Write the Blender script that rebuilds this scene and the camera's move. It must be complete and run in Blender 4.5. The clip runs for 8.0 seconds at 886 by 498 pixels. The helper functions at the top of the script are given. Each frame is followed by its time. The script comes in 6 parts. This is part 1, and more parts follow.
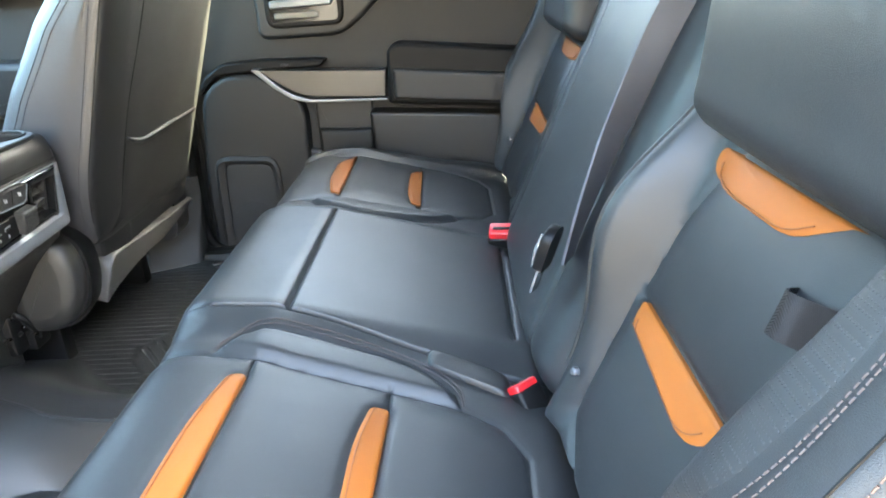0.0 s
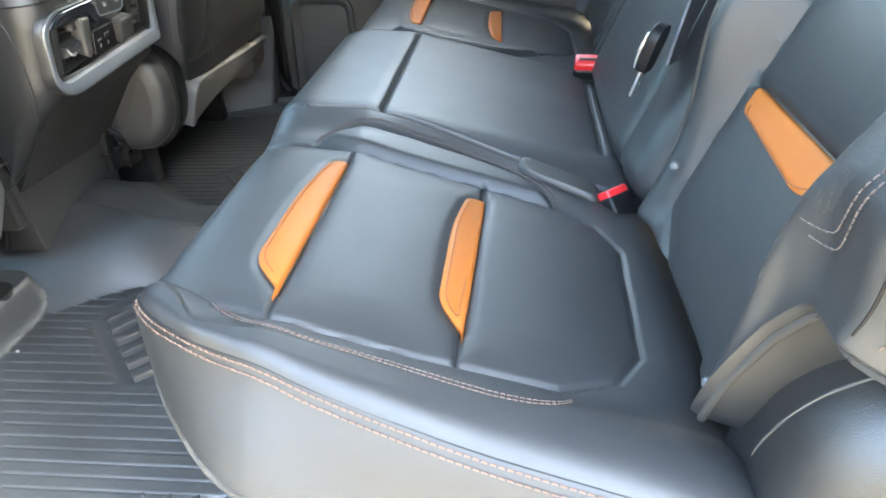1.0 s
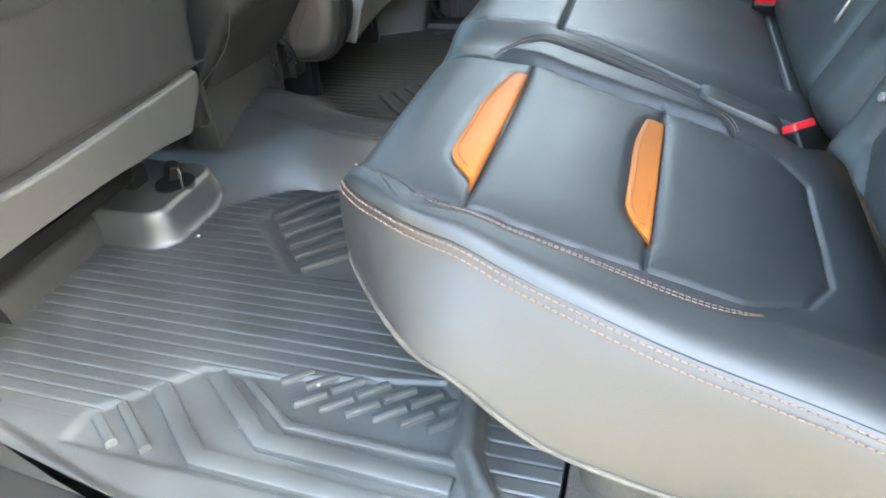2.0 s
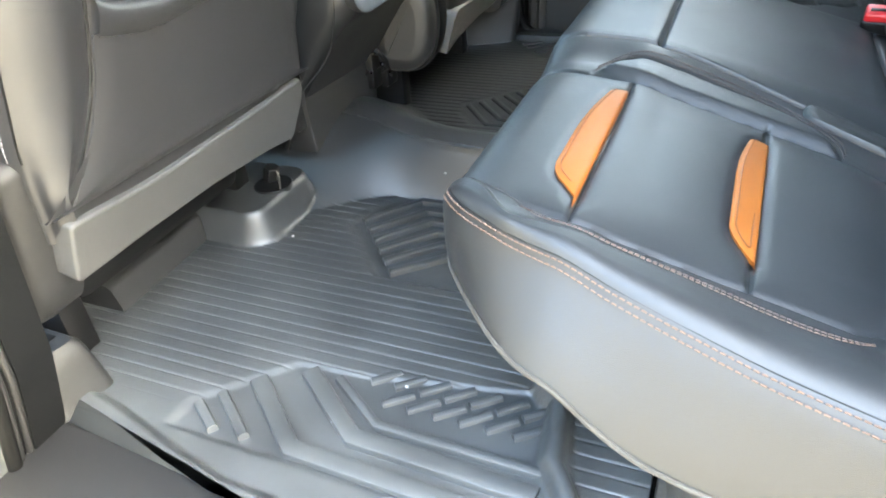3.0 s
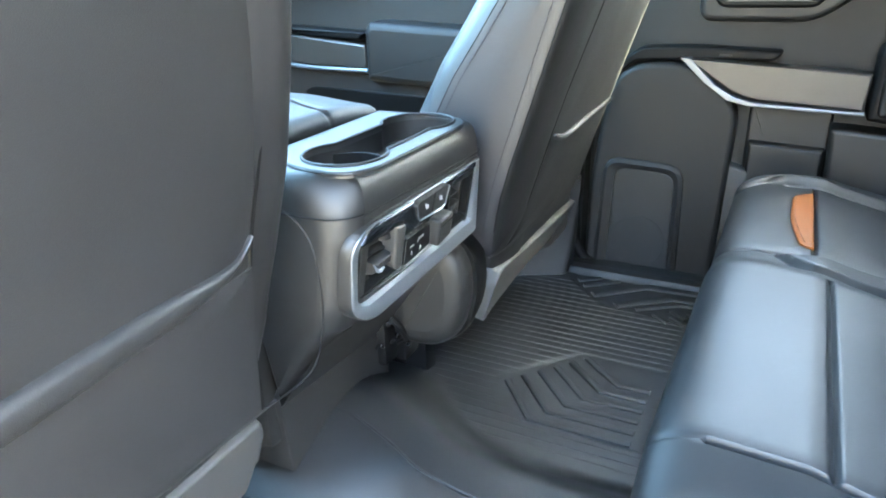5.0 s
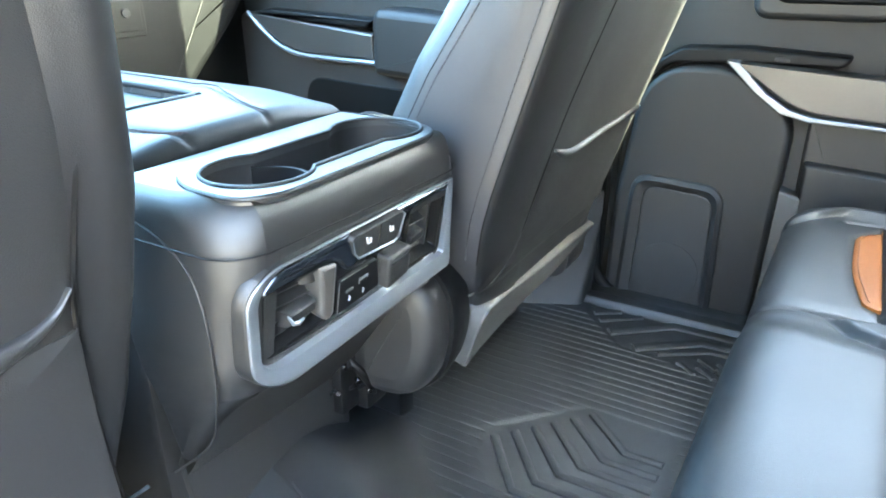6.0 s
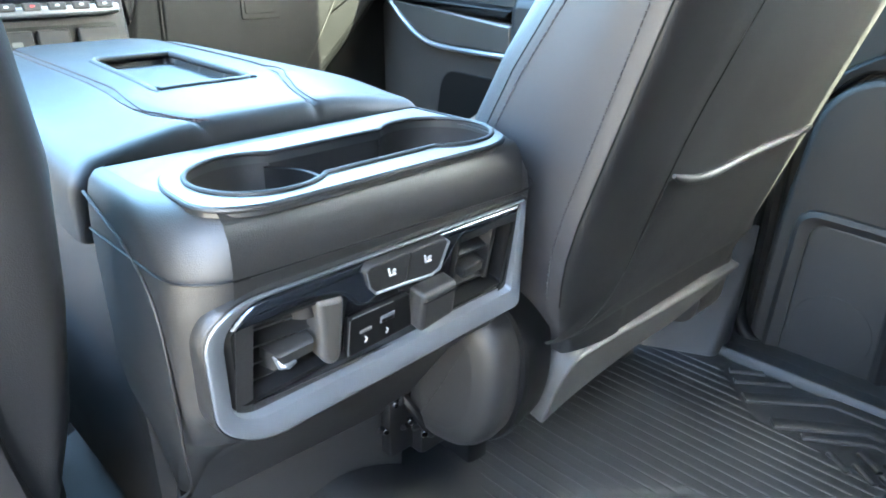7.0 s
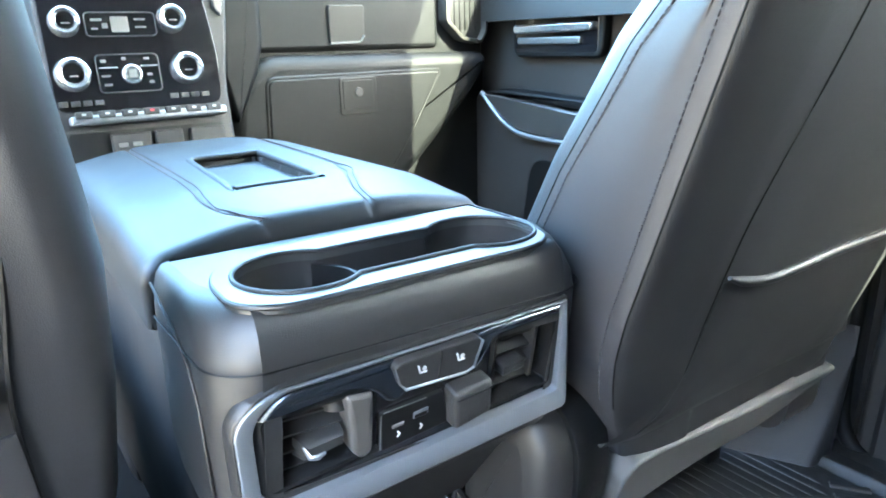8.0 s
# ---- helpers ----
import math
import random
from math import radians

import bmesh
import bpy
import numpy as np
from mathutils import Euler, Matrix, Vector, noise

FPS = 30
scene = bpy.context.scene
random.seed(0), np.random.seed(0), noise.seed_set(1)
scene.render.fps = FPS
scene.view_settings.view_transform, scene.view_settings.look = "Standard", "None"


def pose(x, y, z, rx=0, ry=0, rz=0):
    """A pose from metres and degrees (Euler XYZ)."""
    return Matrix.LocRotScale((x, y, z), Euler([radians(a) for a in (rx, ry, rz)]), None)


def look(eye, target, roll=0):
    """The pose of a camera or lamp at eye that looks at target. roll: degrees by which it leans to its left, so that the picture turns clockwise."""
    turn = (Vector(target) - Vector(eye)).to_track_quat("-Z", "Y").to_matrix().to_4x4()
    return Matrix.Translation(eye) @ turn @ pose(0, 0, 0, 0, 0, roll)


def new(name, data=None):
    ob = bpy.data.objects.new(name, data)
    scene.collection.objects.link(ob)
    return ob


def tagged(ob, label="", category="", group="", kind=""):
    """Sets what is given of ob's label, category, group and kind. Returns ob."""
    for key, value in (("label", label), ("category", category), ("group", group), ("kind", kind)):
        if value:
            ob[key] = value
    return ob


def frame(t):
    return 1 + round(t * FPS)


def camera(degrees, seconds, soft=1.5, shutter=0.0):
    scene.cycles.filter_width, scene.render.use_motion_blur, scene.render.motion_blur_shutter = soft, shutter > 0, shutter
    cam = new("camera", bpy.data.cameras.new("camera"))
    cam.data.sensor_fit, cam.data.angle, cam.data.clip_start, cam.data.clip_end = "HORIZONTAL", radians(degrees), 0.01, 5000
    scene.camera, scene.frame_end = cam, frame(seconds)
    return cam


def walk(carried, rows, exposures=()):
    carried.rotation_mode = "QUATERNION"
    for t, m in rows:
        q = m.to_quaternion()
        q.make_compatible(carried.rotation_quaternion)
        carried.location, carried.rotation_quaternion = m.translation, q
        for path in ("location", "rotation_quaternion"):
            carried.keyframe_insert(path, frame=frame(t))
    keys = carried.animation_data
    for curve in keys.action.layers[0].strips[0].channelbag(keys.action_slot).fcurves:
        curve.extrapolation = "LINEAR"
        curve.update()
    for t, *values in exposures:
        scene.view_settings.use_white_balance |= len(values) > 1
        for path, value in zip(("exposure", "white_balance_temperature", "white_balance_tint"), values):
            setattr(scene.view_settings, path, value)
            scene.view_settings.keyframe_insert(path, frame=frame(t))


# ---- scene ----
cam = camera(65.4, 8.0, soft=1.9)
PATH = [
    (0, (0.264, -0.995, 0.707), (0.18, 0.854, -0.052), -4.0),
    (0.2, (0.259, -1.011, 0.681), (0.145, 0.818, -0.118), -4.8),
    (0.5, (0.235, -1.031, 0.646), (0.101, 0.743, -0.268), -2.7),
    (0.7, (0.225, -1.044, 0.635), (0.04, 0.694, -0.338), -3.6),
    (1, (0.205, -1.06, 0.62), (-0.022, 0.637, -0.414), -3.7),
    (1.2, (0.192, -1.075, 0.616), (-0.087, 0.586, -0.462), -4.0),
    (1.5, (0.167, -1.091, 0.604), (-0.201, 0.535, -0.501), -3.7),
    (1.8, (0.151, -1.101, 0.596), (-0.31, 0.485, -0.533), -4.0),
    (2, (0.138, -1.113, 0.599), (-0.376, 0.446, -0.544), -4.0),
    (2.2, (0.127, -1.123, 0.601), (-0.451, 0.407, -0.55), -4.6),
    (3.3, (0.098, -1.135, 0.623), (-0.662, 0.368, -0.455), -4.4),
    (3.5, (0.079, -1.132, 0.632), (-0.744, 0.363, -0.412), -3.8),
    (4, (0.048, -1.052, 0.663), (-0.868, 0.465, -0.264), -3.2),
    (4.2, (0.031, -0.993, 0.681), (-0.877, 0.552, -0.207), -3.5),
    (4.3, (0.013, -0.965, 0.685), (-0.879, 0.604, -0.178), -2.8),
    (4.5, (-0.015, -0.896, 0.694), (-0.885, 0.701, -0.139), -2.1),
    (4.6, (-0.023, -0.878, 0.691), (-0.9, 0.73, -0.112), -2.0),
    (4.7, (-0.04, -0.835, 0.699), (-0.884, 0.802, -0.082), -1.8),
    (5.8, (-0.062, -0.542, 0.683), (-0.945, 1.065, -0.116), -1.7),
    (5.9, (-0.062, -0.526, 0.674), (-0.971, 1.068, -0.122), -0.4),
    (6, (-0.063, -0.496, 0.669), (-1.017, 1.072, -0.125), -0.4),
    (6.1, (-0.065, -0.48, 0.664), (-1.071, 1.065, -0.112), 0.5),
    (6.2, (-0.071, -0.459, 0.659), (-1.138, 1.062, -0.081), -0.7),
    (6.3, (-0.07, -0.441, 0.66), (-1.148, 1.074, -0.078), 0.5),
    (6.4, (-0.071, -0.418, 0.661), (-1.131, 1.113, -0.067), 1.2),
    (6.5, (-0.074, -0.392, 0.663), (-1.14, 1.139, -0.057), 0.9),
    (6.6, (-0.071, -0.384, 0.664), (-1.232, 1.075, -0.061), -0.1),
    (6.7, (-0.069, -0.37, 0.661), (-1.301, 1.016, -0.087), -1.4),
    (6.8, (-0.066, -0.352, 0.656), (-1.352, 0.967, -0.121), -1.1),
    (6.9, (-0.071, -0.337, 0.65), (-1.373, 0.95, -0.156), -0.8),
    (7, (-0.077, -0.321, 0.64), (-1.386, 0.964, -0.158), 0.4),
    (7.1, (-0.079, -0.314, 0.639), (-1.405, 0.959, -0.149), 1.0),
    (7.2, (-0.075, -0.311, 0.632), (-1.448, 0.945, -0.102), 0.9),
    (7.3, (-0.081, -0.303, 0.628), (-1.476, 0.936, -0.091), 0.9),
    (7.4, (-0.065, -0.3, 0.634), (-1.505, 0.899, -0.066), 1.7),
    (7.5, (-0.056, -0.292, 0.641), (-1.566, 0.827, -0.042), 0.6),
    (7.6, (-0.054, -0.287, 0.647), (-1.608, 0.769, -0.038), -1.1),
    (7.7, (-0.048, -0.283, 0.648), (-1.641, 0.736, -0.004), -1.4),
    (7.8, (-0.041, -0.281, 0.651), (-1.602, 0.802, 0.024), 0.0),
    (7.9, (-0.035, -0.28, 0.655), (-1.57, 0.848, 0.046), 0.5),
    (8, (-0.034, -0.282, 0.659), (-1.604, 0.812, 0.078), -1.4),
]
walk(cam, [(t, look(eye, target, roll)) for t, eye, target, roll in PATH], [(0, 6.72, 6450, 3), (2.2, 6.46, 6650, -1), (3.5, 6.46, 6450, 0), (4.7, 6.7, 5750, -1), (6.0, 7.2, 5700, -1), (7.0, 7.08, 5650, 2), (8.0, 7.0, 5500, 2)])

# ---- world and light ----
SUN_EL, SUN_X, SUN_Y = 36.0, 0.945, 0.327   # the sun stands behind the truck on the passenger's side
world = bpy.data.worlds.new("world")
scene.world = world
world.use_nodes = True
wn = world.node_tree.nodes
sky = wn.new("ShaderNodeTexSky")
sky.sky_type, sky.sun_disc = "NISHITA", False
sky.sun_elevation, sky.sun_rotation = radians(SUN_EL), math.atan2(SUN_X, SUN_Y)
sky.air_density, sky.dust_density = 1.0, 7.0
sky.ozone_density = 0.2
wn["Background"].inputs["Strength"].default_value = 0.145
world.node_tree.links.new(sky.outputs[0], wn["Background"].inputs["Color"])
sun = new("sun", bpy.data.lights.new("sun", "SUN"))
sun.data.energy, sun.data.angle, sun.data.color = 3.1, radians(0.6), (1.0, 0.87, 0.58)
sun.matrix_basis = look((SUN_X, SUN_Y, math.tan(radians(SUN_EL))), (0, 0, 0))

# ---- materials ----


def material(name, colour, rough=0.5, metal=0.0, spec=0.5, grain=0.0, grain_size=1.2, vary=0.15, coat=0.0, big=0.06, weave=0.0, dots=0.0):
    """A surface with two scales of variation. grain: relief height in mm at cells of grain_size mm; dots: punched holes at that pitch in mm."""
    m = bpy.data.materials.new(name)
    m.use_nodes = True
    t = m.node_tree
    b = t.nodes["Principled BSDF"]
    b.inputs["Metallic"].default_value, b.inputs["Specular IOR Level"].default_value = metal, spec
    b.inputs["Coat Weight"].default_value, b.inputs["Coat Roughness"].default_value = coat, 0.08
    c = t.nodes.new("ShaderNodeTexCoord")
    fine, wide = t.nodes.new("ShaderNodeTexNoise"), t.nodes.new("ShaderNodeTexNoise")
    for n, s, d in ((fine, 220, 3), (wide, 1 / big / 2, 4)):
        n.inputs["Scale"].default_value, n.inputs["Detail"].default_value = s, d
        t.links.new(c.outputs["Object"], n.inputs["Vector"])
    add = t.nodes.new("ShaderNodeMath")
    add.operation = "MULTIPLY_ADD"
    add.inputs[1].default_value = 0.4
    t.links.new(fine.outputs["Fac"], add.inputs[0])
    t.links.new(wide.outputs["Fac"], add.inputs[2])
    ramp = t.nodes.new("ShaderNodeValToRGB")
    lo, hi = [tuple(min(1, v * k) for v in colour) + (1,) for k in (1 - vary, 1 + vary)]
    ramp.color_ramp.elements[0].position, ramp.color_ramp.elements[0].color = 0.4, lo
    ramp.color_ramp.elements[1].position, ramp.color_ramp.elements[1].color = 1.0, hi
    t.links.new(add.outputs[0], ramp.inputs["Fac"])
    t.links.new(ramp.outputs["Color"], b.inputs["Base Color"])
    r = t.nodes.new("ShaderNodeMapRange")
    r.inputs["From Min"].default_value, r.inputs["From Max"].default_value = 0.35, 1.0
    r.inputs["To Min"].default_value, r.inputs["To Max"].default_value = rough * 0.9, min(1, rough * 1.12)
    t.links.new(add.outputs[0], r.inputs["Value"])
    t.links.new(r.outputs[0], b.inputs["Roughness"])
    if grain or dots:
        v = t.nodes.new("ShaderNodeTexVoronoi")
        v.feature = "DISTANCE_TO_EDGE" if not dots else "F1"
        v.inputs["Scale"].default_value = 1000 / (dots or grain_size)
        if dots:
            v.inputs["Randomness"].default_value = 0.0
        t.links.new(c.outputs["Object"], v.inputs["Vector"])
        k = t.nodes.new("ShaderNodeMapRange")
        k.inputs["From Min"].default_value, k.inputs["From Max"].default_value = (0.0, 0.3) if not dots else (0.2, 0.34)
        t.links.new(v.outputs["Distance"], k.inputs["Value"])
        bump = t.nodes.new("ShaderNodeBump")
        bump.inputs["Strength"].default_value, bump.inputs["Distance"].default_value = 0.7, grain / 1000
        t.links.new(k.outputs[0], bump.inputs["Height"])
        t.links.new(bump.outputs[0], b.inputs["Normal"])
    if weave:
        w = t.nodes.new("ShaderNodeTexWave")
        w.inputs["Scale"].default_value = weave
        t.links.new(c.outputs["Object"], w.inputs["Vector"])
        bump = t.nodes.new("ShaderNodeBump")
        bump.inputs["Strength"].default_value, bump.inputs["Distance"].default_value = 0.6, 0.0006
        t.links.new(w.outputs["Fac"], bump.inputs["Height"])
        t.links.new(bump.outputs[0], b.inputs["Normal"])
    return m


LEATHER = material("black_leather", (0.0115, 0.0125, 0.0135), 0.46, spec=0.45, grain=0.10, grain_size=1.3, vary=0.12)
PERFORATED = material("perforated_leather", (0.0105, 0.0115, 0.0125), 0.5, grain=0.5, dots=2.6, vary=0.12)
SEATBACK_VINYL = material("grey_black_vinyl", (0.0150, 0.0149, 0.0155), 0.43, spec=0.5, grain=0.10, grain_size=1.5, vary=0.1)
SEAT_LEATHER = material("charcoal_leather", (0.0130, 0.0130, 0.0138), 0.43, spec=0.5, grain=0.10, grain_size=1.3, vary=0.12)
# paler and darker copies that paint light and shade onto the passenger seat
LIT_SIDE_LEATHER = material("leather_lit_side", (0.0225, 0.0222, 0.0240), 0.43, spec=0.5, grain=0.10, grain_size=1.3, vary=0.12)
SHADED_BACK_VINYL = material("vinyl_shaded_back", (0.0078, 0.0080, 0.0084), 0.45, spec=0.45, grain=0.10, grain_size=1.5, vary=0.1)
ORANGE = material("orange_leather", (0.225, 0.068, 0.009), 0.55, spec=0.25, grain=0.1, grain_size=1.2, vary=0.08)
THREAD = material("tan_thread", (0.085, 0.057, 0.044), 0.8, spec=0.2)
DARK_THREAD = material("brown_thread", (0.060, 0.043, 0.038), 0.8, spec=0.2)
PALE_THREAD = material("pale_grey_thread", (0.11, 0.11, 0.115), 0.8, spec=0.2)
SEAM_THREAD = material("mid_grey_thread", (0.040, 0.040, 0.043), 0.8, spec=0.2)
GREY_THREAD = material("grey_thread", (0.026, 0.026, 0.026), 0.8, spec=0.2)
PLASTIC = material("black_grained_plastic", (0.0100, 0.0098, 0.0098), 0.5, spec=0.40, grain=0.15, grain_size=1.0, vary=0.1)
PLASTIC_SOFT = material("soft_touch_plastic", (0.0096, 0.0095, 0.0095), 0.47, spec=0.5, grain=0.12, grain_size=1.4, vary=0.1)
GREY_PLASTIC = material("grey_plastic_trim", (0.033, 0.0326, 0.0318), 0.5, grain=0.2, grain_size=0.9, vary=0.18)
# lighter, warmer copy of the door plastic with the front door's light painted in
LIT_DOOR_PLASTIC = material("lit_door_plastic", (0.0170, 0.0158, 0.0152), 0.55, spec=0.4, grain=0.15, grain_size=1.0, vary=0.12)
DEEP = material("deep_black_plastic", (0.003, 0.003, 0.0032), 0.5, spec=0.2)
GLOSS = material("gloss_black", (0.005, 0.005, 0.006), 0.12, coat=0.3, vary=0.05)
CHROME = material("satin_chrome", (0.18, 0.195, 0.215), 0.34, metal=0.7, vary=0.02)
METAL = material("brushed_metal_trim", (0.075, 0.072, 0.068), 0.38, metal=0.7, vary=0.1)
DARK_METAL = material("dark_satin_metal", (0.14, 0.14, 0.135), 0.4, metal=0.7, vary=0.05)
SEAL = material("black_weatherstrip_rubber", (0.0038, 0.0038, 0.0038), 0.55, spec=0.09, vary=0.1)
CARPET = material("dark_carpet", (0.0065, 0.0064, 0.0062), 0.95, spec=0.1, grain=1.2, grain_size=1.8, vary=0.5, big=0.02)
FLEECE = material("tan_carpet_backing", (0.052, 0.049, 0.043), 0.95, spec=0.1, grain=1.0, grain_size=1.6, vary=0.35, big=0.02)
KNOB_CHROME = material("bright_chrome", (0.42, 0.44, 0.46), 0.22, metal=0.85, vary=0.02)
PALE_CAP = material("pale_cap", (0.07, 0.07, 0.075), 0.4)
RED = material("red_plastic", (0.36, 0.008, 0.012), 0.4, vary=0.05)
INSERT_THREAD = material("rust_thread", (0.13, 0.037, 0.007), 0.7)
MAUVE_THREAD = material("mauve_thread", (0.055, 0.045, 0.043), 0.8, spec=0.2)
HEM = material("grey_hem_fabric", (0.024, 0.0235, 0.0225), 0.85, spec=0.2, weave=500)
TRIM_GRAIN = material("coarse_grained_plastic", (0.0075, 0.0077, 0.0080), 0.40, spec=0.45, grain=0.14, grain_size=1.5, vary=0.1)
PALE_PLASTIC = material("pale_grey_plastic", (0.06, 0.06, 0.06), 0.5)
WEBBING = material("grey_belt_webbing", (0.054, 0.054, 0.060), 0.5, weave=420, vary=0.12)
PAINT = material("pale_grey_paint", (0.048, 0.051, 0.050), 0.3, coat=0.6, vary=0.03)
WHITE = material("white_print", (0.30, 0.30, 0.30), 0.6)
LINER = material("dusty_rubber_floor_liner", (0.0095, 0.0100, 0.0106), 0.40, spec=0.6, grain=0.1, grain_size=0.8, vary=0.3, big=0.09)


def add_dust_and_shade(m, dust):
    """Pale dust in the rubber, fading to paint shade into the far side."""
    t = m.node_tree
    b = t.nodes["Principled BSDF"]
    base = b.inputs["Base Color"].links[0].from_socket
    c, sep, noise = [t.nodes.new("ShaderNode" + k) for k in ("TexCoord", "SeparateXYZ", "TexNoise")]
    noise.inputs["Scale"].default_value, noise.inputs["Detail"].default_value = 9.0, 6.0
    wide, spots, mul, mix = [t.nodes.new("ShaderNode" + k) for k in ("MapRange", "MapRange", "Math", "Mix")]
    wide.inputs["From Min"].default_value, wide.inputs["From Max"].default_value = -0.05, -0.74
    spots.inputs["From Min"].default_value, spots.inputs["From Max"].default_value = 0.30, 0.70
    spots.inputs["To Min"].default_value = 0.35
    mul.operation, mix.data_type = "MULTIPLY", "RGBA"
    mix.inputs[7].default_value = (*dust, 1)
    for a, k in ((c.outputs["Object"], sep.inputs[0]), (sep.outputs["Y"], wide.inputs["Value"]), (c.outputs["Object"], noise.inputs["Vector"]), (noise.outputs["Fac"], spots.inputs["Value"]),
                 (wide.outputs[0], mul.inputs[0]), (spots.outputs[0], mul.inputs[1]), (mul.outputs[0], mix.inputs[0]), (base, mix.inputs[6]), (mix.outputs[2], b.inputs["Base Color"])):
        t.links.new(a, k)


add_dust_and_shade(LINER, (0.048, 0.050, 0.050))
DASH = material("dash_plastic", (0.0026, 0.0028, 0.0031), 0.52, spec=0.14, grain=0.15, grain_size=1.2, vary=0.1)
STUCCO = material("grey_stucco", (0.16, 0.153, 0.145), 0.9, grain=3.0, grain_size=10.0, vary=0.15, big=0.9)
LID_LEATHER = material("smooth_lid_leather", (0.0135, 0.0143, 0.0143), 0.46, spec=0.36, grain=0.06, grain_size=1.2, vary=0.1)
CONCRETE = material("concrete_ground", (0.098, 0.091, 0.079), 0.9, grain=2.0, grain_size=8.0, vary=0.3, big=0.8)


def pane_material(name, colour):
    m = bpy.data.materials.new(name)
    m.use_nodes = True
    t = m.node_tree
    clear, gloss, mix = [t.nodes.new("ShaderNode" + k) for k in ("BsdfTransparent", "BsdfGlossy", "MixShader")]
    mix.inputs[0].default_value = 0.05
    clear.inputs[0].default_value = (*colour, 1)
    gloss.inputs["Roughness"].default_value = 0.02
    for a, b in ((clear.outputs[0], mix.inputs[1]), (gloss.outputs[0], mix.inputs[2]), (mix.outputs[0], t.nodes["Material Output"].inputs[0])):
        t.links.new(a, b)
    return m


CLEAR_GLASS = pane_material("clear_glass", (0.90, 0.97, 0.93))
SIDE_GLASS = pane_material("side_glass", (0.60, 0.62, 0.61))
TINTED_GLASS = pane_material("tinted_glass", (0.79, 0.81, 0.80))
HEADLINER = material("dark_grey_headliner", (0.085, 0.084, 0.082), 0.95, spec=0.1, vary=0.1)

# ---- mesh helpers ----


def obj(name, verts, faces, mat, parent=None, label="", sharp=38):
    me = bpy.data.meshes.new(name)
    me.from_pydata([tuple(map(float, v)) for v in verts], [], [tuple(map(int, f)) for f in faces])
    bm = bmesh.new()
    bm.from_mesh(me)
    bmesh.ops.recalc_face_normals(bm, faces=bm.faces)
    bm.to_mesh(me)
    bm.free()
    me.shade_smooth()
    me.set_sharp_from_angle(angle=radians(sharp))
    for f in me.polygons:
        if len(f.vertices) > 6:
            f.use_smooth = False
    me.materials.append(mat)
    ob = new(name, me)
    if parent is not None:
        ob.parent = parent
    if label:
        tagged(ob, label)
    return ob


def thing(name, label, category, at=(0, 0, 0), group="", kind=""):
    """An empty at the base of a thing, which carries its parts in world coordinates."""
    ob = new(name)
    ob.empty_display_size = 0.05
    return tagged(ob, label, category, group, kind)


def join(*meshes):
    verts, faces = [], []
    for v, f in meshes:
        n = len(verts)
        verts += [tuple(p) for p in v]
        faces += [tuple(i + n for i in q) for q in f]
    return verts, faces


def smooth(x, a, b):
    k = np.clip((np.asarray(x, float) - a) / (b - a), 0, 1)
    return k * k * (3 - 2 * k)


def frame_of(origin, u, v, h):
    o, u, v, h = [np.array(a, float) for a in (origin, u, v, h)]
    return lambda p: o + p[..., 0:1] * u + p[..., 1:2] * v + p[..., 2:3] * h


def pillow(rect, prof, top, nu, nv, place, warp=None, scale=None):
    """A cushioned solid. rect: the flat part's u0, u1, v0, v1; prof: (out, drop) steps round the edge; top(u, v): the height."""
    u0, u1, v0, v1 = rect
    n = len(prof) - 1
    iu, iv = np.arange(-n, nu + n + 1), np.arange(-n, nv + n + 1)
    ku = np.where(iu < 0, iu, np.where(iu > nu, iu - nu, 0))
    kv = np.where(iv < 0, iv, np.where(iv > nv, iv - nv, 0))
    U, V = np.meshgrid(u0 + (u1 - u0) * np.clip(iu, 0, nu) / nu, v0 + (v1 - v0) * np.clip(iv, 0, nv) / nv, indexing="ij")
    KU, KV = np.meshgrid(ku, kv, indexing="ij")
    lev = np.maximum(abs(KU), abs(KV))
    size = np.hypot(KU, KV)
    size[size == 0] = 1
    du, dv = KU / size, KV / size
    out, drop = np.array([p[0] for p in prof])[lev], np.array([p[1] for p in prof])[lev]
    if scale:
        out = out * scale(du, dv)
    u, v = U + du * out, V + dv * out
    p = np.stack([u, v, top(u, v) - drop], -1)
    if warp:
        p = warp(p, drop)
    a, b = p.shape[:2]
    idx = np.arange(a * b).reshape(a, b)
    faces = np.stack([idx[:-1, :-1], idx[1:, :-1], idx[1:, 1:], idx[:-1, 1:]], -1).reshape(-1, 4).tolist()
    rim = idx[:, 0].tolist() + idx[-1, 1:].tolist() + idx[-2::-1, -1].tolist() + idx[0, -2:0:-1].tolist()
    faces.append(rim[::-1])
    return place(p).reshape(-1, 3).tolist(), faces


def round_prof(out, drop, depth, steps=6, tuck=0.0):
    """A quarter-ellipse edge, out wide and drop high, then a side down to depth."""
    p = [(out * math.sin(a), drop * (1 - math.cos(a))) for a in np.linspace(0, math.pi / 2, steps + 1)]
    if depth > drop:
        p += [(out, (drop + depth) / 2), (out - tuck, depth)]
    return p


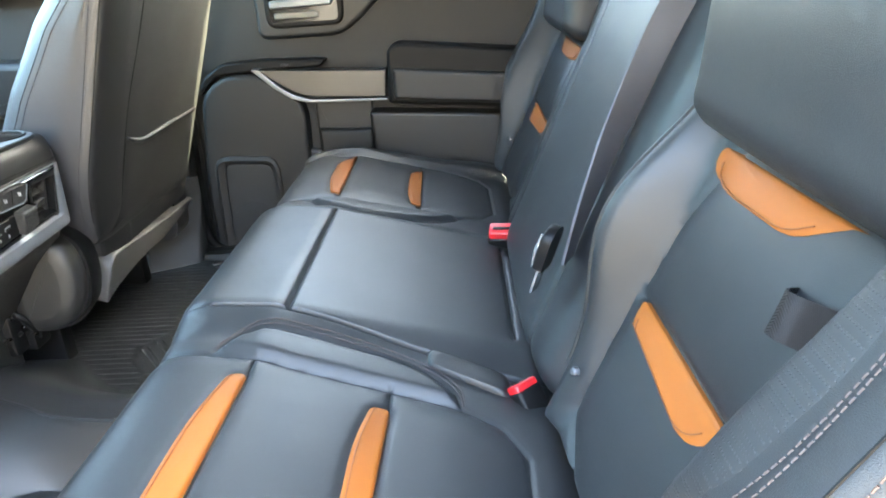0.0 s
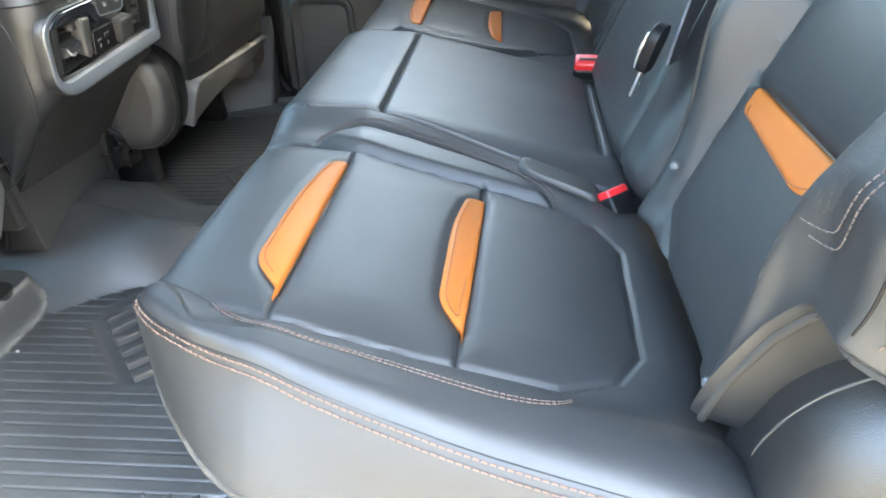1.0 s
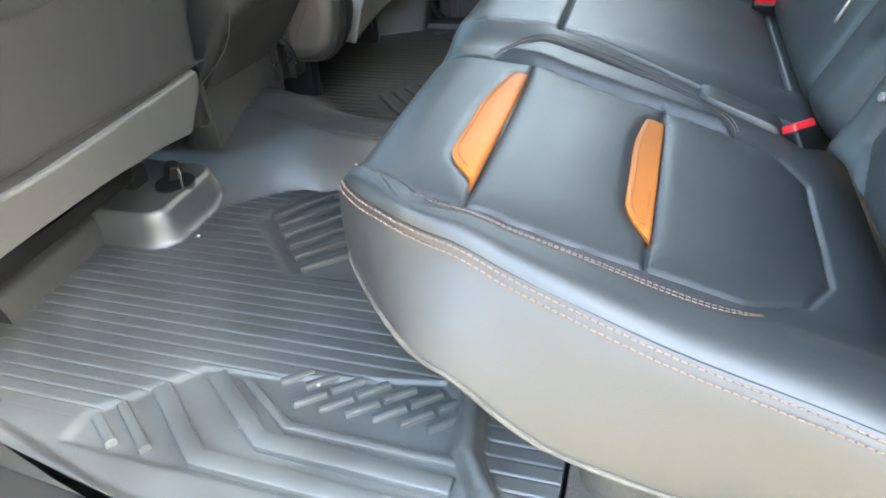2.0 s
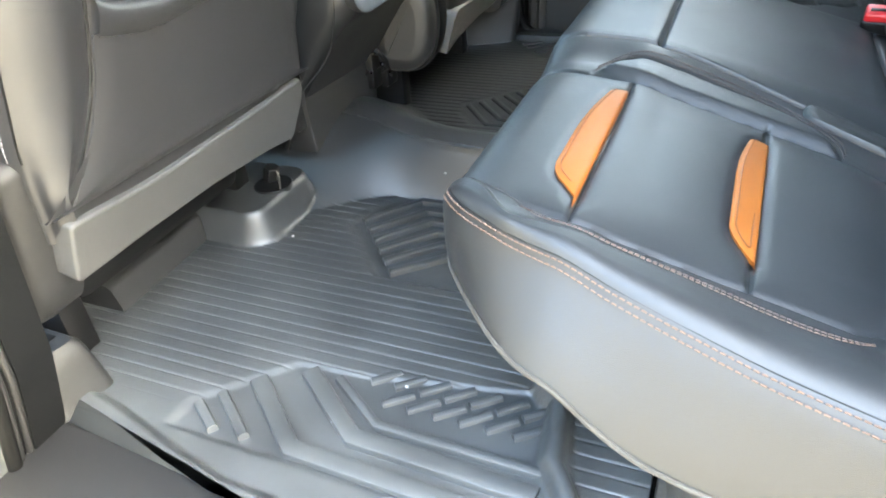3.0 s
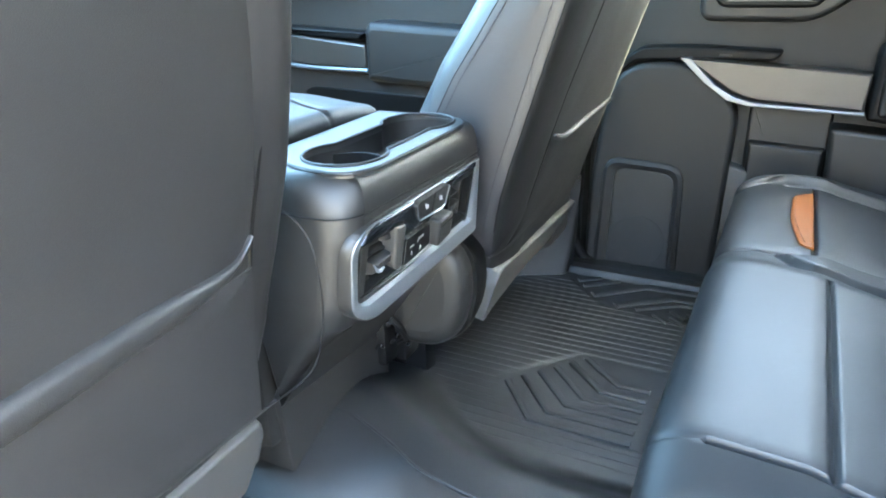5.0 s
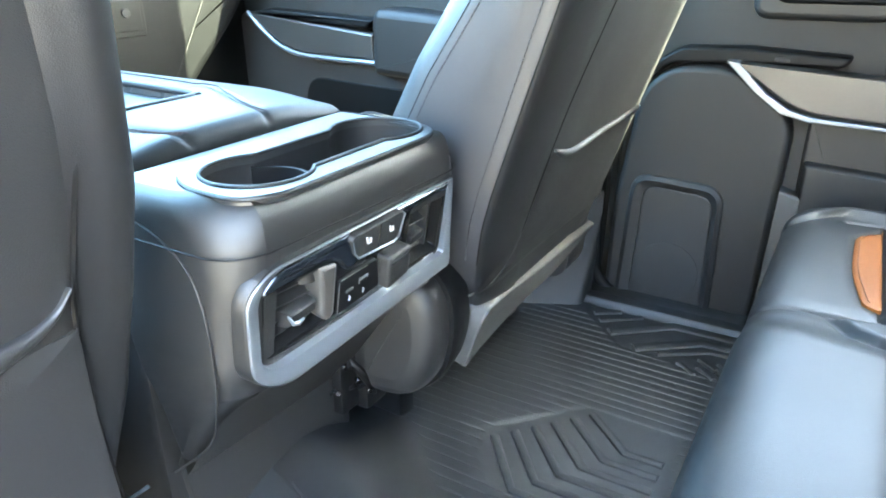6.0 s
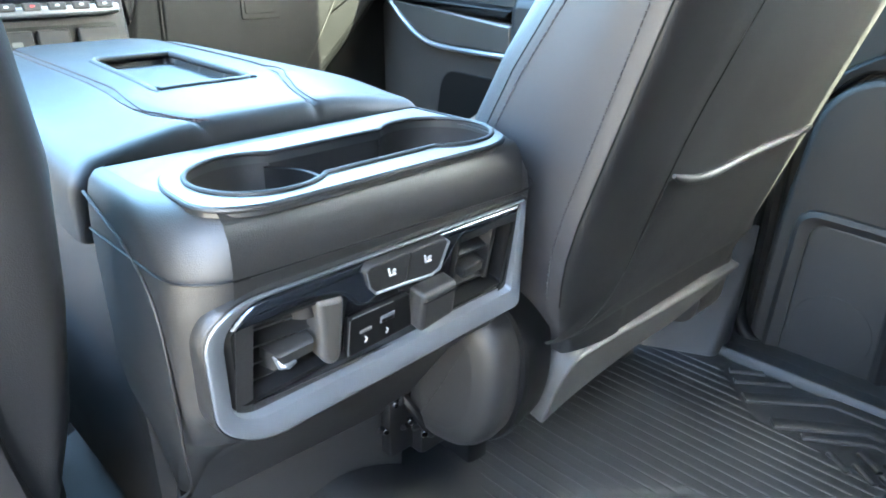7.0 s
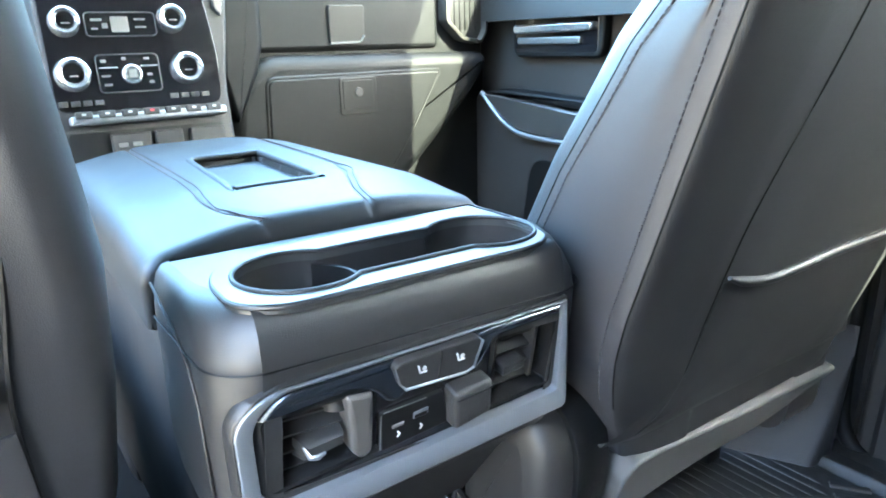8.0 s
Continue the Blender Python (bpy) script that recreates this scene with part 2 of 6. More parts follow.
def rpoly(points, radius, seg=5):
    """A closed outline with rounded corners. radius: one, or one a corner."""
    pts = [np.array(p, float) for p in points]
    rad = radius if isinstance(radius, (list, tuple)) else [radius] * len(pts)
    out = []
    for i, p in enumerate(pts):
        a, b = pts[i - 1] - p, pts[(i + 1) % len(pts)] - p
        la, lb = np.linalg.norm(a), np.linalg.norm(b)
        r = min(rad[i], la * 0.48, lb * 0.48)
        if r <= 0:
            out.append(p)
            continue
        s, e = p + a / la * r, p + b / lb * r
        for k in np.linspace(0, 1, seg + 1):
            out.append((1 - k) ** 2 * s + 2 * k * (1 - k) * p + k * k * e)
    return np.array(out)


def inset(loop, d):
    """The outline moved inwards by d."""
    nxt, prv = np.roll(loop, -1, 0), np.roll(loop, 1, 0)
    t = nxt - prv
    t /= np.maximum(np.linalg.norm(t, axis=1, keepdims=True), 1e-9)
    area = 0.5 * np.sum(loop[:, 0] * nxt[:, 1] - nxt[:, 0] * loop[:, 1])
    nrm = np.stack([-t[:, 1], t[:, 0]], 1) * (1 if area > 0 else -1)
    out = loop + nrm * d
    for _ in range(8):
        flip = np.sum((np.roll(out, -1, 0) - out) * (nxt - loop), axis=1) < -1e-12
        if not flip.any() or flip.all():
            break
        n = len(out)
        start = int(np.argmin(flip))
        run = []
        for i in [(start + k) % n for k in range(n + 1)]:
            if flip[i]:
                run.append(i)
            elif run:
                ids = run + [(run[-1] + 1) % n]
                out[ids] = out[ids].mean(0)
                run = []
    return out


def slab(loop, place, h0, h1, bevel=0.002, steps=2, surf=None):
    """A plate with the outline loop, from height h0 to h1, its upper edge rounded."""
    rings = [(loop, h0)]
    for k in np.linspace(0, math.pi / 2, steps + 1):
        rings.append((inset(loop, bevel * (1 - math.cos(k))), h1 - bevel * (1 - math.sin(k))))
    n, verts, faces = len(loop), [], []
    for ring, h in rings:
        z = np.full(n, h) if surf is None else surf(ring[:, 0], ring[:, 1]) + h
        verts += place(np.column_stack([ring, z])).tolist()
    for r in range(len(rings) - 1):
        for i in range(n):
            j = (i + 1) % n
            faces.append((r * n + i, r * n + j, (r + 1) * n + j, (r + 1) * n + i))
    faces.append(tuple(range(n))[::-1])
    faces.append(tuple(range((len(rings) - 1) * n, len(rings) * n)))
    return verts, faces


def patch(loop, place, surf, rise, edge=0.006, rings=5):
    """A padded inlay that follows the surface surf(u, v)."""
    c = loop.mean(0)
    n, verts, faces = len(loop), [], []
    levels = [(0.0, -0.004), (0.0, 0.0006), (0.06, rise * 0.6), (0.14, rise * 0.9), (0.3, rise), (0.6, rise * 1.1), (0.85, rise * 1.1)]
    for k, h in levels:
        ring = loop + (c - loop) * k
        verts += place(np.column_stack([ring, surf(ring[:, 0], ring[:, 1]) + h])).tolist()
    for r in range(len(levels) - 1):
        for i in range(n):
            j = (i + 1) % n
            faces.append((r * n + i, r * n + j, (r + 1) * n + j, (r + 1) * n + i))
    faces.append(tuple(range((len(levels) - 1) * n, len(levels) * n)))
    faces.append(tuple(range(n))[::-1])
    return verts, faces


def dense(points, step):
    """Points along a smooth curve through the given ones, step apart."""
    p = np.array(points, float)
    if len(p) > 2:
        q = []
        for i in range(len(p) - 1):
            a, b, c, d = p[max(i - 1, 0)], p[i], p[i + 1], p[min(i + 2, len(p) - 1)]
            for k in np.linspace(0, 1, 12, endpoint=False):
                q.append(0.5 * (2 * b + (c - a) * k + (2 * a - 5 * b + 4 * c - d) * k ** 2 + (3 * b - a - 3 * c + d) * k ** 3))
        p = np.array(q + [p[-1]])
    s = np.r_[0, np.cumsum(np.linalg.norm(np.diff(p, axis=0), axis=1))]
    at = np.linspace(0, s[-1], max(2, int(s[-1] / step) + 1))
    return np.column_stack([np.interp(at, s, p[:, k]) for k in range(p.shape[1])])


def tube(points, r, seg=8, squash=1.0):
    """A round bar along points."""
    p = [Vector(q) for q in points]
    verts, faces = [], []
    for i, q in enumerate(p):
        t = (p[min(i + 1, len(p) - 1)] - p[max(i - 1, 0)]).normalized()
        a = t.cross(Vector((0.31, 0.2, 0.93))).normalized()
        b = t.cross(a)
        ri = r[i] if np.ndim(r) else r
        for k in range(seg):
            w = 2 * math.pi * k / seg
            verts.append(q + a * ri * math.cos(w) + b * ri * squash * math.sin(w))
    for i in range(len(p) - 1):
        for k in range(seg):
            j = (k + 1) % seg
            faces.append((i * seg + k, i * seg + j, (i + 1) * seg + j, (i + 1) * seg + k))
    faces.append(tuple(range(seg))[::-1])
    faces.append(tuple(range((len(p) - 1) * seg, len(p) * seg)))
    return verts, faces


def stitches(points, pitch=0.006, length=0.0042, r=0.0006):
    """A row of short threads along a curve."""
    d = dense(points, pitch)
    rows = []
    for a, b in zip(d[:-1], d[1:]):
        k = length / pitch
        m = (a + b) / 2
        rows.append(tube([a * (1 - k) / 1 * 0 + m + (a - m) * k, m + np.array((0, 0, r * 0.5)), m + (b - m) * k], r, 5))
    return join(*rows)


def box(x0, x1, y0, y1, z0, z1, bevel=0.004, seg=2):
    """A block with rounded edges, as verts and faces."""
    bm = bmesh.new()
    bmesh.ops.create_cube(bm, size=1, matrix=Matrix.LocRotScale(((x0 + x1) / 2, (y0 + y1) / 2, (z0 + z1) / 2), None, (abs(x1 - x0), abs(y1 - y0), abs(z1 - z0))))
    if bevel:
        bmesh.ops.bevel(bm, geom=bm.edges[:], offset=bevel, segments=seg, affect="EDGES", profile=0.5)
    bm.verts.index_update()
    out = [tuple(v.co) for v in bm.verts], [tuple(v.index for v in f.verts) for f in bm.faces]
    bm.free()
    return out


def disc(centre, axis, r, depth, bevel=0.002, seg=32):
    """A short cylinder with a rounded front edge; axis points out of its face."""
    z = Vector(axis).normalized()
    x = z.orthogonal().normalized()
    y = z.cross(x)
    loop = np.array([(r * math.cos(2 * math.pi * k / seg), r * math.sin(2 * math.pi * k / seg)) for k in range(seg)])
    return slab(loop, frame_of(centre, x, y, z), -depth, 0, bevel, 3)


def wall_with_hole(outer, holes, place, h0, h1):
    """A flat plate of some thickness with openings through it."""
    bm = bmesh.new()
    loops = []
    for h in (h1, h0):
        edges, ls = [], []
        for loop in [outer, *holes]:
            vs = [bm.verts.new(tuple(place(np.array([[p[0], p[1], h]]))[0])) for p in loop]
            es = [bm.edges.new((vs[i], vs[(i + 1) % len(vs)])) for i in range(len(vs))]
            edges += es
            ls.append(vs)
        bmesh.ops.triangle_fill(bm, use_beauty=True, edges=edges)
        loops.append(ls)
    for a, b in zip(*loops):
        for i in range(len(a)):
            j = (i + 1) % len(a)
            bm.faces.new((a[i], a[j], b[j], b[i]))
    bm.verts.index_update()
    out = [tuple(v.co) for v in bm.verts], [tuple(v.index for v in f.verts) for f in bm.faces]
    bm.free()
    return out


def loft(rings, cap=True):
    n, verts, faces = len(rings[0]), [], []
    for ring in rings:
        verts += [tuple(p) for p in ring]
    for r in range(len(rings) - 1):
        for i in range(n):
            j = (i + 1) % n
            faces.append((r * n + i, r * n + j, (r + 1) * n + j, (r + 1) * n + i))
    if cap:
        faces.append(tuple(range(n))[::-1])
        faces.append(tuple(range((len(rings) - 1) * n, len(rings) * n)))
    return verts, faces


def seg_dist(u, v, line):
    """Distance from each (u, v) to a polyline."""
    best = np.full(np.shape(u), 9.0)
    for a, b in zip(line[:-1], line[1:]):
        ax, ay, bx, by = *a, *b
        L = (bx - ax) ** 2 + (by - ay) ** 2
        k = np.clip(((u - ax) * (bx - ax) + (v - ay) * (by - ay)) / max(L, 1e-12), 0, 1)
        best = np.minimum(best, np.hypot(u - ax - k * (bx - ax), v - ay - k * (by - ay)))
    return best


def seams(u, v, lines, deep=0.0045, narrow=0.0035, soft=0.0025, wide=0.02):
    h = np.zeros(np.shape(u))
    for line in lines:
        d = seg_dist(u, v, line)
        h = np.minimum(h, -deep * np.exp(-(d / narrow) ** 2) - soft * np.exp(-(d / wide) ** 2))
    return h


XYZ = frame_of((0, 0, 0), (1, 0, 0), (0, 1, 0), (0, 0, 1))

def flow(points, k=6, closed=True):
    """A smooth curve through the points with k steps between neighbours."""
    p = np.array(points, float)
    n, out = len(p), []
    for i in range(n if closed else n - 1):
        a, b, c, d = [p[j % n] if closed else p[min(max(j, 0), n - 1)] for j in (i - 1, i, i + 1, i + 2)]
        for w in np.linspace(0, 1, k, endpoint=False):
            out.append(0.5 * (2 * b + (c - a) * w + (2 * a - 5 * b + 4 * c - d) * w ** 2 + (3 * b - a - 3 * c + d) * w ** 3))
    if not closed:
        out.append(p[-1])
    return np.array(out)


# ---- the setting: ground, floor, cab walls, roof ----


def setting(name, mesh, mat, label, parent=None):
    ob = obj(name, *mesh, mat, parent)
    if parent is None:
        tagged(ob, label, name.split("_")[0], kind="structure")
    return ob


setting("ground", box(-60, 60, -60, 60, -0.90, -0.62, 0), CONCRETE, "pale concrete ground under the truck")
# unseen walls, added to block low sky and shape the bounce light
setting("wall_yard", box(-9, 16, -7.3, -7.0, -0.63, 3.4, 0.02), STUCCO, "unseen grey wall added to hold back low sky")
setting("wall_yard_far", box(-22, -2.0, 6.0, 6.3, -0.63, 3.0, 0.02), STUCCO, "unseen grey wall added to dim the passenger-side sky")
setting("floor", box(-1.9, 0.85, -0.80, 0.84, -0.14, -0.025, 0.004), CARPET, "dark carpeted cab floor")


def side_x(loop, y0, y1):
    """A plate in the x-z plane, from y0 (inside) to y1."""
    return frame_of((0, y0, 0), (1, 0, 0), (0, 0, 1), (0, 1 if y1 > y0 else -1, 0)), 0.0, abs(y1 - y0)


# passenger-side wall above the doors, with the window openings
win_r = rpoly([(-0.44, 0.765), (0.335, 0.78), (0.50, 1.245), (-0.40, 1.245)], 0.03)
win_f = rpoly([(-1.60, 0.79), (-0.60, 0.74), (-0.55, 1.24), (-1.08, 1.24)], 0.04)
outer = np.array([(-1.95, 0.70), (0.85, 0.70), (0.85, 1.28), (-1.05, 1.28), (-1.95, 0.80)])
pf, h0, h1 = side_x(None, 0.86, 0.92)
setting("wall_passenger", wall_with_hole(outer, [win_r, win_f], pf, h0, h1), PLASTIC_SOFT, "dark upper body side with two window openings")
for n, loop, g in (("window_1", win_r, TINTED_GLASS), ("window_2", win_f, SIDE_GLASS)):
    w = setting(n, slab(loop, pf, 0.028, 0.032, 0), g, "")
    tagged(w, "dark tinted side window pane" if n == "window_1" else "clear side window pane", "window", kind="structure")
# driver side: both doors stand open; windscreen pillar, roof rail, cowl and sill remain
pd, h0, h1 = side_x(None, -0.82, -0.88)
post = np.array([(-1.95, 0.70), (-1.70, 0.70), (-1.66, 0.78), (-1.02, 1.20), (-0.43, 1.20), (-0.43, 1.28), (-1.05, 1.28), (-1.95, 0.80)])
setting("wall_driver", slab(post, pd, h0, h1, 0.004), PLASTIC_SOFT, "dark windscreen pillar and roof rail beside the driver")
setting("wall_cowl", box(-1.95, -1.62, -0.92, -0.83, -0.25, 0.698, 0.01), PLASTIC, "black plastic cowl panel ahead of the front door opening")
setting("trim_sill_front", box(-1.615, -0.625, -0.90, -0.80, -0.20, -0.003, 0.012, 3), PLASTIC, "black plastic sill cover of the front door opening")
setting("wall_quarter", box(0.62, 0.85, -0.92, -0.80, -0.25, 1.28, 0.02), PLASTIC_SOFT, "dark rear corner trim of the cab")
# rear wall with back window
back = np.array([(-0.92, -0.14), (0.92, -0.14), (0.92, 1.28), (-0.92, 1.28)])
pb = frame_of((0.855, 0, 0), (0, 1, 0), (0, 0, 1), (1, 0, 0))
setting("wall_rear", slab(back, pb, 0, 0.05, 0), PLASTIC_SOFT, "dark carpeted rear wall of the cab")
# firewall and windscreen
setting("wall_front", box(-1.98, -1.90, -0.92, 0.92, -0.3, 0.80, 0.01), PLASTIC, "black bulkhead ahead of the dashboard")
ws = frame_of((-1.93, 0, 0.80), (0, 1, 0), (0.88, 0, 0.475), (-0.475, 0, 0.88))
tagged(setting("window_4", slab(np.array([(-0.8, 0), (0.8, 0), (0.72, 1.0), (-0.72, 1.0)]), ws, 0, 0.005, 0), CLEAR_GLASS, ""), "clear raked windscreen", "window", kind="structure")
roof_top = frame_of((0, 0, 1.28), (1, 0, 0), (0, 1, 0), (0, 0, 1))
tagged(obj("ceiling", *slab(rpoly([(-1.06, -0.84), (0.9, -0.86), (0.9, 0.92), (-1.06, 0.9)], 0.05), roof_top, 0, 0.05, 0.01), HEADLINER), "dark grey fabric headliner", "ceiling", kind="structure")

# ---- floor liner ----


def eased(x, xs, ys, wide=0.045):
    """A table read with its corners rounded off."""
    return sum(np.interp(np.asarray(x, float) + d, xs, ys) for d in np.linspace(-wide, wide, 9)) / 9


def crest(x):
    """Where the tunnel's near slope ends."""
    return eased(x, [-0.62, -0.534, -0.442, -0.352, -0.28], [-0.030, -0.051, -0.096, -0.124, -0.128])


def liner_edge(x):
    """The liner's border along the near door sill."""
    return np.interp(x, [-0.95, -0.64, -0.525, -0.41, -0.33, -0.1], [-0.738, -0.745, -0.767, -0.798, -0.816, -0.826])


def liner_z(x, y):
    """The height of the moulded liner: two wells, the tunnel hump, the seat-mount boss and raised rims."""
    foot = eased(x, [-0.62, -0.561, -0.523, -0.488, -0.445, -0.36], [-0.288, -0.272, -0.236, -0.202, -0.168, -0.158])
    k = np.clip((y - foot) / np.maximum(crest(x) + 0.004 - foot, 0.02), 0, 1)
    near = 0.092 * (0.7 * k + 0.3 * k * k * (3 - 2 * k))
    far_foot = eased(x, [-0.562, -0.494, -0.406, -0.315, -0.2], [0.262, 0.170, 0.105, 0.088, 0.090])
    top = 0.092 + 0.006 * smooth(y, crest(x), 0.02)
    far = top * (1 - smooth(y, crest(x) + 0.05, far_foot))
    z = np.where(y < crest(x), near, np.where(y < crest(x) + 0.05, top, far))
    d = np.hypot(np.maximum(np.abs(y + 0.288) - 0.052, 0), np.maximum(x + 0.60, 0)) - 0.042
    z = np.maximum(z, 0.056 * (1 - smooth(d, -0.012, 0.010)))
    heel = np.interp(np.abs(y), [0.30, 0.559, 0.585, 0.665, 0.714], [-0.050, -0.033, -0.010, 0.003, 0.034])
    roll = smooth(x, heel - 0.024, heel - 0.006) * (1 - smooth(x, heel + 0.004, heel + 0.018)) * 0.026
    sill = liner_edge(x)
    rim = smooth(-y, -sill - 0.030, -sill - 0.012) * 0.013 + smooth(y, 0.735, 0.75) * 0.012
    return np.maximum(z, np.maximum(rim, roll))


def liner_ribs(x, y, z):
    """Fine ribs that run along the truck in the flat wells."""
    a = np.abs(y)
    flat = smooth(a, 0.10, 0.11) * (1 - smooth(a, 0.70, 0.715)) * (z < 0.002)
    g = np.exp(-(((a / 0.0195) % 1.0 - 0.5) * 0.0195 / 0.0013) ** 2)
    in_pad = np.zeros(np.shape(x))
    for loop in PADS:
        in_pad = np.maximum(in_pad, inside(x, a, loop))
    for axis, passes in ((0, 2), (1, 6)):
        for _ in range(passes):
            in_pad = (np.roll(in_pad, 1, axis) + in_pad * 2 + np.roll(in_pad, -1, axis)) / 4
    return -0.0015 * g * flat * (1 - in_pad) - np.where(y < 0, 0.0046, 0.0022) * in_pad * (z < 0.01)


def inside(x, y, loop):
    n = np.zeros(np.shape(x), bool)
    for (ax, ay), (bx, by) in zip(loop, np.roll(loop, -1, 0)):
        hit = ((ay > y) != (by > y)) & (x < (bx - ax) * (y - ay) / (by - ay + 1e-12) + ax)
        n ^= hit
    return n.astype(float)


PADS = [np.array([(-0.455, 0.745), (-0.45, 0.70), (-0.355, 0.603), (-0.26, 0.598), (-0.02, 0.556), (-0.02, 0.75)]),
        np.array([(-0.457, 0.275), (-0.445, 0.215), (-0.40, 0.162), (-0.18, 0.162), (-0.18, 0.40), (-0.345, 0.40)])]
xs, ys = np.linspace(-0.95, 0.10, 230), np.linspace(-0.775, 0.775, 1240)
X, Y = np.meshgrid(xs, ys, indexing="ij")
Y = np.where(Y < -0.70, -0.70 + (Y + 0.70) * (-liner_edge(X) - 0.70) / 0.075, Y)
Z = liner_z(X, Y)
Z = Z + liner_ribs(X, Y, Z)
floor_liner = thing("floor_liner", "black rubber floor liner with moulded ribs, scuffed and dusty", "floor mat")
idx = np.arange(X.size).reshape(X.shape)
liner_faces = np.stack([idx[:-1, :-1], idx[1:, :-1], idx[1:, 1:], idx[:-1, 1:]], -1).reshape(-1, 4).tolist()
top_v = np.stack([X, Y, Z], -1).reshape(-1, 3)
low_v = [(-0.95, -0.738, -0.024), (0.10, -0.82, -0.024), (0.10, 0.775, -0.024), (-0.95, 0.775, -0.024)]
n0 = len(top_v)
edge = [idx[:, 0], idx[-1, :], idx[::-1, -1], idx[0, ::-1]]
skirt = []
for k, e in enumerate(edge):
    skirt.append(tuple(e.tolist()) + (n0 + (k + 1) % 4, n0 + k))
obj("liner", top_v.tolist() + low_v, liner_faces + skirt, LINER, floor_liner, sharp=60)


def bar(points, w, h0, h1, side=1):
    """A raised rubber bar along points in plan."""
    p = np.array(points, float)
    left, right = [], []
    for i in range(len(p)):
        t = p[min(i + 1, len(p) - 1)] - p[max(i - 1, 0)]
        t = t / np.linalg.norm(t)
        nrm = np.array([-t[1], t[0]]) * w / 2
        left.append(p[i] + nrm)
        right.append(p[i] - nrm)
    loop = np.array(left + right[::-1]) * (1, side)
    return slab(loop, XYZ, h0, h1, min(0.004, w * 0.33), 2)


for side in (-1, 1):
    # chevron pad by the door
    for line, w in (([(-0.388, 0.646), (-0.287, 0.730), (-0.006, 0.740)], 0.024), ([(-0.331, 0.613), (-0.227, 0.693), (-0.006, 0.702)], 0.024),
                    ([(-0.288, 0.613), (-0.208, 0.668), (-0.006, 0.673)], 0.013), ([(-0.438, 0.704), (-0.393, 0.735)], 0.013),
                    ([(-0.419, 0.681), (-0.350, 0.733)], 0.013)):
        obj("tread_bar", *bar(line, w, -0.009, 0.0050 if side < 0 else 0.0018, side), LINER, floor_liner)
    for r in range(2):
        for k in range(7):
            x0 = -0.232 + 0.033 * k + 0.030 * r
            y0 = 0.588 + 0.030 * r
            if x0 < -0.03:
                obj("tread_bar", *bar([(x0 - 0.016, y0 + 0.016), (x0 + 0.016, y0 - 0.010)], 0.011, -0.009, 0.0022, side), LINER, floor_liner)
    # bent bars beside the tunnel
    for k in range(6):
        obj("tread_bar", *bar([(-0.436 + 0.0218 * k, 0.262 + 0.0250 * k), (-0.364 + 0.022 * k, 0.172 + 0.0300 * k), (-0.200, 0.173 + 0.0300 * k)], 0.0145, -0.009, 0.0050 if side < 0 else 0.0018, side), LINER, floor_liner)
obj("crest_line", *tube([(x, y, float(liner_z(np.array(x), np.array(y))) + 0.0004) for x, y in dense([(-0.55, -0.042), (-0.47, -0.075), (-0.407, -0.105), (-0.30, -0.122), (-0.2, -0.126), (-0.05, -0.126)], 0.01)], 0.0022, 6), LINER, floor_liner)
for px, py in ((-0.532, -0.338), (-0.20, -0.60), (-0.30, -0.12), (-0.33, -0.14), (-0.26, -0.68)):
    obj("crumb", *box(px - 0.002, px + 0.002, py - 0.0015, py + 0.0015, liner_z(np.array(px), np.array(py)) - 0.001, liner_z(np.array(px), np.array(py)) + 0.002, 0.0005), WHITE, floor_liner)
setting("trim_carpet", box(0.105, 0.84, -0.76, 0.80, -0.024, -0.005, 0.004), FLEECE, "dusty tan carpet under the rear seat")
setting("trim_sill", box(-0.62, 0.60, -0.90, -0.776, -0.20, -0.003, 0.012, 3), PLASTIC, "black plastic door sill cover")
setting("trim_rocker", box(-1.9, 0.85, -0.98, -0.905, -0.40, -0.06, 0.03, 4), PAINT, "pale painted rocker below the door opening")
setting("trim_sill_far", box(-0.62, 0.60, 0.776, 0.86, -0.14, 0.010, 0.006), PLASTIC, "black plastic sill cover by the far door")

# ---- rear bench: cushions ----
PANEL = [(-0.13, -0.285), (-0.06, -0.29), (0.004, -0.299), (0.242, -0.326), (0.288, -0.350), (0.313, -0.394), (0.310, -0.573), (0.285, -0.615), (0.235, -0.640), (0.12, -0.640), (0.0, -0.632), (-0.045, -0.622)]
PLEATS = [[(0.003, -0.298), (0.001, -0.635)], [(0.161, -0.312), (0.152, -0.642)]]
RIDGE = [(-0.050, -0.283), (-0.030, -0.252), (0.0, -0.236), (0.06, -0.236), (0.15, -0.250), (0.205, -0.270), (0.236, -0.300), (0.243, -0.326)]
CRESCENT = np.array(RIDGE + [(0.12, -0.312), (0.004, -0.299)])
MID = [[(0.02, -0.195), (0.02, 0.195)], [(0.315, -0.16), (0.315, 0.16)]]


